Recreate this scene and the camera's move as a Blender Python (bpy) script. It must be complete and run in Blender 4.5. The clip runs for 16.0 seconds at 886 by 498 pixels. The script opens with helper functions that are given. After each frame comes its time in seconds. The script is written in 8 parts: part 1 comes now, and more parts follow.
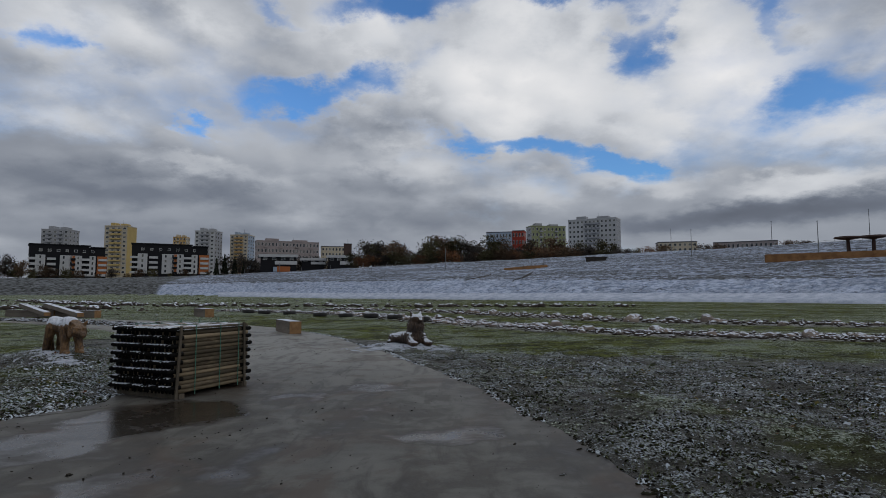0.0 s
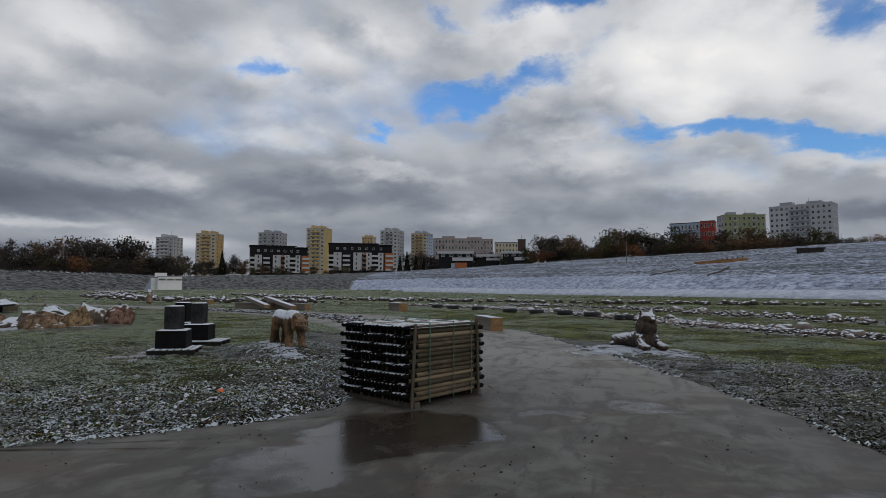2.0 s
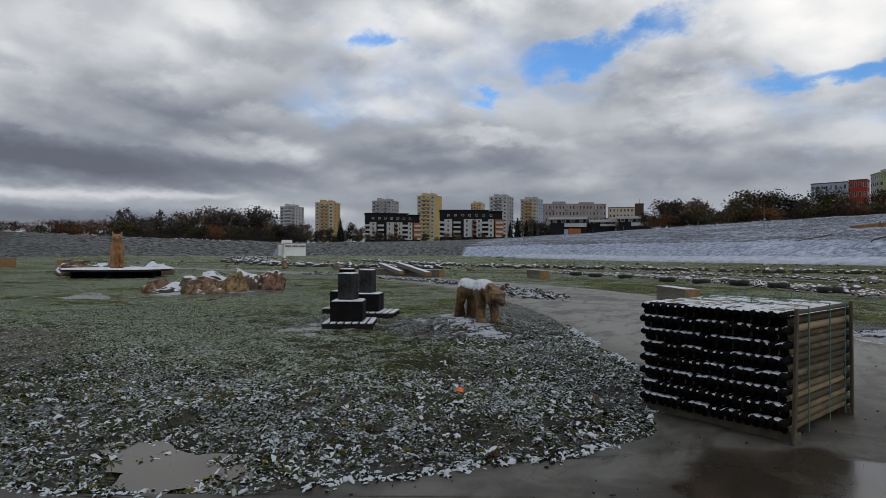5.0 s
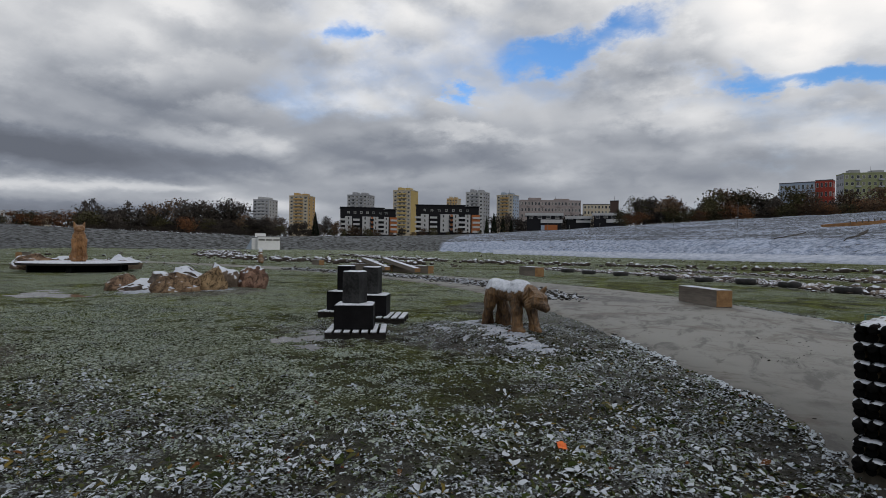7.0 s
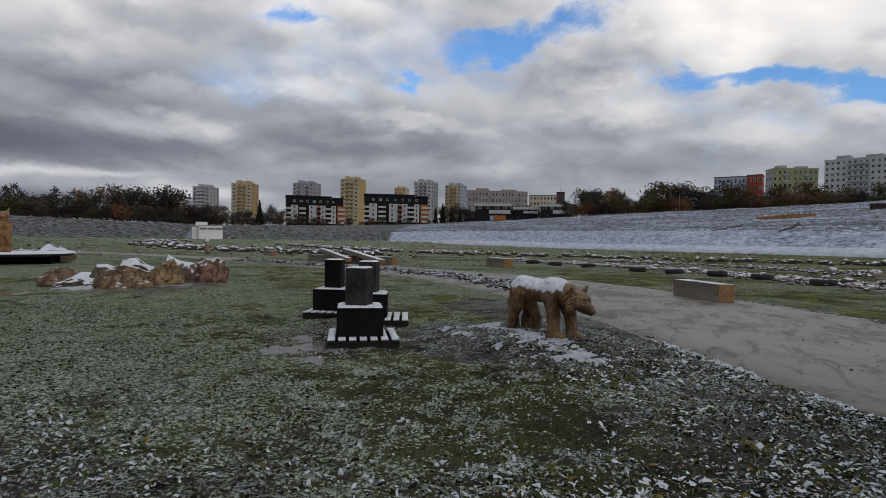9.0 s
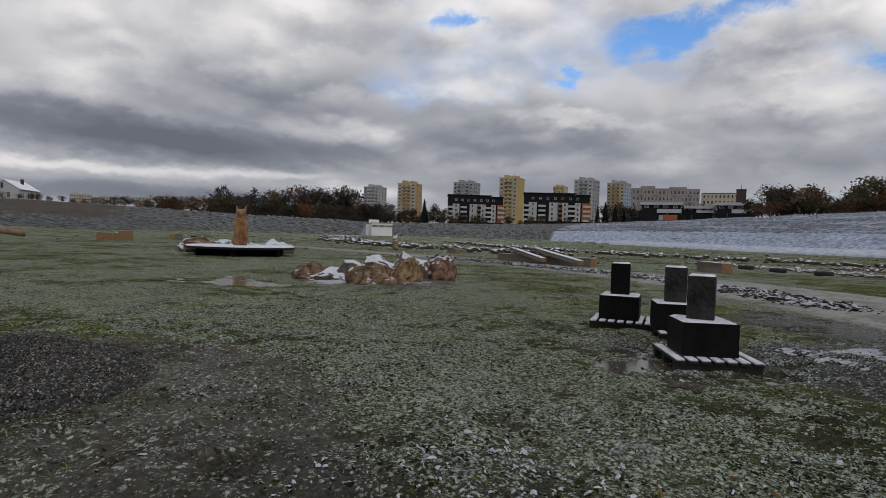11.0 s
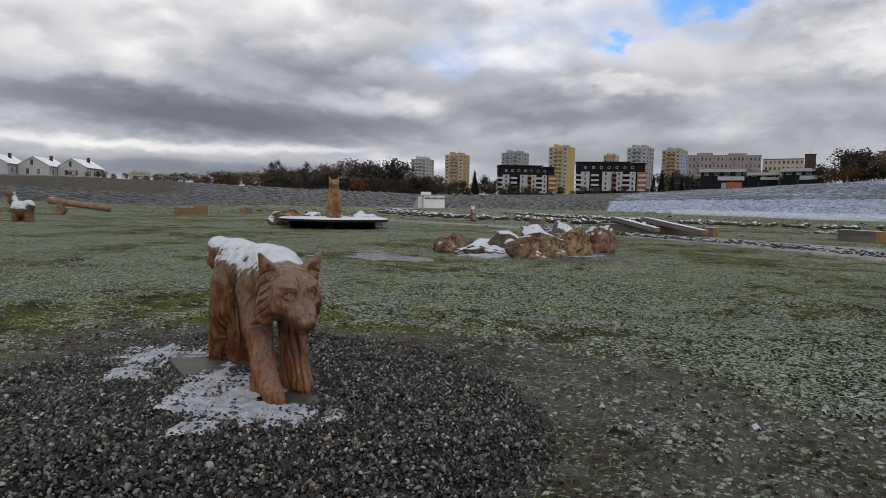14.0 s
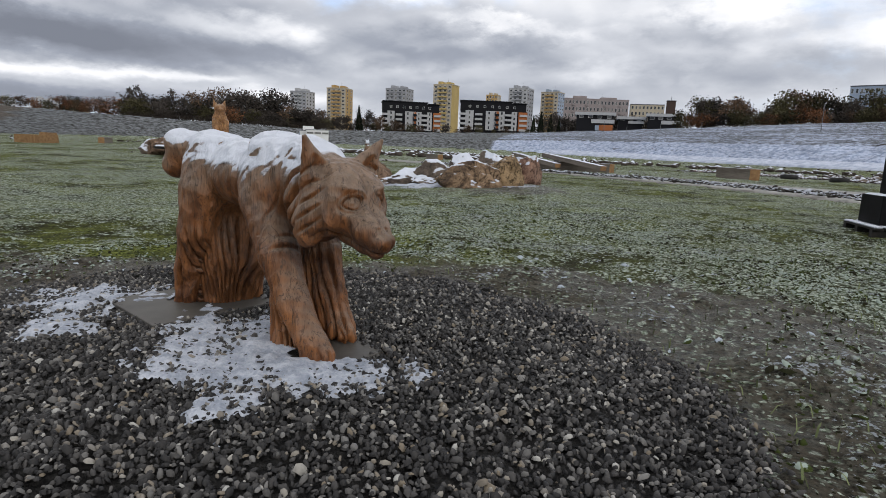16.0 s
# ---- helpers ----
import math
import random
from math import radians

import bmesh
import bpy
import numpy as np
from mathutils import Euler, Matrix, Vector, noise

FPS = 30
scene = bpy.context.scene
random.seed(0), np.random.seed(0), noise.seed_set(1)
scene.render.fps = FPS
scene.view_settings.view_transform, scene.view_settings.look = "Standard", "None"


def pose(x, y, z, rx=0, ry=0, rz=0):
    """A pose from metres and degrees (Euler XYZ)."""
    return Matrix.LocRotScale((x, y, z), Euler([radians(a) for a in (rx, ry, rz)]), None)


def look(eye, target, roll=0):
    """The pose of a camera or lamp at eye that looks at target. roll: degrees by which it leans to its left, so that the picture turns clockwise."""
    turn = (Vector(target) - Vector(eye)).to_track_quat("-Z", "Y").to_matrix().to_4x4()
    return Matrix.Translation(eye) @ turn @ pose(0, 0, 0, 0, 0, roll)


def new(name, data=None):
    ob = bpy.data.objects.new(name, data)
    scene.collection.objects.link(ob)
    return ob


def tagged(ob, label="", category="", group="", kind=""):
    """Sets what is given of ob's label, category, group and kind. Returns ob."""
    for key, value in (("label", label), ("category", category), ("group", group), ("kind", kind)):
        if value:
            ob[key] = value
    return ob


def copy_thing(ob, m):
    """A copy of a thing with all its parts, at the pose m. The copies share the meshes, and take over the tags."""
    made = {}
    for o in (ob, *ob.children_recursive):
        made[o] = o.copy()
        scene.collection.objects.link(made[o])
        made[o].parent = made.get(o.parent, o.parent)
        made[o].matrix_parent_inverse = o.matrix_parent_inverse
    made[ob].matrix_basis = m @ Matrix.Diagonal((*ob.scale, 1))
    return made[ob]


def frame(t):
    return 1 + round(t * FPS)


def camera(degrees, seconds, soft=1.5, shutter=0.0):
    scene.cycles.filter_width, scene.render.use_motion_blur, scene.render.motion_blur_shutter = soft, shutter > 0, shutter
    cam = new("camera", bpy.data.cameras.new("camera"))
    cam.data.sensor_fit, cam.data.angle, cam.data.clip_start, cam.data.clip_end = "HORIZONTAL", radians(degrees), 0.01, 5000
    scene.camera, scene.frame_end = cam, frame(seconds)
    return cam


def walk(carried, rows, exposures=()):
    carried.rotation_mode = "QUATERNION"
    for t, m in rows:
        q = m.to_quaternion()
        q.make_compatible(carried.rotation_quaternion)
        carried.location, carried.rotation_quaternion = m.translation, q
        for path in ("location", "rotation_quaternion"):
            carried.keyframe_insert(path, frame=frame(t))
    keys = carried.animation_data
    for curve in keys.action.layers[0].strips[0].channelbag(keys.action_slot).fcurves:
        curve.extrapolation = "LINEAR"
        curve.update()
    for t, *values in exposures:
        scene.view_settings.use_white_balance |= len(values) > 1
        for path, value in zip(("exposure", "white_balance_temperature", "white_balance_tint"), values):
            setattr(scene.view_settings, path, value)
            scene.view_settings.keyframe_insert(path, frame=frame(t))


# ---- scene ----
cam = camera(76.1, 16.0, 0.7)
PATH = [
    (0, (0.073, -0.25, 1.392), (0.067, 1.744, 1.547), -0.1),
    (0.5, (-0.151, 0.104, 1.385), (-0.252, 2.096, 1.536), -0.2),
    (1, (-0.424, 0.499, 1.389), (-0.593, 2.486, 1.538), -0.1),
    (1.5, (-0.815, 0.834, 1.368), (-1.199, 2.79, 1.525), -0.1),
    (2, (-1.148, 1.166, 1.365), (-1.749, 3.068, 1.505), 0.1),
    (2.5, (-1.552, 1.383, 1.359), (-2.356, 3.213, 1.443), 0.1),
    (3, (-1.917, 1.606, 1.314), (-2.81, 3.395, 1.376), 0.2),
    (3.5, (-2.315, 1.834, 1.316), (-3.275, 3.587, 1.366), 0.2),
    (6, (-4.5, 3.159, 1.337), (-5.419, 4.936, 1.341), 0.5),
    (6.5, (-4.812, 3.484, 1.333), (-5.707, 5.273, 1.334), 0.6),
    (7, (-5.235, 3.674, 1.329), (-6.105, 5.475, 1.334), 0.7),
    (7.5, (-5.608, 3.876, 1.348), (-6.416, 5.706, 1.353), 0.8),
    (8, (-5.974, 4.045, 1.343), (-6.696, 5.91, 1.341), 0.8),
    (8.5, (-6.322, 4.209, 1.344), (-6.987, 6.095, 1.329), 0.8),
    (9, (-6.689, 4.407, 1.353), (-7.386, 6.281, 1.325), 0.9),
    (9.5, (-7.181, 4.428, 1.352), (-8.05, 6.23, 1.324), 1.0),
    (10, (-7.739, 4.352, 1.361), (-8.735, 6.086, 1.332), 1.5),
    (12.5, (-10.84, 3.798, 1.283), (-12.159, 5.3, 1.21), 1.3),
    (13, (-11.361, 3.746, 1.278), (-12.689, 5.239, 1.196), 1.3),
    (13.5, (-11.89, 3.769, 1.25), (-13.213, 5.265, 1.144), 1.2),
    (14, (-12.367, 3.762, 1.146), (-13.66, 5.281, 0.999), 1.1),
    (14.5, (-12.769, 3.813, 1.015), (-14.004, 5.373, 0.813), 1.2),
    (15, (-13.104, 3.8, 0.929), (-14.254, 5.415, 0.662), 1.7),
    (15.5, (-13.384, 3.853, 0.874), (-14.431, 5.526, 0.55), 2.2),
    (16, (-13.677, 3.904, 0.859), (-14.614, 5.637, 0.509), 2.3),
]
EXPOSURE = [(0.0, -0.44, 6330, 11), (1.5, -0.37, 6450, 11), (3.5, -0.17, 6500, 10), (7.0, -0.11, 6610, 11), (9.0, -0.13, 6700, 12), (12.5, 0.04, 6850, 14),
            (14.5, 0.34, 6800, 13), (16.0, 0.62, 6700, 12)]
walk(cam, [(t, look(eye, goal, lean)) for t, eye, goal, lean in PATH], EXPOSURE)

# ---------------------------------------------------------------- node helpers
def link(tree, a, b):
    tree.links.new(a, b)


def put(tree, socket, value):
    if isinstance(value, bpy.types.NodeSocket):
        tree.links.new(value, socket)
    elif value is not None:
        socket.default_value = value


def n_math(tree, op, a, b=None, c=None, clamp=False):
    n = tree.nodes.new("ShaderNodeMath")
    n.operation, n.use_clamp = op, clamp
    put(tree, n.inputs[0], a)
    put(tree, n.inputs[1], b)
    put(tree, n.inputs[2], c)
    return n.outputs[0]


def n_vec(tree, op, a, b=None, scale=None):
    n = tree.nodes.new("ShaderNodeVectorMath")
    n.operation = op
    put(tree, n.inputs[0], a)
    put(tree, n.inputs[1], b)
    if scale is not None:
        put(tree, n.inputs[3], scale)
    return n.outputs["Value"] if op in ("LENGTH", "DISTANCE", "DOT_PRODUCT") else n.outputs[0]


def n_noise(tree, vec, scale, detail=4.0, rough=0.55, distort=0.0, colour=False):
    n = tree.nodes.new("ShaderNodeTexNoise")
    put(tree, n.inputs["Vector"], vec)
    n.inputs["Scale"].default_value = scale
    n.inputs["Detail"].default_value = detail
    n.inputs["Roughness"].default_value = rough
    n.inputs["Distortion"].default_value = distort
    return n.outputs["Color"] if colour else n.outputs[0]


def n_voronoi(tree, vec, scale, out="Distance"):
    n = tree.nodes.new("ShaderNodeTexVoronoi")
    put(tree, n.inputs["Vector"], vec)
    n.inputs["Scale"].default_value = scale
    return n.outputs[out]


def n_range(tree, value, a, b, lo=0.0, hi=1.0, smooth=True):
    n = tree.nodes.new("ShaderNodeMapRange")
    n.interpolation_type = "SMOOTHSTEP" if smooth else "LINEAR"
    put(tree, n.inputs[0], value)
    for i, v in ((1, a), (2, b), (3, lo), (4, hi)):
        put(tree, n.inputs[i], v)
    return n.outputs[0]


def n_mix(tree, fac, a, b):
    n = tree.nodes.new("ShaderNodeMix")
    n.data_type = "RGBA"
    put(tree, n.inputs[0], fac)
    for i, v in ((6, a), (7, b)):
        if not isinstance(v, bpy.types.NodeSocket) and len(v) == 3:
            v = (*v, 1.0)
        put(tree, n.inputs[i], v)
    return n.outputs[2]


def n_xyz(tree, vec):
    n = tree.nodes.new("ShaderNodeSeparateXYZ")
    put(tree, n.inputs[0], vec)
    return n.outputs


def n_join(tree, x, y, z):
    n = tree.nodes.new("ShaderNodeCombineXYZ")
    for i, v in enumerate((x, y, z)):
        put(tree, n.inputs[i], v)
    return n.outputs[0]


# ---------------------------------------------------------------- sky and sun
SUN_EL, SUN_AZ = 24.0, -118.0      # degrees; azimuth counted to the left of +y


def make_world():
    world = bpy.data.worlds.new("sky")
    world.use_nodes = True
    scene.world = world
    tree = world.node_tree
    tree.nodes.clear()
    way = tree.nodes.new("ShaderNodeTexCoord").outputs["Generated"]
    x, y, z = n_xyz(tree, way)
    up = n_math(tree, "MAXIMUM", z, 0.0)
    deep = n_math(tree, "ADD", up, 0.34)
    flat = n_join(tree, n_math(tree, "DIVIDE", x, deep), n_math(tree, "DIVIDE", y, deep), 0.0)
    az = n_math(tree, "MULTIPLY", n_math(tree, "ARCTAN2", n_math(tree, "MULTIPLY", x, -1.0), y), 57.2958)
    el = n_math(tree, "MULTIPLY", n_math(tree, "ARCSINE", z), 57.2958)
    polar = n_join(tree, az, el, 0.0)
    # ragged edges: the sky's angles are bent by noise and by the round heads of the clouds
    bend = n_noise(tree, flat, 3.2, 8.0, 0.60, colour=True)
    bend = n_vec(tree, "SUBTRACT", bend, (0.5, 0.5, 0.5))
    sway = n_join(tree, n_range(tree, el, 3.0, 18.0, 12.0, 24.0), n_range(tree, el, 3.0, 18.0, 2.5, 13.0), 0.0)
    bent = n_vec(tree, "ADD", polar, n_vec(tree, "MULTIPLY", bend, sway))
    warped = n_vec(tree, "ADD", flat, n_vec(tree, "MULTIPLY", bend, (0.34, 0.34, 0.0)))

    def heads(where, scale):
        n = tree.nodes.new("ShaderNodeTexVoronoi")
        n.feature = "SMOOTH_F1"
        put(tree, n.inputs["Vector"], where)
        n.inputs["Scale"].default_value = scale
        n.inputs["Smoothness"].default_value = 0.6
        return n_math(tree, "MULTIPLY_ADD", n.outputs["Distance"], -1.1, 1.0)

    def puffs(where):
        return n_math(tree, "ADD", n_math(tree, "MULTIPLY", heads(where, 2.8), 0.60), n_math(tree, "MULTIPLY", heads(where, 7.0), 0.40))

    def spread(table):
        total = None
        for a, e, wide, high, turn, force in table:
            m = tree.nodes.new("ShaderNodeMapping")
            m.vector_type = "TEXTURE"
            put(tree, m.inputs["Vector"], bent)
            m.inputs["Location"].default_value = (a, e, 0)
            m.inputs["Rotation"].default_value = (0, 0, radians(turn))
            m.inputs["Scale"].default_value = (wide, high, 1)
            one = n_range(tree, n_vec(tree, "LENGTH", m.outputs[0]), 1.5, 0.1, 0.0, force)
            total = one if total is None else n_math(tree, "ADD", total, one)
        return total

    blue = spread(BLUE_GAPS)
    heap = spread(WHITE_HEAPS)
    gloom = spread(GREY_BASES)
    body = n_noise(tree, flat, 1.1, 4.0, 0.45, 0.3)
    fine = n_noise(tree, flat, 7.0, 6.0, 0.55)
    puff = puffs(warped)
    behind = puffs(n_vec(tree, "ADD", warped, (0.06, -0.03, 0.0)))
    cover = n_math(tree, "MULTIPLY_ADD", n_math(tree, "SUBTRACT", puff, 0.5), 0.55, 0.72)
    cover = n_math(tree, "ADD", cover, n_math(tree, "MULTIPLY", n_math(tree, "SUBTRACT", body, 0.5), 0.7))
    cover = n_math(tree, "ADD", cover, n_math(tree, "MULTIPLY", n_math(tree, "SUBTRACT", fine, 0.5), 0.45))
    cover = n_math(tree, "SUBTRACT", cover, blue)
    mask = n_range(tree, cover, -0.02, 0.70)
    calm = n_range(tree, el, 2.0, 24.0, 0.12, 0.95)
    relief = n_math(tree, "ADD", n_math(tree, "MULTIPLY", n_math(tree, "SUBTRACT", puff, behind), 0.95), n_math(tree, "MULTIPLY", n_math(tree, "SUBTRACT", puff, 0.5), 0.30))
    relief = n_math(tree, "ADD", relief, n_math(tree, "MULTIPLY", n_math(tree, "SUBTRACT", fine, 0.5), 0.12))
    relief = n_math(tree, "ADD", relief, n_math(tree, "MULTIPLY", n_math(tree, "SUBTRACT", body, 0.5), 0.75))
    light = n_math(tree, "MULTIPLY_ADD", relief, calm, 0.685)
    light = n_math(tree, "ADD", light, n_range(tree, cover, 0.80, 0.40, 0.0, 0.14))
    light = n_math(tree, "ADD", light, heap)
    light = n_math(tree, "ADD", light, n_range(tree, el, 2.0, 22.0, -0.14, 0.05))
    light = n_math(tree, "ADD", light, n_range(tree, el, 30.0, 70.0, 0.0, 0.5))
    light = n_math(tree, "MULTIPLY", n_math(tree, "SUBTRACT", light, gloom), 0.62, clamp=True)
    r = tree.nodes.new("ShaderNodeValToRGB")
    put(tree, r.inputs[0], light)
    els = r.color_ramp.elements
    els[0].position, els[0].color = 0.0, (1.4, 1.58, 1.95, 1)
    els[1].position, els[1].color = 1.0, (11.6, 11.4, 11.1, 1)
    for pos, col in ((0.20, (2.25, 2.53, 3.05, 1)), (0.40, (4.6, 4.92, 5.4, 1)), (0.65, (8.25, 8.45, 8.65, 1))):
        e = els.new(pos)
        e.color = col
    sky = tree.nodes.new("ShaderNodeTexSky")
    sky.sky_type, sky.sun_disc = "NISHITA", False
    sky.sun_elevation, sky.sun_rotation = radians(SUN_EL), radians(-SUN_AZ)
    sky.air_density, sky.dust_density, sky.ozone_density = 1.0, 0.6, 1.5
    clear = n_mix(tree, 1.0, sky.outputs[0], (0.90, 1.4, 1.95))
    clear.node.blend_type = "MULTIPLY"
    colour = n_mix(tree, mask, clear, r.outputs[0])
    bg = tree.nodes.new("ShaderNodeBackground")
    put(tree, bg.inputs[0], colour)
    bg.inputs[1].default_value = 0.1
    out = tree.nodes.new("ShaderNodeOutputWorld")
    link(tree, bg.outputs[0], out.inputs[0])


# azimuth, elevation, half width, half height, turn, force
BLUE_GAPS = (
    (11.6, 19.9, 8.8, 1.75, -6, 0.70), (-8.3, 14.2, 9.2, 1.5, 14, 0.75), (-17.5, 12.4, 3.2, 1.2, 14, 0.6), (-34.5, 17.2, 6.0, 2.4, -12, 0.52),
    (5.0, 27.6, 7.5, 1.7, 0, 0.7), (-12.5, 27.8, 10.0, 1.4, 0, 0.65), (-31.5, 24.5, 5.0, 1.2, 20, 0.34), (-19.0, 23.8, 2.4, 2.8, 30, 0.5),
    (35.0, 20.8, 2.8, 1.6, 0, 0.55), (17.6, 26.7, 3.2, 1.0, 0, 0.40), (24.4, 15.5, 1.4, 0.9, 0, 0.4), (57.0, 26.5, 3.0, 1.2, 0, 0.3),
    (72.0, 8.0, 18.0, 6.0, 0, -0.5), (30.0, 7.0, 25.0, 5.0, 0, -0.4), (-28.0, 7.0, 14.0, 3.0, 0, -0.4), (60.0, 17.0, 16.0, 7.0, 0, -0.3))
WHITE_HEAPS = (
    (-7.0, 21.5, 10.0, 6.0, 0, 0.55), (8.0, 25.0, 6.0, 2.6, 0, 0.30), (-25.0, 17.2, 12.0, 4.2, 8, 0.50), (-24.5, 21.5, 5.0, 3.4, 0, 0.35),
    (-35.2, 13.6, 6.5, 2.3, 0, 0.40), (-33.8, 9.2, 7.0, 1.0, -3, 0.40), (-9.3, 9.5, 6.3, 1.3, 0, 0.24), (-20.0, 10.6, 7.5, 1.1, 4, 0.28),
    (14.0, 7.4, 4.2, 1.3, 0, 0.24), (48.0, 10.4, 6.0, 1.9, 0, 0.18), (43.5, 9.8, 3.2, 1.7, 0, 0.20), (33.4, 15.6, 5.0, 2.0, 0, 0.26),
    (29.0, 22.3, 12.0, 3.2, 0, 0.32), (61.3, 17.3, 9.0, 4.0, 0, 0.12), (70.0, 13.0, 6.0, 2.0, 0, 0.26), (23.2, 11.4, 6.9, 0.9, 4, 0.22),
    (1.3, 13.0, 9.0, 1.8, 8, 0.22), (54.0, 20.5, 8.0, 3.0, 0, 0.08), (74.0, 16.5, 8.0, 2.8, 0, 0.10), (-33.0, 21.0, 7.0, 3.0, 0, 0.42), (-30.0, 26.0, 9.0, 2.5, 0, 0.30), (72.0, 4.9, 13.0, 0.55, 0, 0.42), (55.5, 5.3, 9.0, 0.5, 0, 0.30),
    (43.0, 4.2, 6.0, 0.8, 0, 0.30))
GREY_BASES = (
    (57.0, 8.0, 17.0, 2.2, 0, 0.44), (72.0, 8.2, 15.0, 1.9, 0, 0.30), (39.0, 12.4, 16.0, 2.0, 0, 0.13), (27.8, 9.0, 13.0, 1.8, 0, 0.28),
    (2.0, 7.4, 13.0, 1.5, 0, 0.18), (8.3, 15.5, 4.5, 1.9, 0, 0.24), (5.0, 11.2, 11.0, 1.4, 0, 0.16), (-28.5, 7.0, 13.0, 1.3, -2, 0.46),
    (54.5, 13.8, 11.0, 2.0, 0, 0.10), (71.9, 3.0, 17.0, 0.8, 0, 0.26), (56.0, 3.2, 12.0, 0.9, 0, 0.24), (24.0, 5.0, 16.0, 1.6, 0, 0.20), (22.0, 21.5, 8.0, 2.0, -8, 0.10), (78.0, 24.0, 12.0, 5.0, 0, 0.14), (58.0, 12.5, 15.0, 4.5, 0, 0.17))
make_world()

sun = new("sun", bpy.data.lights.new("sun", "SUN"))
sun.data.energy, sun.data.angle, sun.data.color = 0.5, radians(14), (1.0, 0.95, 0.88)
a, e = radians(SUN_AZ), radians(SUN_EL)
sun.matrix_world = look((-100 * math.sin(a), 100 * math.cos(a), 100 * math.tan(e)), (0, 0, 0))
scene.view_settings.exposure = 0.0

# ---------------------------------------------------------------- materials
def blank(name):
    m = bpy.data.materials.new(name)
    m.use_nodes = True
    tree = m.node_tree
    return m, tree, tree.nodes["Principled BSDF"]


def place_of(tree, world=False):
    if world:
        return tree.nodes.new("ShaderNodeNewGeometry").outputs["Position"]
    return tree.nodes.new("ShaderNodeTexCoord").outputs["Object"]


def bumped(tree, shader, height, strength=0.4, distance=0.02):
    b = tree.nodes.new("ShaderNodeBump")
    b.inputs["Strength"].default_value = strength
    b.inputs["Distance"].default_value = distance
    put(tree, b.inputs["Height"], height)
    link(tree, b.outputs[0], shader.inputs["Normal"])


def up_facing(tree):
    g = tree.nodes.new("ShaderNodeNewGeometry")
    return n_xyz(tree, g.outputs["Normal"])[2]


def snow_over(tree, colour, place, from_up=0.55, to_up=0.8, patch=5.0, amount=0.5, above=None, before=None):
    """Snow that lies on what faces up, broken into patches. Returns the colour and the mask."""
    spots = n_noise(tree, place, patch, 5.0, 0.6)
    edge = n_math(tree, "MULTIPLY_ADD", n_math(tree, "SUBTRACT", spots, 1.0 - amount), 1.2, up_facing(tree))
    mask = n_range(tree, edge, from_up, to_up)
    if above is not None:
        mask = n_math(tree, "MULTIPLY", mask, n_range(tree, n_math(tree, "MULTIPLY_ADD", spots, 0.22, n_xyz(tree, place)[2]), above + 0.08, above + 0.13))
    if before is not None:
        mask = n_math(tree, "MULTIPLY", mask, n_range(tree, n_math(tree, "MULTIPLY_ADD", spots, 0.2, n_xyz(tree, place)[0]), before + 0.13, before + 0.09))
    return n_mix(tree, mask, colour, (0.53, 0.57, 0.645)), mask


def rough_material(name, dark, light, scale=3.0, grain=40.0, rough=0.85, bump=0.35, depth=0.01, world=False, metal=0.0,
                   stretch=(1, 1, 1), snow=None, vary=0.0, gleam=0.2):
    m, tree, shader = blank(name)
    place = place_of(tree, world)
    long = n_vec(tree, "MULTIPLY", place, stretch)
    big = n_noise(tree, long, scale, 5.0, 0.6)
    fine = n_noise(tree, long, grain, 4.0, 0.6)
    both = n_math(tree, "ADD", n_math(tree, "MULTIPLY", big, 0.65), n_math(tree, "MULTIPLY", fine, 0.35))
    if vary:
        each = tree.nodes.new("ShaderNodeObjectInfo").outputs["Random"]
        both = n_math(tree, "ADD", both, n_math(tree, "MULTIPLY_ADD", each, vary, -vary / 2))
    colour = n_mix(tree, n_range(tree, both, 0.32, 0.68), dark, light)
    gloss = n_math(tree, "MULTIPLY_ADD", fine, 0.2, rough - 0.1)
    if snow:
        colour, mask = snow_over(tree, colour, place, *snow)
        gloss = n_math(tree, "MAXIMUM", gloss, n_math(tree, "MULTIPLY", mask, 0.8))
    put(tree, shader.inputs["Base Color"], colour)
    put(tree, shader.inputs["Roughness"], gloss)
    shader.inputs["Metallic"].default_value = metal
    shader.inputs["Specular IOR Level"].default_value = gleam
    bumped(tree, shader, both, bump, depth)
    return m


def wall_paint(name, colour):
    dark = tuple(c * 0.82 for c in colour)
    return rough_material(name, dark, colour, 0.12, 1.5, 0.85, 0.1, 0.01)


def pane_glass(name, colour=(0.03, 0.035, 0.04)):
    m, tree, shader = blank(name)
    each = tree.nodes.new("ShaderNodeObjectInfo").outputs["Random"]
    tone = n_mix(tree, n_range(tree, each, 0.55, 1.0), colour, (0.16, 0.16, 0.15))
    put(tree, shader.inputs["Base Color"], tone)
    shader.inputs["Roughness"].default_value = 0.15
    return m

# ---------------------------------------------------------------- the lie of the land
def ease(a, b, v):
    s = np.clip((v - a) / (b - a), 0, 1)
    return s * s * (3 - 2 * s)


HUB = (-6.0, 3.0)
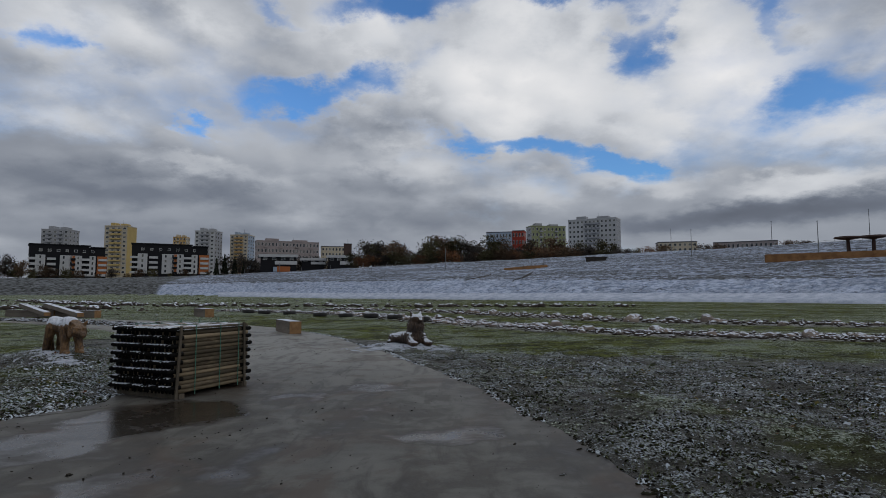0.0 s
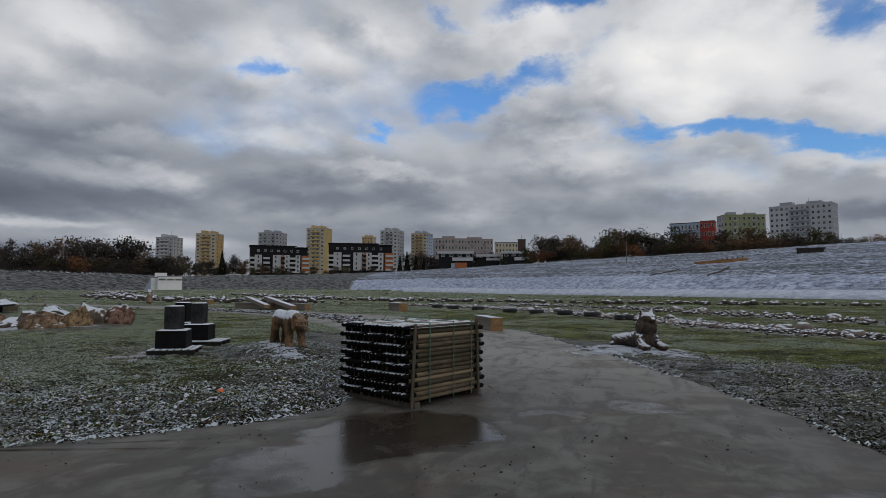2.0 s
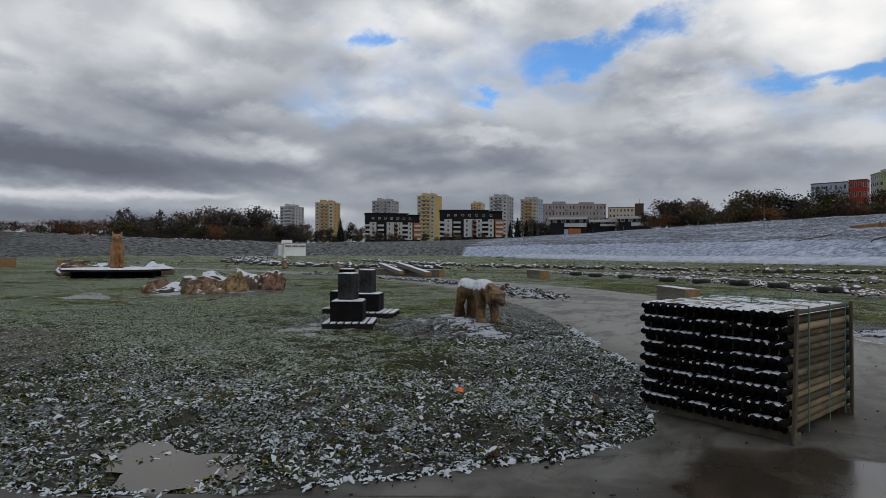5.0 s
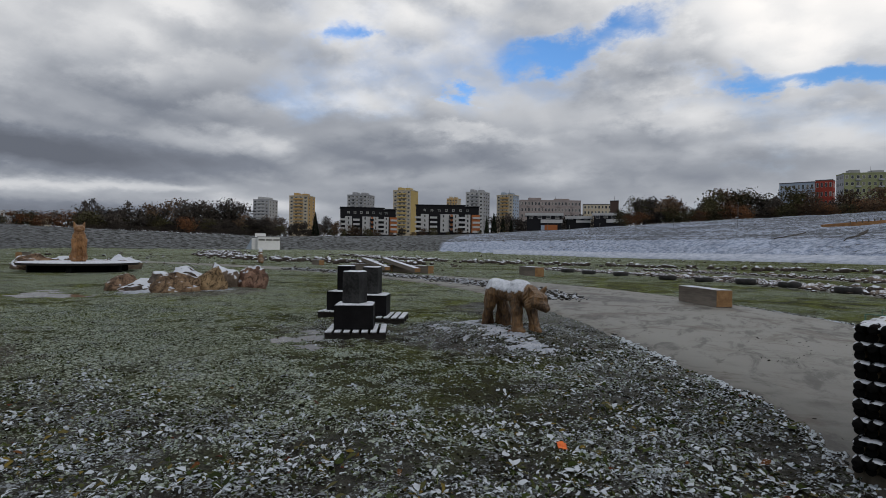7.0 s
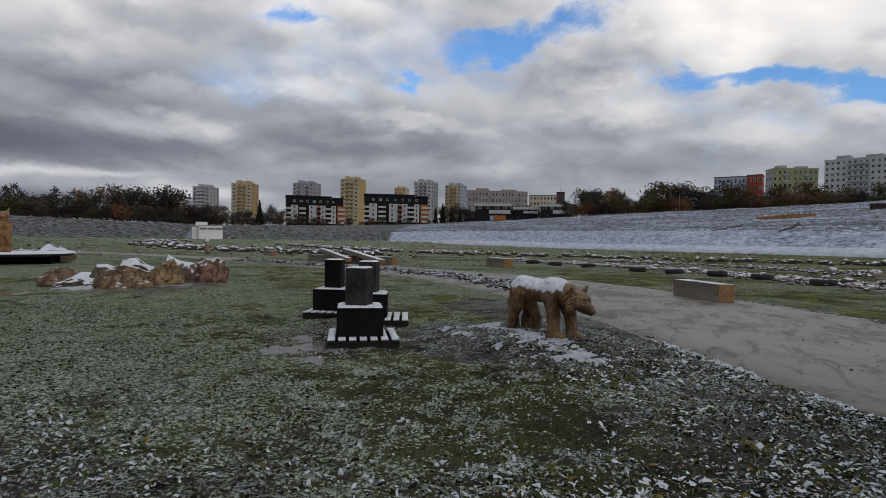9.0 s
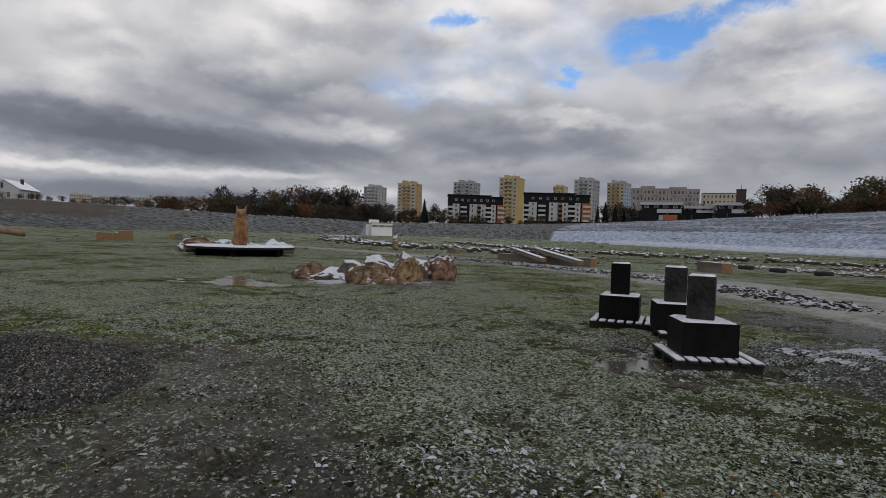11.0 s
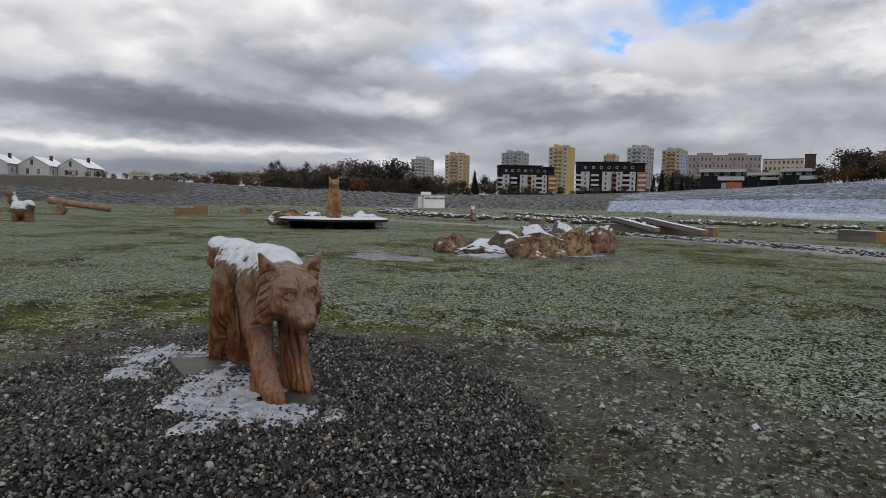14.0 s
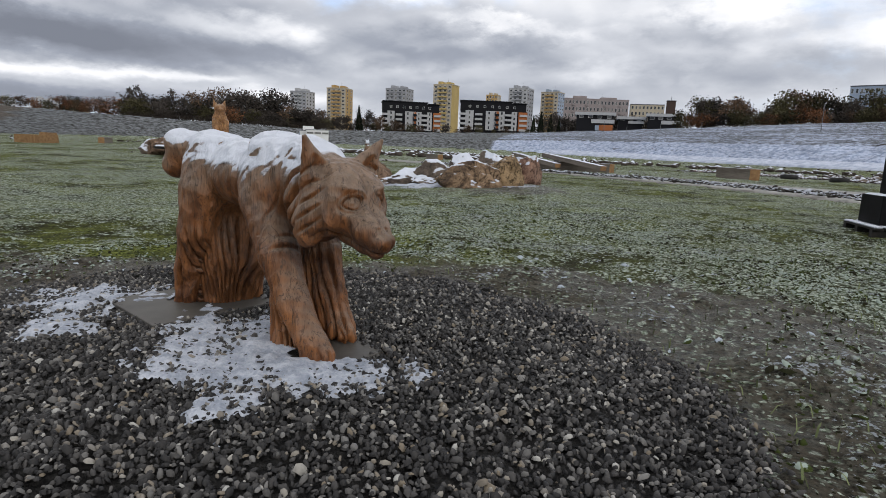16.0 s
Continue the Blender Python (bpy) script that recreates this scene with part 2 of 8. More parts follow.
# azimuth to the left of +y: foot of the bank (radius, height), top of the lower bank and rim (radius, elevation in degrees)
LAND = (
    (-180, 90, 0.5, 102, 1.3, 210, 3.6), (-60, 82, 0, 94, 1.2, 205, 4.3), (-38, 90, 0, 102, 1.24, 212, 4.28),
    (-17, 101, 0, 114, 1.36, 222, 3.75), (-1, 124, 0, 138, 1.33, 240, 3.08), (10, 148, 0.05, 163, 1.22, 258, 2.45),
    (22, 190, 0.5, 202, 1.0, 268, 1.72), (30, 222, 0.9, 232, 0.75, 262, 1.42), (36, 220, 0.85, 228, 0.55, 242, 1.3),
    (43, 205, 0.83, 212, 0.5, 222, 1.16), (57, 185, 0.65, 195, 0.55, 208, 1.5), (67, 130, 0.3, 165, 0.55, 240, 1.8),
    (73, 112, 0.8, 150, 0.9, 260, 1.9), (79, 102, 1.0, 142, 1.02, 270, 1.86), (120, 95, 0.8, 130, 1.2, 240, 2.4),
    (180, 90, 0.5, 102, 1.3, 210, 3.6))
MOUNDS = ((-10.5, 10.5, 1.5, -0.03), (-7.0, 4.95, 0.9, -0.02), (-20.6, 13.5, 1.9, -0.035), (-11.2, 10.9, 1.1, -0.035), (-23.2, 13.0, 2.6, -0.04), (-7.4, 5.0, 1.1, -0.03), (-8.15, 12.05, 1.5, 0.17), (-15.35, 5.5, 1.75, 0.03), (-18.9, 15.6, 2.6, 0.10), (-1.0, 14.3, 1.4, 0.06))


def waves(x, y, seed=0.0):
    return (np.sin(x * 0.91 + seed) * np.cos(y * 1.13 - seed) + 0.6 * np.sin(x * 2.3 + y * 1.7 + seed * 2)
            + 0.4 * np.cos(x * 4.1 - y * 3.3 + seed))


def polar_of(x, y):
    dx, dy = x - HUB[0], y - HUB[1]
    return np.degrees(np.arctan2(-dx, dy)), np.hypot(dx, dy)


def land_at(x, y):
    """Height of the open ground, without the path's cut."""
    x, y = np.asarray(x, float), np.asarray(y, float)
    az, r = polar_of(x, y)
    col = [np.interp(az, [k[0] for k in LAND], [k[i] for k in LAND]) for i in range(7)]
    rf, zf, rm, em, rr, er = col[1:]
    zm, zr = 1.35 + rm * np.tan(np.radians(em)), 1.35 + rr * np.tan(np.radians(er))
    z = zf * ease(rf * 0.4, rf, r)
    z = z + (zm - zf) * np.clip((r - rf) / (rm - rf), 0, 1)
    z = z + (zr - zm) * np.clip((r - rm) / (rr - rm), 0, 1) + np.maximum(r - rr, 0) * 0.006
    hill = ease(0, 1, np.clip((r - rf) / 12, 0, 1))
    z = z + hill * 0.06 * waves(x * 0.21, y * 0.19, 2.0) * np.clip(r / 150, 0, 3) * (r < 320)
    near = 1 - ease(25, 60, r)
    z = z + near * (0.018 * waves(x * 1.4, y * 1.4, 1.0) + 0.008 * waves(x * 4.3, y * 4.7, 4.0))
    for mx, my, mr, mh in MOUNDS:
        z = z + mh * (1 - ease(0.35 * mr, mr, np.hypot(x - mx, y - my)))
    return z


PATH_RIGHT = ((1.6, -14), (1.6, 0), (1.55, 3.7), (1.2, 5.7), (0.78, 7.4), (0.0, 9.8), (-2.1, 15.0), (-4.4, 19.6),
              (-7.2, 23.2), (-12.5, 27.6), (-20, 31.0), (-34, 35.5), (-60, 40))
PATH_LEFT = ((-16, -14), (-11.5, 0.0), (-7.7, 4.1), (-6.0, 4.9), (-5.3, 5.7), (-4.35, 6.95), (-4.6, 8.4), (-5.4, 10.6),
             (-6.9, 13.3), (-9.0, 16.8), (-14.0, 22.5), (-22, 28.0), (-35, 33), (-60, 38))


def curve_through(points, step):
    """Points along a smooth line through the given ones."""
    p = np.array(points, float)
    t = np.concatenate([[0], np.cumsum(np.hypot(*np.diff(p, axis=0).T))])
    tangent = np.gradient(p, t, axis=0)
    s = np.arange(0, t[-1], step)
    k = np.clip(np.searchsorted(t, s, "right") - 1, 0, len(t) - 2)
    d = (t[k + 1] - t[k])
    u = ((s - t[k]) / d)[:, None]
    d = d[:, None]
    return ((2 * u**3 - 3 * u**2 + 1) * p[k] + (u**3 - 2 * u**2 + u) * d * tangent[k] + (3 * u**2 - 2 * u**3) * p[k + 1]
            + (u**3 - u**2) * d * tangent[k + 1])


def ragged(line, size, seed):
    d = np.gradient(line, axis=0)
    d = d / np.maximum(np.hypot(d[:, 0], d[:, 1]), 1e-6)[:, None]
    x, y = line[:, 0], line[:, 1]
    off = size * (0.5 * np.sin(x * 5.3 + y * 4.1 + seed) + 0.35 * np.sin(x * 11.7 - y * 9.7 + seed) + 0.6 * np.sin(x * 1.3 + y * 1.9))
    return line + np.stack([-d[:, 1], d[:, 0]], 1) * off[:, None]


EDGE_R = ragged(curve_through(PATH_RIGHT, 0.12), 0.05, 1.0)
EDGE_L = ragged(curve_through(PATH_LEFT, 0.12), 0.06, 5.0)
OUTLINE = np.concatenate([EDGE_R, EDGE_L[::-1]])


def to_line(x, y, line, chunk=20000):
    """Distance of each point from a line of points."""
    out = np.empty(x.shape)
    for i in range(0, len(x), chunk):
        dx = x[i:i + chunk, None] - line[None, :, 0]
        dy = y[i:i + chunk, None] - line[None, :, 1]
        out[i:i + chunk] = np.sqrt((dx * dx + dy * dy).min(1))
    return out


def inside(x, y, poly):
    hit = np.zeros(x.shape, bool)
    px, py = poly[:, 0], poly[:, 1]
    qx, qy = np.roll(px, -1), np.roll(py, -1)
    for ax, ay, bx, by in zip(px, py, qx, qy):
        if ay == by:
            continue
        cross = ((ay > y) != (by > y)) & (x < (bx - ax) * (y - ay) / (by - ay) + ax)
        hit ^= cross
    return hit


def axis(lo, hi, step, far, ratio, even=3.0, until=270.0, back_ratio=None):
    """Grid lines: close between lo and hi, then wider apart, evenly spaced in the middle distance, and wide again."""
    def run(ratio):
        out, gap, v = [], step, 0.0
        while v < far:
            gap = gap * ratio if gap < even or v > until else gap
            v += gap
            out.append(v)
        return out

    mid = list(np.arange(lo, hi + step / 2, step))
    behind = [mid[0] - v for v in run(back_ratio or ratio)]
    return np.array(behind[::-1] + mid + [mid[-1] + v for v in run(ratio)])


def mesh_of(name, verts, faces, materials=(), smooth=True):
    me = bpy.data.meshes.new(name)
    me.from_pydata(verts, [], faces)
    for m in materials:
        me.materials.append(m)
    if smooth:
        me.polygons.foreach_set("use_smooth", [True] * len(me.polygons))
    me.update()
    return me


def band(line, x, y, wide, soft):
    return 1 - ease(wide, wide + soft, to_line(x, y, line))


STONE_BAND = curve_through(((20, 15.5), (12.2, 17.4), (9, 18.2), (6.2, 20.2), (2.8, 23.6), (-0.6, 29.2), (-7.2, 38.5), (-17.6, 46)), 0.5)
STONE_BAND_LEFT = curve_through(((18, 58), (0, 57), (-20, 60), (-36, 66), (-52, 80), (-75, 100)), 0.8)
STONE_BAND_BACK = curve_through(((-30, 48), (-45, 52), (-62, 60), (-84, 76), (-112, 104)), 0.8)
STONE_BAND_FAR = curve_through(((40, 20), (16.7, 24.5), (10.3, 27.5), (5.5, 34), (0, 42), (-10, 50)), 0.5)


def lattice(x, y, rate, seed):
    """Smooth random heights between 0 and 1."""
    u, v = x * rate, y * rate
    i, j = np.floor(u), np.floor(v)
    f, g = u - i, v - j
    f, g = f * f * (3 - 2 * f), g * g * (3 - 2 * g)

    def knot(a, b):
        k = np.sin(a * 127.1 + b * 311.7 + seed * 74.7) * 43758.5453
        return k - np.floor(k)

    return (knot(i, j) * (1 - f) + knot(i + 1, j) * f) * (1 - g) + (knot(i, j + 1) * (1 - f) + knot(i + 1, j + 1) * f) * g


def turf(x, y, mud):
    """Height of the churned soil and tufts, and how high each place stands in it (0 to 1)."""
    a, b, c = lattice(x, y, 2.7, 1.0), lattice(x * 0.97 + y * 0.22, y, 7.3, 2.0), lattice(x, y * 0.96 - x * 0.28, 14.5, 3.0)
    b, c = 1 - np.abs(2 * b - 1), c
    z = mud * (0.040 * (a - 0.5) + 0.034 * (b - 0.5) + 0.022 * (c - 0.5)) + (1 - mud) * (0.018 * (a - 0.5) + 0.016 * (b - 0.5) + 0.014 * (c - 0.5))
    return z, 0.34 * a + 0.36 * b + 0.30 * c


def bed_radius(x, y):
    """Distance from the middle of the gravel bed, which is a little longer than wide."""
    return np.hypot((x + 15.35) / 1.14, y - 5.5)


def turf_share(x, y):
    """Where the relief of the turf is built: near the walk, off the path and the gravel bed."""
    near = ease(-20.5, -17.5, x) * (1 - ease(5.5, 9.0, x)) * (1 - ease(12.5, 16.0, y)) * ease(1.0, 3.2, y)
    return near * ease(1.60, 1.95, bed_radius(x, y))


def mud_at(x, y, away):
    """Churned mud with lumps of snow along the path and round the statues; away: metres from the path's edge."""
    mud = 1 - ease(0.8, 3.2, away + 0.5 * waves(x * 0.5, y * 0.5))
    right = ease(0.0, 2.0, x + 0.55 * y - 6.0) * (1 - ease(12.0, 15.5, y + 0.25 * x))
    mud = np.maximum(mud * (y < 17), right * (y < 16))
    mud = np.maximum(mud, 1 - ease(1.4, 2.6, np.hypot(x + 8.2, y - 12.2)))
    mud = np.maximum(mud, 0.8 * (1 - ease(1.5, 2.5, np.hypot(x + 18.8, y - 15.5))))
    mud = np.maximum(mud, 0.7 * (1 - ease(1.0, 2.0, np.hypot(x + 10.8, y - 11.6))))
    mud = np.maximum(mud, 0.95 * (1 - ease(2.4, 3.8, np.hypot((x + 14.2) * 0.8, y - 5.0) + 0.8 * (lattice(x, y, 0.7, 71.0) - 0.5))))
    left_near = (1 - ease(7.0, 10.5, y - 0.12 * x)) * (x < -4) * (1 - ease(10.5, 14.0, -x))
    return np.maximum(mud, 0.85 * left_near)


def make_ground():
    gx, gy = axis(-18.4, 3.0, 0.048, 3200, 1.055), axis(2.6, 12.2, 0.048, 3200, 1.055, back_ratio=1.12)
    X, Y = [v.ravel() for v in np.meshgrid(gx, gy)]
    # vertices close to the foot and the shoulder of the bank are drawn onto those lines
    gap = np.maximum(*[v.ravel() for v in np.meshgrid(np.gradient(gx), np.gradient(gy))])
    for column in (1,):
        az, r = polar_of(X, Y)
        line = np.interp(az, [k[0] for k in LAND], [k[column] for k in LAND])
        near = (np.abs(r - line) < 0.4 * gap) & (np.abs(az) < 100)
        X = np.where(near, HUB[0] + (X - HUB[0]) * line / np.maximum(r, 1), X)
        Y = np.where(near, HUB[1] + (Y - HUB[1]) * line / np.maximum(r, 1), Y)
    Z = land_at(X, Y)
    az, r = polar_of(X, Y)
    zone = np.zeros((len(X), 4))
    other = np.zeros((len(X), 4))
    close = (r < 75)
    idx = np.where(close)[0]
    x, y = X[idx], Y[idx]
    lane = inside(x, y, OUTLINE[::2])
    away = np.where(lane, 0, to_line(x, y, OUTLINE[::3]))
    Z[idx] -= np.where(lane, 0.035 * np.clip(to_line(x, y, OUTLINE[::3]) / 0.12, 0, 1), 0)
    mud = mud_at(x, y, away)
    flecks = np.clip(mud * 1.0 + 0.25, 0, 1) * (1 - 0.75 * (1 - ease(2.0, 3.6, np.hypot((x + 14.6) * 0.8, y - 5.2))))
    flecks = flecks * (1 - 0.5 * ease(8.5, 11.0, -x))
    stones = np.maximum(band(STONE_BAND, x, y, 1.1, 0.8), band(STONE_BAND_FAR, x, y, 1.0, 1.5))
    gravel = np.clip(0.5 + 0.8 * (1.58 - bed_radius(x, y)), 0, 1)
    lift, stand = turf(x, y, mud)
    share = turf_share(x, y) * np.clip(away / 0.25, 0, 1)
    Z[idx] += lift * share
    high = np.full(len(X), 0.5)
    high[idx] = 0.5 + (stand - 0.5) * share
    zone[idx, 0], zone[idx, 1], zone[idx, 2] = mud, flecks, stones
    other[idx, 2] = gravel
    # far floor, snow slope, grey bank, brown bank
    rf = np.interp(az, [k[0] for k in LAND], [k[1] for k in LAND])
    rm = np.interp(az, [k[0] for k in LAND], [k[3] for k in LAND])
    up = np.clip(0.5 + (r - rf) / 40, 0, 1)
    snow_side = 1 - ease(24, 27, az + (r - 215) * 0.05)
    snow_side = np.where(az < -100, ease(-170, -120, az), snow_side)
    zone[:, 3] = up
    other[:, 0] = 1 - snow_side
    other[:, 1] = ease(60, 71, az + 1.5 * waves(X * 0.05, Y * 0.05)) * np.clip(0.5 + (r - rm) / 40, 0, 1) * (1 - ease(0, 30, r - rm - 85))
    low = np.clip(0.5 + (rm - r) / 40, 0, 1)
    faces_x = len(gx)
    i, j = np.meshgrid(np.arange(len(gx) - 1), np.arange(len(gy) - 1))
    k = (j * faces_x + i).ravel()
    quads = np.stack([k, k + 1, k + 1 + faces_x, k + faces_x], 1)
    me = bpy.data.meshes.new("ground")
    me.vertices.add(len(X))
    me.vertices.foreach_set("co", np.stack([X, Y, Z], 1).ravel())
    me.loops.add(quads.size)
    me.loops.foreach_set("vertex_index", quads.ravel())
    me.polygons.add(len(quads))
    me.polygons.foreach_set("loop_start", np.arange(0, quads.size, 4))
    me.polygons.foreach_set("use_smooth", np.ones(len(quads), bool))
    me.update(calc_edges=True)
    other[:, 3] = low
    tall = np.stack([high, high, high, high], 1)
    for title, table in (("zone", zone), ("other", other), ("turf", tall)):
        layer = me.color_attributes.new(title, "FLOAT_COLOR", "POINT")
        layer.data.foreach_set("color", table.astype(np.float32).ravel())
    me.materials.append(ground_material())
    return tagged(new("ground", me), "muddy frosted grass ground rising to snowy banks", "ground", kind="structure")


def ground_material():
    m, tree, shader = blank("frosted_ground")
    place = place_of(tree, True)
    at = tree.nodes.new("ShaderNodeAttribute")
    at.attribute_name = "zone"
    mud, fleck, stones = n_xyz(tree, at.outputs["Vector"])
    bank_in = at.outputs["Alpha"]
    at2 = tree.nodes.new("ShaderNodeAttribute")
    at2.attribute_name = "other"
    grey, brown, gravel = n_xyz(tree, at2.outputs["Vector"])
    low = n_range(tree, at2.outputs["Alpha"], 0.47, 0.53)
    at3 = tree.nodes.new("ShaderNodeAttribute")
    at3.attribute_name = "turf"
    stand = n_math(tree, "SUBTRACT", at3.outputs["Fac"], 0.5)
    big = n_noise(tree, place, 0.22, 5.0, 0.6)
    mid = n_noise(tree, place, 1.3, 6.0, 0.62)
    small = n_noise(tree, place, 9.0, 6.0, 0.65)
    tiny = n_noise(tree, place, 42.0, 4.0, 0.6)
    crumb = n_noise(tree, place, 24.0, 8.0, 0.76)
    soil = n_mix(tree, n_range(tree, crumb, 0.36, 0.64), (0.003, 0.0027, 0.0022), (0.044, 0.039, 0.029))
    soil = n_mix(tree, n_range(tree, n_math(tree, "MULTIPLY_ADD", mid, 2.0, n_xyz(tree, place)[0]), -9.6, -11.6), soil, n_mix(tree, n_range(tree, crumb, 0.34, 0.62), (0.010, 0.0088, 0.007), (0.090, 0.078, 0.060)))
    grass = n_mix(tree, n_range(tree, tiny, 0.3, 0.7), (0.022, 0.029, 0.006), (0.215, 0.245, 0.070))
    grass = n_mix(tree, n_range(tree, n_math(tree, "ADD", mid, n_math(tree, "MULTIPLY", small, 0.4)), 0.55, 0.85), grass, (0.027, 0.027, 0.016))
    near = n_range(tree, n_math(tree, "MULTIPLY_ADD", mid, 3.0, n_xyz(tree, place)[1]), 15.0, 9.5)
    near = n_math(tree, "MULTIPLY", near, n_range(tree, n_xyz(tree, place)[0], -17.0, -13.5))
    grass = n_mix(tree, n_math(tree, "MULTIPLY", near, 0.75), grass, n_mix(tree, crumb, (0.008, 0.008, 0.004), (0.060, 0.058, 0.034)))
    bare = n_range(tree, n_math(tree, "ADD", mud, n_math(tree, "MULTIPLY_ADD", mid, 1.6, -0.95)), 0.25, 0.75)
    base = n_mix(tree, bare, grass, soil)
    # frost that dulls the grass in wide drifts
    frost = n_range(tree, n_math(tree, "ADD", n_math(tree, "MULTIPLY", big, 0.7), n_math(tree, "MULTIPLY", small, 0.5)), 0.50, 0.78, 0.0, 0.26)
    tracks = n_noise(tree, n_vec(tree, "MULTIPLY", place, (0.25, 1.0, 1.0)), 0.8, 4.0, 0.6, 0.5)
    frost = n_math(tree, "MULTIPLY", frost, n_range(tree, tracks, 0.30, 0.68, 0.45, 0.9))
    base = n_mix(tree, n_math(tree, "MULTIPLY", frost, n_range(tree, tiny, 0.35, 0.65)), base, (0.38, 0.43, 0.38))
    drift = n_noise(tree, place, 0.5, 5.0, 0.65, 0.8)
    wild = n_vec(tree, "MULTIPLY", n_vec(tree, "SUBTRACT", n_noise(tree, place, 31.0, 3.0, 0.6, colour=True), (0.5, 0.5, 0.5)), (0.045, 0.045, 0.045))
    bent = n_vec(tree, "ADD", place, wild)
    dense = n_math(tree, "MULTIPLY_ADD", drift, 0.36, n_range(tree, n_xyz(tree, place)[0], -7.0, -13.0, 0.485, 0.54))
    dense = n_math(tree, "ADD", dense, n_math(tree, "MULTIPLY", stand, 0.45))
    dense = n_math(tree, "ADD", dense, n_range(tree, n_noise(tree, place, 0.16, 4.0, 0.55, 0.6), 0.36, 0.62, -0.075, 0.03))
    dense = n_math(tree, "ADD", dense, n_math(tree, "MULTIPLY_ADD", tracks, 0.22, -0.11))
    dense = n_range(tree, dense, 0.60, 0.735, 0.035, 0.95)
    rows = n_noise(tree, n_vec(tree, "MULTIPLY", place, (0.65, 1.0, 1.0)), 5.0, 6.0, 0.72, 0.5)
    dense = n_math(tree, "ADD", dense, n_math(tree, "MULTIPLY_ADD", rows, 2.4, -1.22))
    dense = n_math(tree, "MULTIPLY", dense, n_math(tree, "MULTIPLY_ADD", bare, -0.78, 1.0))

    def tufts(scale, share):
        tone = n_xyz(tree, n_voronoi(tree, bent, scale, "Color"))[0]
        on = n_range(tree, n_math(tree, "SUBTRACT", n_math(tree, "MULTIPLY", dense, share), tone), -0.05, 0.08)
        return n_math(tree, "MULTIPLY", on, n_range(tree, n_voronoi(tree, bent, scale), 0.60, 0.34))

    rime = n_math(tree, "MAXIMUM", tufts(24.0, 0.9), tufts(47.0, 1.0))
    pale = n_mix(tree, n_range(tree, crumb, 0.38, 0.62), (0.10, 0.14, 0.08), (0.60, 0.67, 0.585))
    base = n_mix(tree, n_math(tree, "MULTIPLY", rime, 0.9), base, pale)
    lumps = n_math(tree, "ADD", n_math(tree, "MULTIPLY", n_noise(tree, place, 34.0, 5.0, 0.72, 0.2), 0.75), n_math(tree, "MULTIPLY", mid, 0.35))
    lumps = n_math(tree, "ADD", lumps, n_math(tree, "MULTIPLY_ADD", fleck, 0.098, n_math(tree, "MULTIPLY", stand, 0.42)))
    snowy = n_math(tree, "MULTIPLY", n_range(tree, lumps, 0.69, 0.73), n_range(tree, n_voronoi(tree, bent, 40.0), 0.62, 0.40))
    base = n_mix(tree, snowy, base, (0.36, 0.40, 0.44))
    pebble = n_voronoi(tree, place, 11.0, "Color")
    shade = n_xyz(tree, pebble)[0]
    rubble = n_mix(tree, n_range(tree, shade, 0.3, 0.75), (0.05, 0.042, 0.036), (0.40, 0.41, 0.43))
    base = n_mix(tree, n_math(tree, "MULTIPLY", stones, n_range(tree, small, 0.3, 0.5)), base, rubble)
    gravel = n_range(tree, n_math(tree, "MULTIPLY_ADD", small, 0.16, n_math(tree, "SUBTRACT", gravel, 0.08)), 0.47, 0.53)
    base = n_mix(tree, gravel, base, n_mix(tree, n_range(tree, tiny, 0.35, 0.65), (0.006, 0.006, 0.006), (0.026, 0.025, 0.024)))
    # banks
    bank_snow = n_noise(tree, place, 0.9, 7.0, 0.72)
    bank_in = n_range(tree, n_math(tree, "MULTIPLY_ADD", n_math(tree, "SUBTRACT", bank_snow, 0.5), 0.05, bank_in), 0.49, 0.51)
    terrace = n_noise(tree, n_vec(tree, "MULTIPLY", place, (0.035, 0.035, 1.5)), 1.0, 5.0, 0.65)
    speck = n_noise(tree, place, 0.55, 8.0, 0.8)
    cover = n_math(tree, "ADD", n_math(tree, "MULTIPLY", bank_snow, 0.50), n_math(tree, "MULTIPLY", terrace, 0.26))
    cover = n_math(tree, "ADD", cover, n_math(tree, "MULTIPLY", speck, 0.39))
    cover = n_range(tree, n_math(tree, "MULTIPLY_ADD", low, 0.09, cover), 0.565, 0.62)
    turf = n_mix(tree, n_range(tree, mid, 0.4, 0.6), (0.065, 0.066, 0.062), (0.17, 0.19, 0.225))
    slope = n_mix(tree, cover, turf, n_mix(tree, n_range(tree, n_noise(tree, place, 1.1, 7.0, 0.72), 0.36, 0.62), (0.19, 0.24, 0.345), (0.48, 0.54, 0.67)))
    ribs = n_noise(tree, n_vec(tree, "MULTIPLY", place, (1.0, 1.0, 3.0)), 0.7, 6.0, 0.75)
    bank = n_mix(tree, n_range(tree, ribs, 0.38, 0.62), (0.035, 0.037, 0.033), (0.20, 0.212, 0.228))
    edge = n_range(tree, n_math(tree, "MULTIPLY_ADD", n_math(tree, "SUBTRACT", bank_snow, 0.5), 0.6, grey), 0.4, 0.6)
    slope = n_mix(tree, edge, slope, bank)
    brown = n_range(tree, n_math(tree, "MULTIPLY_ADD", n_math(tree, "SUBTRACT", mid, 0.5), 0.2, brown), 0.42, 0.60, 0.0, 0.9)
    scar = n_noise(tree, place, 1.6, 8.0, 0.75)
    slope = n_mix(tree, brown, slope, n_mix(tree, n_range(tree, scar, 0.36, 0.64), (0.035, 0.028, 0.022), (0.16, 0.145, 0.125)))
    base = n_mix(tree, bank_in, base, slope)
    put(tree, shader.inputs["Base Color"], base)
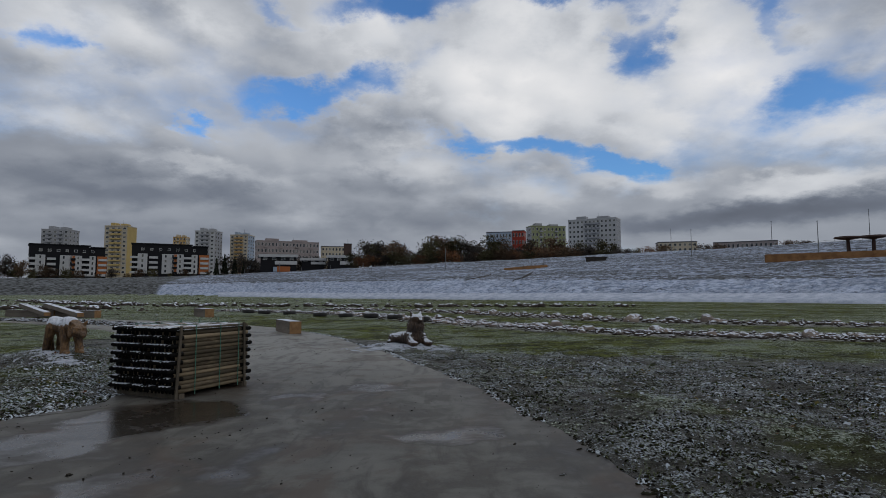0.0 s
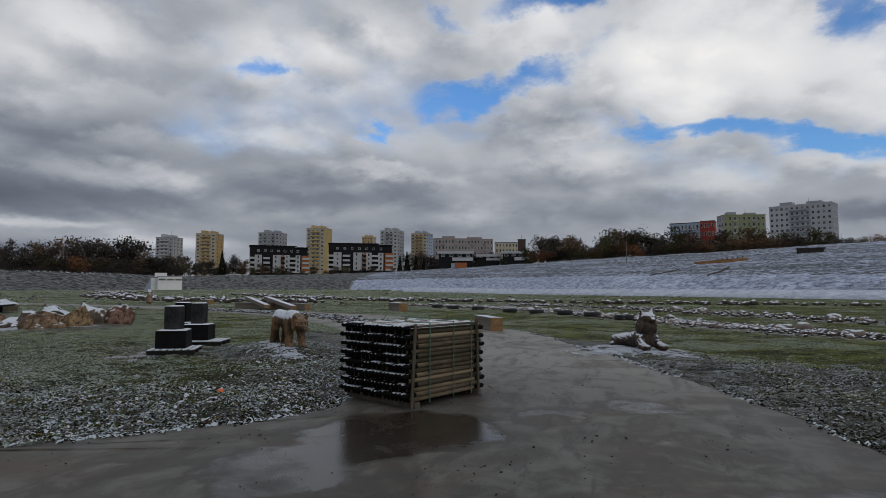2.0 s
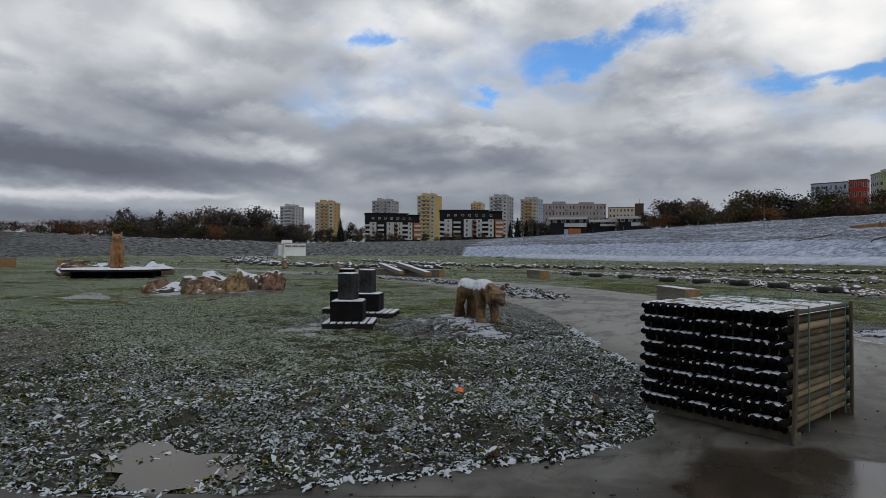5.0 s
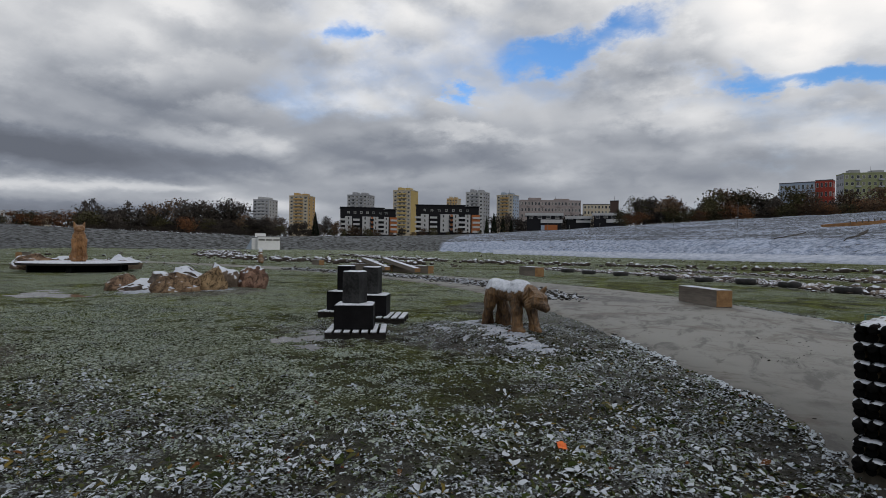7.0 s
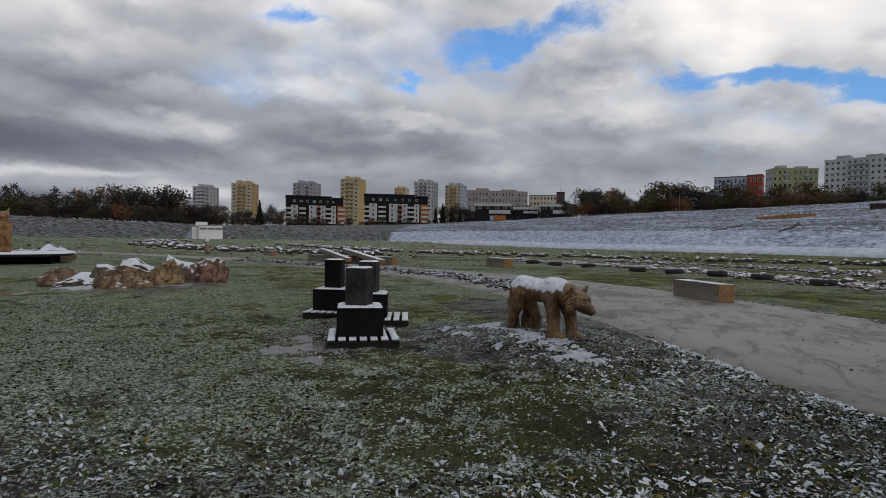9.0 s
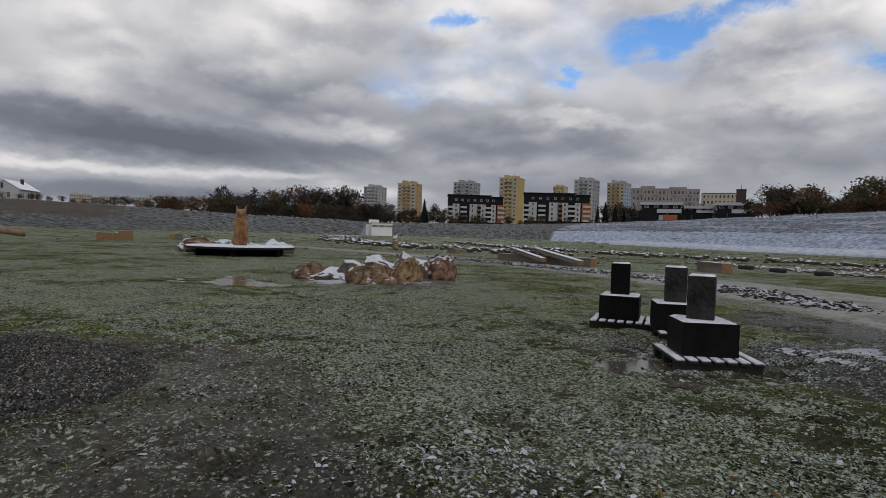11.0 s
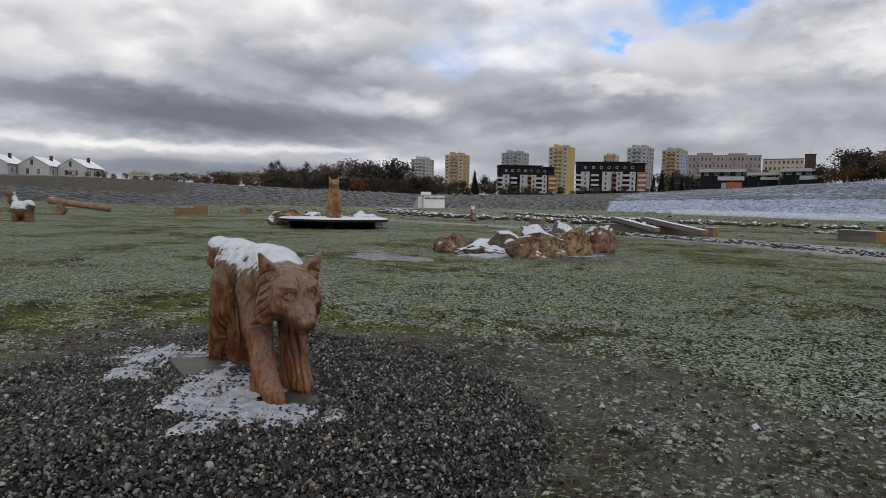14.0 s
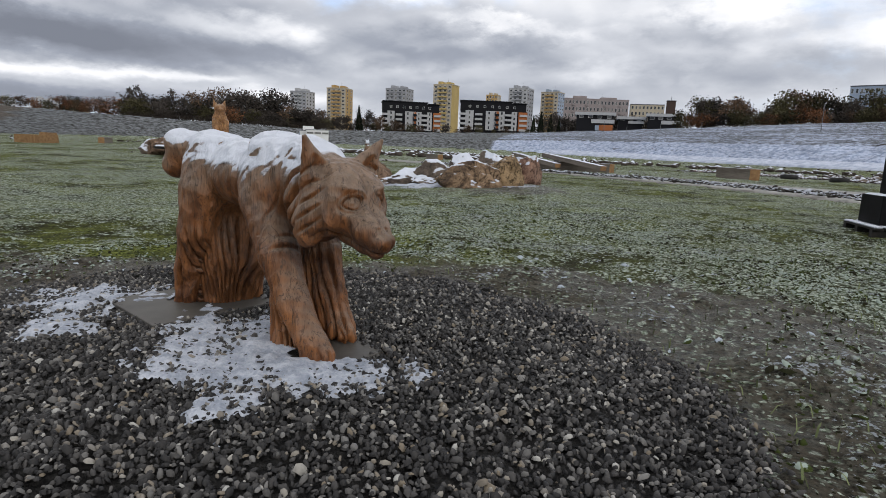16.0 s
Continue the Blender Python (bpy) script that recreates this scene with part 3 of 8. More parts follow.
    wet = n_math(tree, "MULTIPLY", bare, n_range(tree, mid, 0.62, 0.50))
    wet = n_math(tree, "MULTIPLY", wet, n_math(tree, "SUBTRACT", 1.0, snowy))
    put(tree, shader.inputs["Roughness"], n_math(tree, "MULTIPLY_ADD", wet, -0.45, 0.9))
    height = n_math(tree, "ADD", n_math(tree, "MULTIPLY", lumps, 1.2), n_math(tree, "MULTIPLY", tiny, 0.35))
    height = n_math(tree, "ADD", height, n_math(tree, "ADD", n_math(tree, "MULTIPLY", rime, 1.0), n_math(tree, "MULTIPLY", crumb, 0.9)))
    put(tree, shader.inputs["Specular IOR Level"], n_math(tree, "MULTIPLY_ADD", wet, 0.16, 0.02))
    bumped(tree, shader, height, 0.9, 0.05)
    return m


def path_material():
    m, tree, shader = blank("wet_concrete")
    place = place_of(tree, True)
    big = n_noise(tree, place, 0.45, 5.0, 0.55, 0.8)
    mid = n_noise(tree, place, 2.2, 6.0, 0.6, 0.4)
    tiny = n_noise(tree, place, 55.0, 4.0, 0.6)
    both = n_math(tree, "ADD", n_math(tree, "MULTIPLY", big, 0.65), n_math(tree, "MULTIPLY", mid, 0.35))

    def spot(x, y, wide, force):
        far = n_vec(tree, "DISTANCE", n_vec(tree, "ADD", place, n_vec(tree, "MULTIPLY", n_noise(tree, place, 1.3, 5.0, 0.6, colour=True), (0.9, 0.9, 0.0))), (x + 0.45, y + 0.45, 0.0))
        return n_range(tree, far, wide, wide * 0.75, 0.0, force)

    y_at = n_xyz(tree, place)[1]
    # the mask value rises along y between 6.5 and 13
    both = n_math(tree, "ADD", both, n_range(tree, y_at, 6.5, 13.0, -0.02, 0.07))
    for x, y, wide, force in ((-3.2, 6.3, 1.05, 0.20), (-3.6, 5.0, 0.7, 0.12), (0.2, 5.4, 0.5, 0.10), (-1.9, 7.3, 0.5, 0.10), (-1.0, 8.3, 0.5, 0.08), (-2.3, 3.9, 0.45, 0.06)):
        both = n_math(tree, "SUBTRACT", both, spot(x, y, wide, force))
    dry = n_range(tree, both, 0.38, 0.53)
    stain = n_mix(tree, n_range(tree, tiny, 0.3, 0.7), (0.017, 0.0140, 0.011), (0.034, 0.0280, 0.0215))
    clean = n_mix(tree, n_range(tree, tiny, 0.3, 0.7), (0.050, 0.0485, 0.043), (0.082, 0.080, 0.072))
    clean = n_mix(tree, n_range(tree, mid, 0.35, 0.65), clean, (0.100, 0.098, 0.089))
    rust = n_range(tree, n_noise(tree, place, 0.8, 6.0, 0.7, 1.0), 0.49, 0.64, 0.0, 0.72)
    # the unstained colour turns paler along y between 6.5 and 14
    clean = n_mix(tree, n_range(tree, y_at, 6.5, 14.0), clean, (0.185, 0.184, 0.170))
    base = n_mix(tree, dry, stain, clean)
    base = n_mix(tree, rust, base, (0.058, 0.041, 0.030))
    tread = n_noise(tree, n_vec(tree, "MULTIPLY", place, (1.0, 0.28, 1.0)), 3.4, 6.0, 0.68, 0.6)
    base = n_mix(tree, n_range(tree, tread, 0.50, 0.64, 0.0, 0.65), base, (0.028, 0.025, 0.021))
    rim = n_math(tree, "ABSOLUTE", n_math(tree, "SUBTRACT", both, 0.44))
    base = n_mix(tree, n_range(tree, rim, 0.006, 0.0, 0.0, 0.55), base, (0.05, 0.042, 0.034))
    grit = n_range(tree, n_voronoi(tree, place, 7.0), 0.09, 0.06)
    grit = n_math(tree, "MULTIPLY", grit, n_range(tree, n_noise(tree, place, 1.1), 0.5, 0.6))
    base = n_mix(tree, grit, base, (0.03, 0.027, 0.022))
    put(tree, shader.inputs["Base Color"], base)
    gloss = n_math(tree, "MULTIPLY_ADD", n_range(tree, both, 0.29, 0.46), 0.38, 0.15)
    put(tree, shader.inputs["Roughness"], n_math(tree, "MULTIPLY_ADD", tiny, 0.08, gloss))
    put(tree, shader.inputs["Specular IOR Level"], n_range(tree, both, 0.30, 0.47, 0.46, 0.26))
    bumped(tree, shader, n_math(tree, "ADD", n_math(tree, "MULTIPLY", tiny, 0.3), n_math(tree, "MULTIPLY", dry, 0.6)), 0.12, 0.01)
    return m


def make_path():
    n = 420
    a = EDGE_R[np.linspace(0, len(EDGE_R) - 1, n).astype(int)]
    b = EDGE_L[np.linspace(0, len(EDGE_L) - 1, n).astype(int)]
    cols = 11
    verts, faces = [], []
    for i in range(n):
        out = (a[i] - b[i]) / np.linalg.norm(a[i] - b[i]) * 0.05
        row = [a[i] + out] + [a[i] + (b[i] - a[i]) * j / 8 for j in range(9)] + [b[i] - out]
        verts += [(p[0], p[1], 0.0) for p in row]
    v = np.array(verts)
    v[:, 2] = np.maximum(0.6 * land_at(v[:, 0], v[:, 1]), -0.02) * 0.5 + 0.004
    v[0::cols, 2] -= 0.07
    v[cols - 1::cols, 2] -= 0.07
    for i in range(n - 1):
        for j in range(cols - 1):
            k = i * cols + j
            faces.append((k, k + 1, k + 1 + cols, k + cols))
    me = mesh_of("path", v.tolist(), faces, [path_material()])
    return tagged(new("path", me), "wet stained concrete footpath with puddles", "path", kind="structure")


def water_material():
    m, tree, shader = blank("puddle_water")
    place = place_of(tree, True)
    put(tree, shader.inputs["Base Color"], n_mix(tree, n_noise(tree, place, 2.0), (0.040, 0.033, 0.025), (0.075, 0.063, 0.048)))
    shader.inputs["Roughness"].default_value = 0.14
    shader.inputs["Specular IOR Level"].default_value = 0.35
    bumped(tree, shader, n_noise(tree, place, 9.0, 2.0), 0.03, 0.01)
    return m


def make_puddle(x, y, rx, ry, z, water):
    """A sheet of water that the uneven ground around it cuts to shape."""
    pts = []
    for a in np.linspace(0, 2 * math.pi, 97)[:-1]:
        k = 1 + 0.20 * math.sin(3 * a + x) + 0.14 * math.sin(7 * a + y) + 0.08 * math.sin(15 * a) + 0.05 * math.sin(31 * a + x)
        pts.append((x + rx * k * math.cos(a), y + ry * k * math.sin(a), z))
    me = mesh_of("puddle", pts, [tuple(range(96))], [water], False)
    return tagged(new("puddle", me), "shallow puddle of still water on muddy grass", "puddle", kind="structure")


ground = make_ground()
path = make_path()
WATER = water_material()
for x, y, rx, ry, z in ((-23.2, 13.0, 2.4, 1.2, -0.040), (-20.6, 13.5, 1.7, 0.6, -0.046), (-10.5, 10.5, 1.2, 0.8, -0.040), (-7.0, 4.95, 0.7, 0.3, -0.034)):
    make_puddle(x, y, rx, ry, z, WATER)

# ---------------------------------------------------------------- mesh tools
def part(name, bm, material, parent=None, label="", at=None, smooth=False):
    """Link a bmesh as one mesh object, under a thing or a part."""
    me = bpy.data.meshes.new(name)
    bm.to_mesh(me)
    bm.free()
    for m in (material if isinstance(material, (list, tuple)) else [material]):
        me.materials.append(m)
    if smooth:
        me.polygons.foreach_set("use_smooth", [True] * len(me.polygons))
    return piece(name, me, parent, at, label)


def piece(name, me, parent=None, at=None, label=""):
    ob = new(name, me)
    if parent is not None:
        ob.parent = parent
    if at is not None:
        ob.matrix_local = at
    if label:
        ob["label"] = label
    return ob


def base_of(name, at, label="", category="", group="", kind=""):
    ob = new(name)
    ob.empty_display_size = 0.2
    ob.matrix_world = at
    return tagged(ob, label, category, group, kind)


def box(bm, x0, y0, z0, x1, y1, z1, bevel=0.0, index=0):
    made = bmesh.ops.create_cube(bm, size=1.0)["verts"]
    for v in made:
        v.co = Vector((x0 + (v.co.x + 0.5) * (x1 - x0), y0 + (v.co.y + 0.5) * (y1 - y0), z0 + (v.co.z + 0.5) * (z1 - z0)))
    faces = {f for v in made for f in v.link_faces}
    for f in faces:
        f.material_index = index
    if bevel:
        edges = list({e for v in made for e in v.link_edges})
        res = bmesh.ops.bevel(bm, geom=edges, offset=bevel, segments=2, profile=0.6, affect="EDGES")
        for f in res["faces"]:
            f.material_index = index
    return made


def boxes(*specs, bevel=0.0):
    bm = bmesh.new()
    for s in specs:
        box(bm, *s, bevel=bevel)
    return bm


def rod(bm, a, b, ra, rb=None, sides=8, caps=True):
    a, b = Vector(a), Vector(b)
    rb = ra if rb is None else rb
    turn = (b - a).to_track_quat("Z", "Y").to_matrix()
    rings = []
    for p, r in ((a, ra), (b, rb)):
        rings.append([bm.verts.new(p + turn @ Vector((r * math.cos(2 * math.pi * i / sides), r * math.sin(2 * math.pi * i / sides), 0)))
                      for i in range(sides)])
    for i in range(sides):
        j = (i + 1) % sides
        bm.faces.new((rings[0][i], rings[0][j], rings[1][j], rings[1][i]))
    if caps:
        bm.faces.new(rings[0][::-1])
        bm.faces.new(rings[1])


def ground_z(x, y):
    return float(land_at(np.array([x]), np.array([y]))[0])


def rock_mesh(name, seed, size, material, detail=3, rough=0.35, cuts=7):
    """A lumpy stone with broken facets."""
    bm = bmesh.new()
    bmesh.ops.create_icosphere(bm, subdivisions=detail, radius=1.0)
    rng = random.Random(seed)
    planes = [(Vector((rng.uniform(-1, 1), rng.uniform(-1, 1), rng.uniform(-0.6, 1))).normalized(), rng.uniform(0.58, 0.92)) for _ in range(cuts)]
    off = Vector((seed * 3.7, seed * 1.3, seed * 2.1))
    for v in bm.verts:
        p = v.co.copy()
        for n, d in planes:
            over = p.dot(n) - d
            if over > 0:
                p -= n * over * 0.92
        p *= 1 + rough * 0.5 * noise.noise(p * 1.3 + off) + rough * 0.22 * noise.noise(p * 3.7 + off) + rough * 0.10 * noise.noise(p * 9.0 + off)
        v.co = Vector((p.x * size[0], p.y * size[1], p.z * size[2]))
    me = bpy.data.meshes.new(name)
    bm.to_mesh(me)
    bm.free()
    me.materials.append(material)
    me.polygons.foreach_set("use_smooth", [True] * len(me.polygons))
    return me


def carved(name, blobs, chains, extra, voxel, material, shape=None, to_skin=None):
    """A statue carved from one trunk: round masses melted into one skin, then cut by hand-tool grooves."""
    def ball(detail):
        bm = bmesh.new()
        bmesh.ops.create_icosphere(bm, subdivisions=detail, radius=1.0)
        v, f = np.array([p.co[:] for p in bm.verts]), np.array([[p.index for p in q.verts] for q in bm.faces])
        bm.free()
        return v, f

    verts, faces, count = [], [], 0
    bv, bf = ball(3)
    for x, y, z, a, b, c, tilt in blobs:
        t = radians(tilt)
        u = bv * (a, b, c)
        verts.append(np.stack([u[:, 0] * math.cos(t) + u[:, 2] * math.sin(t) + x, u[:, 1] + y, u[:, 2] * math.cos(t) - u[:, 0] * math.sin(t) + z], 1))
        faces.append(bf + count)
        count += len(bv)
    bv, bf = ball(2)
    for chain in list(chains) + [[(a, ra), (b, rb)] for a, b, ra, rb in extra]:
        for (p, ra), (q, rb) in zip(chain, chain[1:]):
            p, q = np.array(p), np.array(q)
            steps = max(2, int(np.linalg.norm(q - p) / (0.45 * max(min(ra, rb), 0.015))))
            for i in range(steps + 1):
                t = i / steps
                verts.append(bv * (ra + (rb - ra) * t) + p + (q - p) * t)
                faces.append(bf + count)
                count += len(bv)
    me = mesh_of(name, np.concatenate(verts).tolist(), np.concatenate(faces).tolist())
    raw = new(name, me)
    skin = raw.modifiers.new("skin", "REMESH")
    skin.mode, skin.voxel_size = "VOXEL", voxel
    ease_off = raw.modifiers.new("ease", "SMOOTH")
    ease_off.factor, ease_off.iterations = 0.5, 6
    done = bpy.data.meshes.new_from_object(raw.evaluated_get(bpy.context.evaluated_depsgraph_get()))
    bpy.data.objects.remove(raw)
    done.name = name
    if to_skin:
        n = len(done.vertices)
        co = np.empty(n * 3)
        done.vertices.foreach_get("co", co)
        done.vertices.foreach_set("co", to_skin(co.reshape(-1, 3)).ravel())
        done.update()
    if shape:
        n = len(done.vertices)
        co, no = np.empty(n * 3), np.empty(n * 3)
        done.vertices.foreach_get("co", co)
        done.vertices.foreach_get("normal", no)
        co, no = co.reshape(-1, 3), no.reshape(-1, 3)
        co += no * shape(co)[:, None]
        done.vertices.foreach_set("co", co.ravel())
    done.materials.clear()
    done.materials.append(material)
    done.polygons.foreach_set("use_smooth", [True] * len(done.polygons))
    done.update()
    return done

# ---------------------------------------------------------------- materials of the things near by
def rock_material(name, dark, light, snow_from=0.84):
    """Weathered rock with blotches, dark cracks and snow on its flat tops."""
    m, tree, shader = blank(name)
    place = place_of(tree)
    big = n_noise(tree, place, 2.6, 6.0, 0.65, 0.5)
    fine = n_noise(tree, place, 20.0, 6.0, 0.7)
    both = n_math(tree, "ADD", n_math(tree, "MULTIPLY", big, 0.6), n_math(tree, "MULTIPLY", fine, 0.4))
    colour = n_mix(tree, n_range(tree, both, 0.38, 0.62), dark, light)
    crack = n_math(tree, "ABSOLUTE", n_math(tree, "SUBTRACT", n_noise(tree, place, 2.2, 4.0, 0.6, 1.4), 0.5))
    crack = n_range(tree, crack, 0.022, 0.004)
    colour = n_mix(tree, n_math(tree, "MULTIPLY", crack, 0.75), colour, tuple(0.25 * c for c in dark))
    colour, mask = snow_over(tree, colour, place, snow_from, snow_from + 0.12, 1.6, 0.5)
    put(tree, shader.inputs["Base Color"], colour)
    shader.inputs["Roughness"].default_value = 0.85
    shader.inputs["Specular IOR Level"].default_value = 0.2
    height = n_math(tree, "SUBTRACT", n_math(tree, "MULTIPLY", both, 1.5), crack)
    bumped(tree, shader, height, 0.9, 0.06)
    return m


OLD_SNOW = rough_material("thin_old_snow", (0.20, 0.23, 0.28), (0.44, 0.47, 0.53), 14.0, 70.0, 0.75, 0.7, 0.03)
SNOW = rough_material("snow", (0.40, 0.44, 0.51), (0.66, 0.69, 0.75), 13.0, 70.0, 0.75, 0.7, 0.03)
POLE_WOOD = rough_material("peeled_pole", (0.055, 0.044, 0.029), (0.235, 0.185, 0.12), 5.0, 30.0, 0.75, 0.35, 0.005, stretch=(1, 0.25, 1), vary=0.45)
# black of the tarred points, also paints the shade on the stack's end
TAR_AND_SHADE = rough_material("tar_and_shade_black", (0.003, 0.003, 0.003), (0.008, 0.008, 0.008), 8.0, 60.0, 0.8, 0.3, 0.004, snow=(1.02, 1.12, 14.0, 0.5), gleam=0.05)
GREEN_BAND = rough_material("green_strap", (0.040, 0.115, 0.085), (0.075, 0.18, 0.13), 20.0, 90.0, 0.5, 0.1)
OLD_TIMBER = rough_material("old_timber", (0.045, 0.038, 0.028), (0.125, 0.105, 0.08), 4.0, 40.0, 0.8, 0.3, 0.004, stretch=(1, 1, 0.15))
BEAM_WOOD = rough_material("grey_beam", (0.085, 0.072, 0.06), (0.19, 0.165, 0.14), 2.0, 25.0, 0.8, 0.3, 0.005, stretch=(0.12, 1, 1), snow=(0.9, 1.05, 3.0, 0.6))
LOG_WOOD = rough_material("peeled_log", (0.12, 0.075, 0.045), (0.27, 0.19, 0.125), 3.0, 30.0, 0.8, 0.2, 0.004, snow=(1.0, 1.12, 2.0, 0.5))
FRESH_WOOD = rough_material("sawn_end", (0.16, 0.09, 0.042), (0.30, 0.18, 0.088), 6.0, 40.0, 0.75, 0.2, 0.003)
BLACK_BOARD = rough_material("black_board", (0.004, 0.004, 0.0045), (0.010, 0.010, 0.011), 3.0, 30.0, 0.55, 0.2, 0.003, gleam=0.06)
WORN_BOARD = rough_material("worn_black_board", (0.010, 0.010, 0.011), (0.045, 0.046, 0.047), 5.0, 30.0, 0.6, 0.2, 0.003, gleam=0.08)
PALLET_WOOD = rough_material("dark_pallet", (0.010, 0.0095, 0.009), (0.026, 0.024, 0.022), 6.0, 40.0, 0.75, 0.3, 0.003)
BOULDER = rock_material("brown_boulder", (0.075, 0.050, 0.027), (0.33, 0.23, 0.13))
RED_BOULDER = rock_material("reddish_boulder", (0.055, 0.034, 0.023), (0.28, 0.185, 0.122))
SNOW_BOULDER = rock_material("brown_boulder_under_snow", (0.055, 0.036, 0.024), (0.28, 0.19, 0.118), 0.76)
PINK_BOULDER = rock_material("pinkish_boulder", (0.075, 0.040, 0.030), (0.30, 0.185, 0.135), 0.50)
SNOWY_ROCK = rough_material("snowy_rock", (0.045, 0.036, 0.030), (0.18, 0.14, 0.11), 2.5, 20.0, 0.85, 0.8, 0.05, snow=(0.40, 0.58, 5.0, 0.50), vary=0.3)
FIELD_STONE = rough_material("field_stone", (0.045, 0.036, 0.030), (0.21, 0.175, 0.148), 4.0, 30.0, 0.85, 0.6, 0.03, snow=(0.70, 0.86, 2.6, 0.5), vary=0.4)
RUBBER = rough_material("black_rubber", (0.010, 0.010, 0.011), (0.03, 0.03, 0.03), 5.0, 50.0, 0.6, 0.3, 0.005, snow=(0.92, 1.05, 5.0, 0.5))


def carved_wood(name, dark, light, snow_from, snow_to, amount, above=None, weathered=0.0, before=None, grey_most=0.78):
    m, tree, shader = blank(name)
    place = place_of(tree)
    long = n_vec(tree, "MULTIPLY", place, (1.0, 1.0, 0.22))
    grain = n_noise(tree, long, 26.0, 6.0, 0.65, 0.8)
    big = n_noise(tree, place, 3.0, 5.0, 0.6)
    tone = n_math(tree, "ADD", n_math(tree, "MULTIPLY", big, 0.5), n_math(tree, "MULTIPLY", grain, 0.5))
    base = n_mix(tree, n_range(tree, tone, 0.34, 0.66), dark, light)
    grey = n_math(tree, "ADD", n_math(tree, "MULTIPLY", up_facing(tree), 0.5), n_math(tree, "MULTIPLY", big, 0.8))
    grey = n_range(tree, n_math(tree, "ADD", grey, n_math(tree, "MULTIPLY", n_xyz(tree, place)[2], weathered)), 0.50, 0.98, 0.0, grey_most)
    base = n_mix(tree, grey, base, n_mix(tree, grain, (0.085, 0.064, 0.048), (0.25, 0.195, 0.145)))
    checks = n_noise(tree, n_vec(tree, "MULTIPLY", place, (1.0, 1.0, 0.10)), 14.0, 3.0, 0.6, 1.2)
    checks = n_range(tree, n_math(tree, "ABSOLUTE", n_math(tree, "SUBTRACT", checks, 0.5)), 0.010, 0.003, 0.0, 0.7)
    base = n_mix(tree, checks, base, (0.025, 0.015, 0.009))
    streak = n_noise(tree, n_vec(tree, "MULTIPLY", place, (1.0, 1.0, 0.10)), 60.0, 4.0, 0.7, 0.4)
    base = n_mix(tree, n_range(tree, streak, 0.54, 0.66, 0.0, 0.65), base, tuple(0.4 * c for c in dark))
    base, mask = snow_over(tree, base, place, snow_from, snow_to, 7.0, amount, above, before)
    put(tree, shader.inputs["Base Color"], base)
    put(tree, shader.inputs["Roughness"], n_math(tree, "MULTIPLY_ADD", grain, 0.25, 0.45))
    height = n_math(tree, "ADD", n_math(tree, "MULTIPLY", grain, 0.4), n_math(tree, "MULTIPLY", streak, 0.8))
    chisel = n_voronoi(tree, n_vec(tree, "ADD", n_vec(tree, "MULTIPLY", place, (1.0, 1.0, 0.35)), n_vec(tree, "MULTIPLY", n_noise(tree, place, 5.0, colour=True), (0.08, 0.08, 0.08))), 17.0)
    height = n_math(tree, "ADD", height, n_math(tree, "MULTIPLY", chisel, 2.2))
    height = n_math(tree, "ADD", height, n_math(tree, "MULTIPLY", mask, 0.8))
    bumped(tree, shader, height, 0.75, 0.018)
    return m


STATUE_WOOD = carved_wood("carved_oiled_wood", (0.070, 0.024, 0.008), (0.32, 0.125, 0.038), 0.26, 0.38, 0.54, 0.735, 0.50, 0.53)
STATUE_DARK = carved_wood("carved_dark_wood", (0.030, 0.014, 0.0055), (0.220, 0.118, 0.043), 0.20, 0.32, 0.62, 0.69, 0.0, 0.44, 0.42)
STATUE_SNOWED = carved_wood("carved_snowy_wood", (0.012, 0.007, 0.005), (0.068, 0.036, 0.017), 0.46, 0.58, 0.50, grey_most=0.12)
STATUE_GOLD = carved_wood("carved_golden_wood", (0.13, 0.055, 0.018), (0.36, 0.18, 0.065), 0.97, 1.1, 0.4)


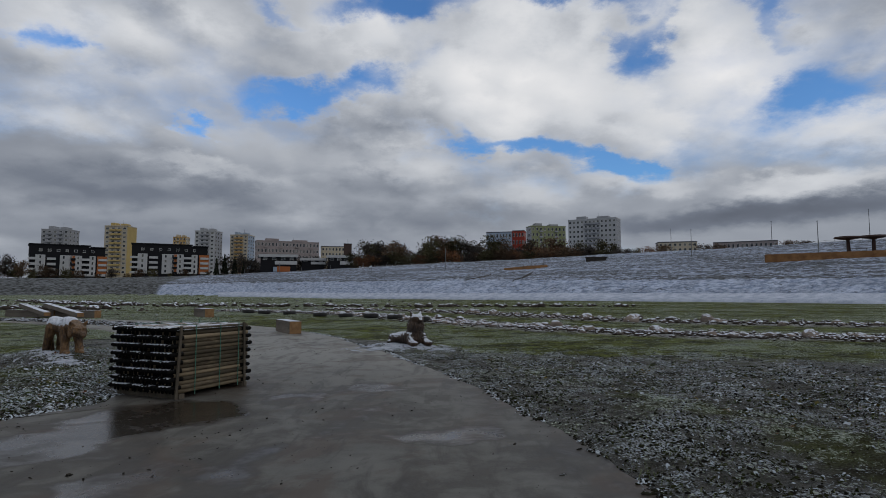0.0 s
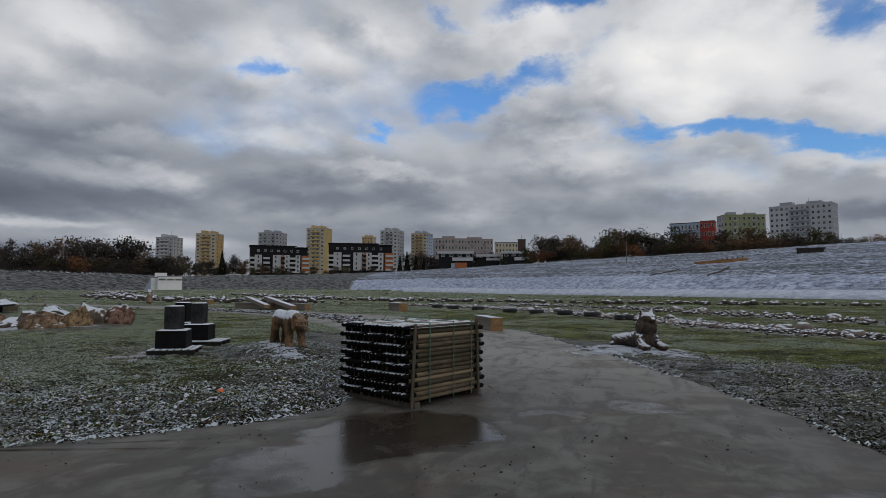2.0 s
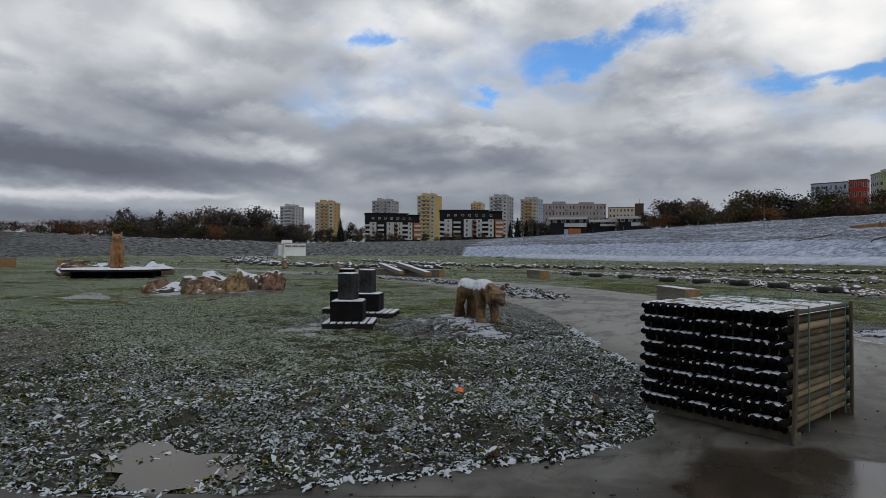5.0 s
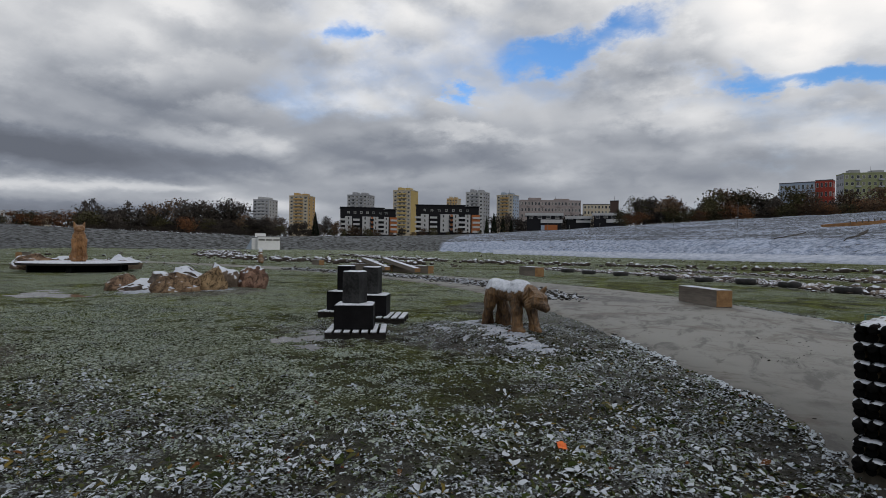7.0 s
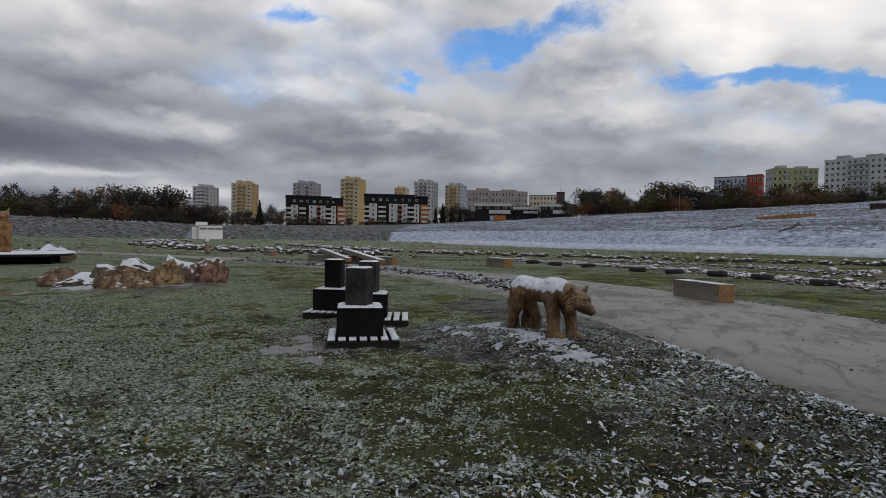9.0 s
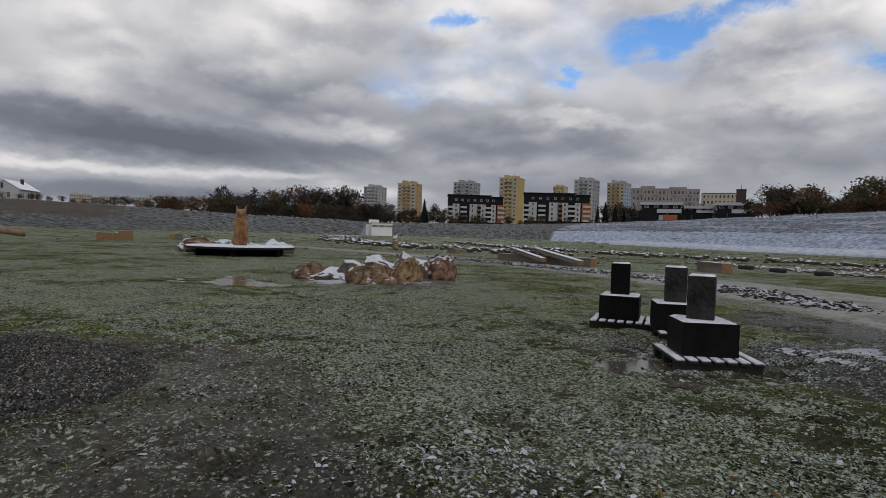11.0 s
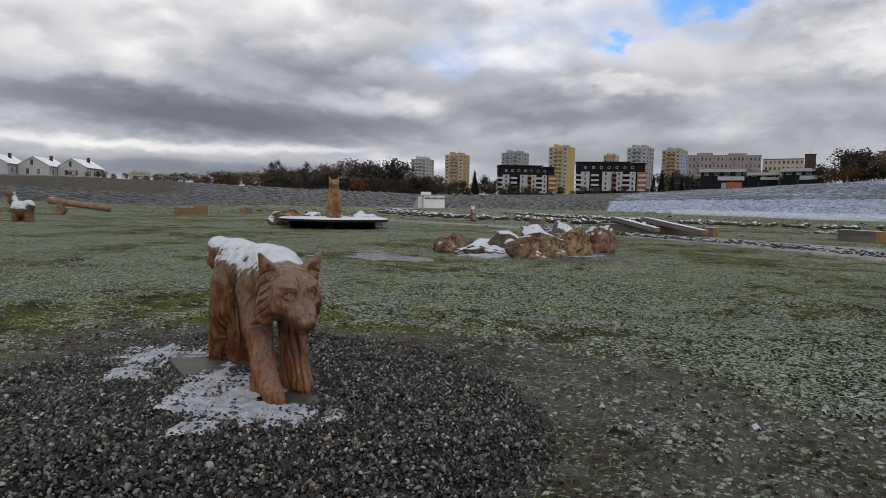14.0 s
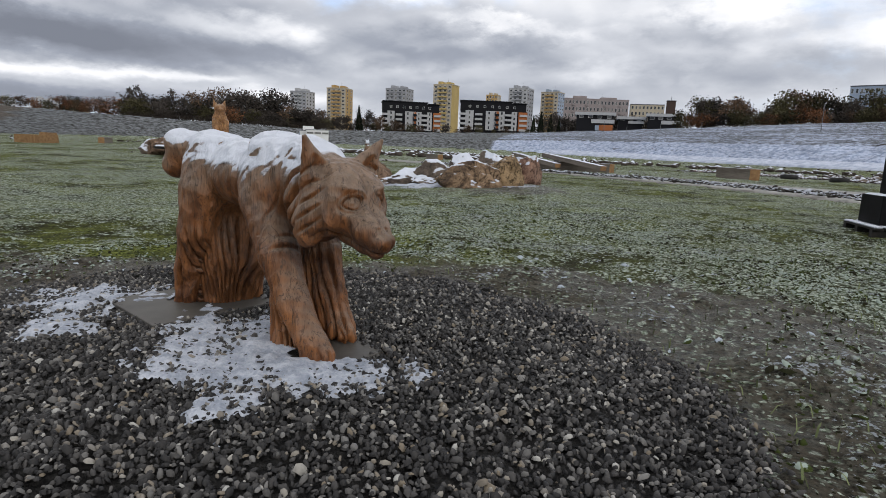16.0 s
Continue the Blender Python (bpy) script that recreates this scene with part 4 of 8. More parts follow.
# ---------------------------------------------------------------- bundle of stakes on the path
def stake_bundle():
    thing = base_of("stake_bundle", pose(-4.53, 7.65, 0.01, 0, 0, -23.0),
                    "strapped stack of pointed round wooden stakes on the path", "stakes")
    wide, deep, high, rows, cols = 1.15, 1.38, 0.90, 16, 18
    step, r = (high - 0.03) / rows, 0.0295
    bm = bmesh.new()
    # shaft, then the tarred point, its black also holding the end face's shade
    rings = [(0.0, r), (1.20, r), (1.395, r), (1.42, 0.017)]
    loops = []
    for y, rad in rings:
        loops.append([bm.verts.new((rad * math.cos(k * math.pi / 5), y, rad * math.sin(k * math.pi / 5))) for k in range(10)])
    for n, (a, b) in enumerate(zip(loops, loops[1:])):
        for k in range(10):
            f = bm.faces.new((a[k], b[k], b[(k + 1) % 10], a[(k + 1) % 10]))
            f.material_index = 1 if n >= 1 else 0
            f.smooth = True
    bm.faces.new(loops[0]).material_index = 1
    bm.faces.new(loops[-1][::-1]).material_index = 1
    bmesh.ops.recalc_face_normals(bm, faces=bm.faces)
    me = bpy.data.meshes.new("stake")
    bm.to_mesh(me)
    bm.free()
    me.materials.append(POLE_WOOD)
    me.materials.append(TAR_AND_SHADE)
    # the ends that face the open stand in deep shade: it is painted on their butts with the black of the tarred points
    rng = random.Random(4)
    for j in range(rows):
        for i in range(cols):
            x = 0.03 + (wide - 0.06) * (i + (0.25 if j % 2 else 0)) / (cols - 0.75)
            z = 0.06 + step * (j + 0.5)
            s = rng.uniform(0.93, 1.07)
            if j % 2:
                at = pose(x, deep - 0.01 + rng.uniform(-0.015, 0.015), z, 0, rng.uniform(0, 360), 180)
            else:
                at = pose(x, rng.uniform(-0.02, 0.02), z, 0, rng.uniform(0, 360), 0)
            if not j % 2:
                at = at @ Matrix.Translation((0, 0.06, 0))
            piece("stake", me, thing, at @ Matrix.Diagonal((s, 1, s, 1)))
    # snow caught on the tips of every second row
    for j in range(1, rows, 2):
        z = 0.06 + step * (j + 0.5) + 0.021
        bm = bmesh.new()
        last = None
        for k in range(73):
            x = 0.02 + (wide - 0.04) * k / 72
            lift = 0.007 * abs(math.sin(math.pi * (x - 0.03) / (wide - 0.06) * (cols - 0.75))) + 0.004 * noise.noise(Vector((x * 14, j * 3.1, 0)))
            bare = noise.noise(Vector((x * 5.5, j * 7.7, 2.0))) < -0.02
            row = [bm.verts.new((x, y, z + lift + h)) for y, h in ((-0.030, -0.008), (-0.025, 0.001), (0.03, 0.004), (0.035, -0.008))]
            if bare:
                for v in row:
                    v.co.z -= 0.014
            if last:
                for q in range(3):
                    bm.faces.new((last[q], last[q + 1], row[q + 1], row[q]))
            last = row
        part("snow_line", bm, SNOW, thing, "thin line of snow on a row of stake tips", smooth=True)
    for y in (0.10, deep - 0.12):
        part("skid", boxes((0.0, y, -0.01, wide + 0.02, y + 0.09, 0.06), bevel=0.006), OLD_TIMBER, thing)
    for y, lean in ((0.045, 0.055), (deep - 0.09, -0.03)):
        bm = boxes((wide + 0.012, y - 0.018, 0.0, wide + 0.034, y + 0.020, high + 0.05), bevel=0.004)
        for v in bm.verts:
            v.co.y += lean * (v.co.z / high)
        part("corner_post", bm, OLD_TIMBER, thing)
    for y in (deep - 0.12,):
        part("corner_post", boxes((-0.05, y - 0.03, 0.0, -0.012, y + 0.04, high + 0.03), bevel=0.006), OLD_TIMBER, thing)
    for y in (0.36, 0.80, 1.16):
        bm = bmesh.new()
        box(bm, wide + 0.008, y, 0.03, wide + 0.013, y + 0.013, high + 0.055)
        box(bm, -0.013, y, 0.03, -0.008, y + 0.013, high + 0.055)
        box(bm, -0.013, y, high + 0.052, wide + 0.013, y + 0.013, high + 0.057)
        part("strap", bm, GREEN_BAND, thing, "green plastic packing strap")
        for k in range(3):
            bm = bmesh.new()
            rod(bm, (0.35 + 0.2 * k, y + 0.01, high + 0.05), (0.37 + 0.2 * k, y + 0.05 - 0.03 * k, high + 0.12), 0.005, 0.004, 5)
            if k != 1:
                part("strap_end", bm, GREEN_BAND, thing)
            else:
                bm.free()
    bm = bmesh.new()
    bmesh.ops.create_grid(bm, x_segments=40, y_segments=40, size=0.5)
    for v in bm.verts:
        x, y = v.co.x, v.co.y
        rim = min(0.5 - abs(x), 0.5 - abs(y))
        lump = noise.noise(Vector((x * 9, y * 9, 1))) * 0.012
        v.co = Vector((wide * (x + 0.5) * 1.0, 0.02 + (deep - 0.06) * (y + 0.5), high + 0.008 + (0.022 + lump if rim > 0.02 else -0.01)))
    part("snow_layer", bm, SNOW, thing, "thin layer of snow on the stakes", smooth=True)
    return thing


stake_bundle()


# ---------------------------------------------------------------- black boxes stacked on pallets
def pallet_stack(x, y, turn, top_turn, worn, aside=0.0):
    z = ground_z(x, y)
    pallet = base_of("pallet", pose(x, y, z, 0, 0, turn), "black slatted pallet with snow on its slats on wet grass", "pallet", "pallets with boxes")
    for k in (-0.42, 0.0, 0.36):
        part("bearer", boxes((-0.46, k, -0.02, 0.46, k + 0.08, 0.075), bevel=0.004), PALLET_WOOD, pallet)
    bm = boxes((-0.052, -0.46, 0.076, 0.052, 0.46, 0.10), bevel=0.004)
    slat = None
    for i in range(7):
        at = pose(-0.405 + 0.135 * i, 0, 0)
        slat = part("slat", bm, PALLET_WOOD, pallet, at=at) if slat is None else piece("slat", slat.data, pallet, at)
    snow_me = None
    for i in range(7):
        at = pose(-0.405 + 0.135 * i, 0, 0.101)
        if snow_me is None:
            bm = boxes((-0.047, -0.455, 0, 0.047, 0.455, 0.024), bevel=0.011)
            snow_me = part("snow_strip", bm, SNOW, pallet, "strip of snow on a slat", at, True).data
        else:
            piece("snow_strip", snow_me, pallet, at)

    def crate(name, size, high, at, mat, label):
        thing = base_of(name, at, label, "box", "black boxes")
        h = size / 2
        part("body", boxes((-h, -h, 0, h, h, high), bevel=0.006), mat, thing)
        bm = bmesh.new()
        bmesh.ops.create_grid(bm, x_segments=14, y_segments=14, size=h - 0.006)
        for v in bm.verts:
            rim = max(abs(v.co.x), abs(v.co.y)) / h
            v.co.z = high + (0.016 + 0.008 * noise.noise(v.co * 8) if rim < 0.95 else -0.001)
        part("snow_layer", bm, SNOW, thing, "thin layer of snow on top", smooth=True)

    m = pose(x, y, z, 0, 0, turn)
    crate("large_box", 0.60, 0.37, m @ pose(-0.04 - aside, 0.02, 0.126), BLACK_BOARD, "large square black box on a snowy pallet")
    crate("small_box", 0.29, 0.49, m @ pose(-0.05 - aside, 0.04, 0.513, 0, 0, top_turn), WORN_BOARD if worn else BLACK_BOARD,
          "scuffed black upright box on a larger box" if worn else "black upright box on a larger box")


pallet_stack(-10.33, 11.15, 30, -22, True)
pallet_stack(-10.86, 12.72, 24, -8, True, 0.14)
pallet_stack(-11.97, 13.20, 14, 2, False)


# ---------------------------------------------------------------- carved statues
def fur(co, cut=0.012, rate=34.0, top=0.55):
    """Long tool grooves that run down the legs and flanks."""
    x, y, z = co.T
    bend = 1.2 * np.sin(7 * z + 5 * y) + 0.6 * np.sin(13 * z - 6 * x)
    s = np.abs(np.sin(0.5 * rate * (x + 0.8 * y) + 1.5 * bend))
    s2 = np.abs(np.sin(0.5 * rate * (0.8 * x - y) - 1.2 * bend))
    low = np.clip((top - z) / (0.35 * top), 0, 1)
    chips = 0.0016 * np.sin(48 * x + 14 * z) * np.sin(44 * y - 31 * z)
    return -cut * (0.06 + 1.6 * low) * (np.clip(1 - 3.6 * s, 0, 1) ** 0.8 + 0.6 * np.clip(1 - 4.0 * s2, 0, 1)) + chips


def solid_distance(p, blobs, chains, ears, melt):
    """Signed distance from the melted masses of a statue."""
    total = np.zeros(len(p))
    every = []
    for x, y, z, a, b, c, tilt in blobs:
        t = radians(tilt)
        q = p - (x, y, z)
        u, w = q[:, 0] * math.cos(t) - q[:, 2] * math.sin(t), q[:, 0] * math.sin(t) + q[:, 2] * math.cos(t)
        k = np.sqrt((u / a) ** 2 + (q[:, 1] / b) ** 2 + (w / c) ** 2) + 1e-9
        g = np.sqrt((u / a / a) ** 2 + (q[:, 1] / b / b) ** 2 + (w / c / c) ** 2) + 1e-9
        every.append(k * (k - 1) / g)
    for chain in chains:
        for (s, ra), (e, rb) in zip(chain, chain[1:]):
            s, e = np.array(s), np.array(e)
            t = np.clip((p - s) @ (e - s) / ((e - s) @ (e - s)), 0, 1)
            every.append(np.linalg.norm(p - s - t[:, None] * (e - s), axis=1) - (ra + (rb - ra) * t))
    for s, e, ra, rb in ears:
        s, e = np.array(s), np.array(e)
        t = np.clip((p - s) @ (e - s) / ((e - s) @ (e - s)), 0, 1)
        q = (p - s - t[:, None] * (e - s)) * (1.75, 1.0, 1.0)
        every.append((np.linalg.norm(q, axis=1) - (ra + (rb - ra) * t)) * 0.7)
    low = np.min(every, axis=0)
    for d in every:
        total += np.exp(-np.minimum((d - low) / melt, 40))
    return low - melt * np.log(total)


def melted(blobs, chains, ears, melt):
    """A function that draws rough points onto the smooth skin of the masses."""
    def draw(co):
        h = 0.002
        for _ in range(3):
            d = solid_distance(co, blobs, chains, ears, melt)
            g = np.stack([(solid_distance(co + np.eye(3)[k] * h, blobs, chains, ears, melt) - d) / h for k in range(3)], 1)
            g /= np.maximum((g * g).sum(1), 0.2)[:, None]
            co = co - np.clip(0.8 * d, -0.02, 0.02)[:, None] * g
        return co
    return draw


def wolf_statue(name, at, material, label, low_head=0.0, open_legs=False, voxel=0.012):
    h, yb, yh = -low_head, -0.045, -0.072
    blobs = [(-0.36, yb, 0.69, 0.19, 0.172, 0.19, 0), (-0.08, yb, 0.695, 0.30, 0.150, 0.145, 0), (0.20, yb, 0.675, 0.23, 0.178, 0.205, 0),
             (0.39, yb, 0.715 + h * 0.5, 0.20, 0.150, 0.145, 4), (0.50, yh, 0.64 + h * 0.8, 0.12, 0.152, 0.175, 6),
             (0.645, yh, 0.695 + h, 0.140, 0.140, 0.092, 26), (0.655, yh + 0.088, 0.615 + h, 0.095, 0.070, 0.095, 25), (0.655, yh - 0.088, 0.615 + h, 0.095, 0.070, 0.095, 25),
             (0.60, yh + 0.135, 0.575 + h, 0.080, 0.048, 0.105, 10), (0.60, yh - 0.135, 0.575 + h, 0.080, 0.048, 0.105, 10)]
    chains = [
        [((0.705, yh + 0.030, 0.622 + h), 0.072), ((0.79, yh + 0.022, 0.552 + h), 0.049), ((0.842, yh + 0.014, 0.512 + h), 0.033)],
        [((0.705, yh - 0.030, 0.622 + h), 0.072), ((0.79, yh - 0.022, 0.552 + h), 0.049), ((0.842, yh - 0.014, 0.512 + h), 0.033)],
        [((0.866, yh + 0.013, 0.516 + h), 0.021), ((0.866, yh - 0.013, 0.516 + h), 0.021)],
        [((0.68, yh, 0.545 + h), 0.066), ((0.82, yh, 0.478 + h), 0.030)],
        [((-0.36, -0.125, 0.60), 0.120), ((-0.385, -0.165, 0.40), 0.082), ((-0.475, -0.170, 0.20), 0.062), ((-0.505, -0.165, 0.0), 0.066)],
        [((-0.36, 0.040, 0.60), 0.120), ((-0.37, 0.085, 0.40), 0.085), ((-0.45, 0.095, 0.20), 0.066), ((-0.46, 0.095, 0.0), 0.072)],
    ]
    if open_legs:
        blobs += [(-0.05, yb, 0.66, 0.34, 0.17, 0.17, 0)]
        chains += [[((-0.54, yb, 0.72), 0.07), ((-0.60, yb, 0.45), 0.065), ((-0.54, yb, 0.05), 0.07)],
                   [((0.20, -0.13, 0.58), 0.11), ((0.27, -0.15, 0.36), 0.088), ((0.28, -0.155, 0.12), 0.080), ((0.29, -0.155, 0.0), 0.090), ((0.39, -0.155, 0.03), 0.06)],
                   [((0.24, 0.045, 0.58), 0.11), ((0.37, 0.070, 0.36), 0.085), ((0.41, 0.075, 0.12), 0.078), ((0.42, 0.075, 0.0), 0.088), ((0.51, 0.07, 0.03), 0.06)],
                   [((-0.32, 0.03, 0.5), 0.09), ((-0.24, 0.07, 0.25), 0.07), ((-0.25, 0.08, 0.0), 0.08)]]
    else:
        chains += [[((0.20, -0.135, 0.60), 0.105), ((0.34, -0.165, 0.40), 0.078), ((0.45, -0.168, 0.22), 0.063), ((0.555, -0.158, 0.075), 0.058), ((0.615, -0.150, 0.042), 0.047)],
                   [((0.20, 0.045, 0.58), 0.100), ((0.31, 0.075, 0.40), 0.072), ((0.37, 0.075, 0.20), 0.062), ((0.44, 0.070, 0.065), 0.058), ((0.485, 0.068, 0.042), 0.046)],
                   [((-0.50, yb, 0.79), 0.085), ((-0.62, -0.095, 0.785), 0.086), ((-0.665, -0.125, 0.715), 0.068)],
                   [((0.30, -0.125, 0.44), 0.060), ((0.355, -0.132, 0.20), 0.068), ((0.37, -0.134, 0.0), 0.086)],
                   [((0.26, 0.045, 0.44), 0.060), ((0.31, 0.062, 0.20), 0.070), ((0.32, 0.064, 0.0), 0.084)],
                   [((-0.40, -0.060, 0.52), 0.085), ((-0.38, -0.035, 0.26), 0.100), ((-0.44, -0.005, 0.0), 0.115)],
                   [((-0.36, 0.050, 0.46), 0.080), ((-0.345, 0.080, 0.24), 0.085), ((-0.43, 0.095, 0.0), 0.100)]]
    ears = [((0.60, yh + 0.105 * k, 0.735 + h), (0.640, yh + 0.178 * k, 0.868 + h), 0.074, 0.010) for k in (-1, 1)]
    to_skin = melted(blobs, chains, ears, 0.011)

    def shape(co):
        x, y, z = co.T
        v = y - yh
        # carved locks: grooves that hang round each leg, left out on the smooth shins and the right thigh
        mid_x = np.where(x < 0, -0.40, np.where(y < -0.04, np.interp(z, [0, 0.2, 0.5], [0.40, 0.37, 0.28]), np.interp(z, [0, 0.2, 0.5], [0.36, 0.33, 0.27])))
        mid_y = np.where(x < 0, -0.035, np.where(y < -0.04, -0.15, 0.068))
        turn = np.arctan2(y - mid_y, x - mid_x)
        lane = turn * np.where(x < 0, 12.0, 6.5) + 1.1 * np.sin(7 * z + 2 * turn) + 0.7 * np.sin(15 * z - 3 * turn + 1)
        ditch = np.clip(1 - np.abs(np.sin(lane)) / 0.62, 0, 1) ** 0.8
        shin = np.where(y < -0.04, np.interp(z, [0.0, 0.075, 0.22, 0.40, 0.60], [0.60, 0.56, 0.46, 0.35, 0.22]), 0.6)
        plain = np.clip((x - shin + 0.035) / 0.03, 0, 1) * (x > 0.0)
        thigh = np.clip((-0.135 - y) / 0.03, 0, 1) * np.clip((np.interp(z, [0, 0.2, 0.4, 0.6], [-0.47, -0.44, -0.34, -0.2]) - x) / 0.03, 0, 1)
        hang = np.clip((np.where(x < 0, 0.52, 0.47) - z) / 0.12, 0, 1) * (1 - np.maximum(plain, thigh))
        d = -(0.010 if open_legs else 0.026) * ditch * hang
        d += 0.0022 * np.sin(41 * x + 17 * z) * np.sin(37 * y - 29 * z) + 0.0016 * np.sin(90 * x - 35 * z) * np.sin(83 * y + 61 * z)
        face = np.clip((x - 0.685) / 0.03, 0, 1)
        for k in (-1, 1):
            u, w = v - 0.066 * k, z - (0.648 + h) + 0.22 * k * (v - 0.066 * k)
            socket = np.hypot(u / 0.046, w / 0.034)
            d -= face * 0.022 * np.clip(1.25 - socket, 0, 1) ** 0.8
            ring = np.hypot(u / 0.031, w / 0.020)
            d += face * (0.013 * np.clip(1.0 - ring, 0, 1) ** 0.5 + 0.010 * np.clip(1 - np.abs(ring - 1.30) / 0.22, 0, 1) - 0.008 * np.clip(1 - np.abs(ring - 1.02) / 0.12, 0, 1))
            brow = (z - (0.690 + h + 0.30 * (np.abs(v) - 0.06))) / 0.014
            d += face * np.clip(k * v / 0.02, 0, 1) * 0.012 * np.exp(-brow * brow) * np.exp(-((np.abs(v) - 0.065) / 0.05) ** 2)
            s, e = np.array((0.615, yh + 0.108 * k, 0.745 + h)), np.array((0.655, yh + 0.166 * k, 0.850 + h))
            t = np.clip((co - s) @ (e - s) / ((e - s) @ (e - s)), 0, 1)
            near = np.linalg.norm(co - s - t[:, None] * (e - s) - (0.03, 0, 0), axis=1) / (0.050 * (1.1 - 0.8 * t))
            d -= np.where(x > 0.612, 0.030 * np.clip(1 - near, 0, 1), 0)
        d -= face * np.where(z > 0.60 + h, 0.009 * np.exp(-(v / 0.012) ** 2), 0)
        mouth = z - (0.488 + h - (x - 0.79) * 0.34 + 0.30 * np.maximum(np.abs(v) - 0.045, 0))
        d -= np.where(x > 0.70, 0.013 * np.exp(-(mouth / 0.006) ** 2), 0)
        d -= np.where((x > 0.853) & (z > 0.49 + h), 0.009 * np.exp(-((np.abs(v) - 0.017) / 0.006) ** 2), 0)
        # long curved cuts over the forehead and the cheek
        sweep = np.sin(62 * (z - h) - 34 * x + 18 * np.abs(v))
        temple = np.clip(1 - np.abs(x - 0.645) / 0.065, 0, 1) * np.clip((np.abs(v) - 0.03) / 0.03, 0, 1) * np.clip((z - 0.50 - h) / 0.04, 0, 1) * np.clip((0.80 + h - z) / 0.04, 0, 1)
        d -= 0.019 * temple * np.clip(1 - 1.6 * np.abs(sweep), 0, 1)
        # heavy locks of the ruff behind the cheeks and down the throat
        lock = np.abs(np.sin(36 * x + 9 * np.sin(5.5 * (z - h)) + 8 * np.abs(v) + 0.8 * np.sin(19 * z)))
        ruff = np.clip(1 - np.abs(x - 0.50 - 0.20 * (z - 0.62 - h)) / 0.10, 0, 1) * np.clip((0.80 + h - z) / 0.06, 0, 1) * np.clip((z - 0.40) / 0.08, 0, 1)
        d -= 0.040 * np.minimum(1.6 * ruff, 1) * np.clip(1 - 1.25 * lock, 0, 1)
        low = np.clip((0.085 - z) / 0.03, 0, 1)
        toes = low * np.where(y < -0.04, np.clip((x - 0.55) / 0.03, 0, 1), np.clip((x - 0.43) / 0.03, 0, 1))
        d -= 0.016 * toes * np.clip(1 - 1.7 * np.abs(np.sin(88 * (y + 0.15))), 0, 1)
        # tool creases round the shoulder and the flank
        for mid, lean, deep in ((0.035, 0.20, 0.011), (-0.19, -0.25, 0.008), (0.36, 0.35, 0.010), (-0.02, 0.25, 0.006)):
            crease = np.abs(x - (mid + lean * (z - 0.65) + 0.012 * np.sin(30 * z))) / 0.011
            d -= np.where((z < 0.84) & (z > 0.48) & (x < 0.44), deep * np.clip(1 - crease, 0, 1), 0)
        lying = np.clip((z - 0.785) / 0.05, 0, 1) * np.clip((0.52 - x) / 0.06, 0, 1)
        return d + lying * (0.012 + 0.008 * np.sin(23 * x + 17 * y) + 0.006 * np.sin(57 * x - 43 * y))

    me = carved(name, blobs, chains, ears, voxel, material, shape, to_skin)
    ob = new(name, me)
    ob.matrix_world = at
    return tagged(ob, label, "statue")


wolf_statue("wolf_statue", pose(-15.62, 5.80, 0.01, 0, 0, -13), STATUE_WOOD, "carved brown wooden wolf statue with snow on its back", voxel=0.0056)
wolf_statue("bear_statue", pose(-8.02, 11.93, 0.14, 0, 0, -29) @ Matrix.Diagonal((0.92, 1.0, 0.86, 1)), STATUE_DARK,
            "dark carved wooden wolf statue standing on a snowy mound", 0.07, True, 0.0125)


def resting_statue():
    blobs = [(-0.50, 0.02, 0.20, 0.42, 0.23, 0.20, 0), (-0.10, 0, 0.25, 0.36, 0.22, 0.23, -6), (0.16, 0, 0.34, 0.22, 0.25, 0.32, -8),
             (0.21, 0, 0.60, 0.225, 0.235, 0.28, 0), (0.26, 0, 0.84, 0.185, 0.185, 0.16, 0), (-0.66, 0.17, 0.19, 0.22, 0.13, 0.18, 0), (-0.62, -0.18, 0.18, 0.24, 0.13, 0.18, 0),
             (0.20, 0.14, 0.72, 0.09, 0.07, 0.13, 0), (0.20, -0.14, 0.72, 0.09, 0.07, 0.13, 0)]
    chains = [[((0.36, 0, 0.81), 0.095), ((0.45, 0, 0.79), 0.065)], [((0.20, -0.17, 0.34), 0.12), ((0.34, -0.21, 0.13), 0.105), ((0.50, -0.22, 0.10), 0.105)],
              [((0.20, 0.17, 0.34), 0.12), ((0.34, 0.20, 0.13), 0.105), ((0.50, 0.21, 0.10), 0.105)], [((-0.84, -0.1, 0.10), 0.07), ((-0.60, -0.33, 0.08), 0.07)]]
    ears = [((0.22, 0.11 * k, 0.95), (0.20, 0.15 * k, 1.08), 0.06, 0.016) for k in (-1, 1)]
    me = carved("lynx_statue", blobs, chains, ears, 0.018, STATUE_SNOWED, lambda co: fur(co, 0.018, 34, 1.1))
    ob = new("lynx_statue", me)
    ob.matrix_world = pose(-0.78, 14.45, 0.05, 0, 0, -57) @ Matrix.Diagonal((1.0, 1.0, 0.82, 1))
    return tagged(ob, "brown carved wooden animal statue lying down with snow on it", "statue")


resting_statue()


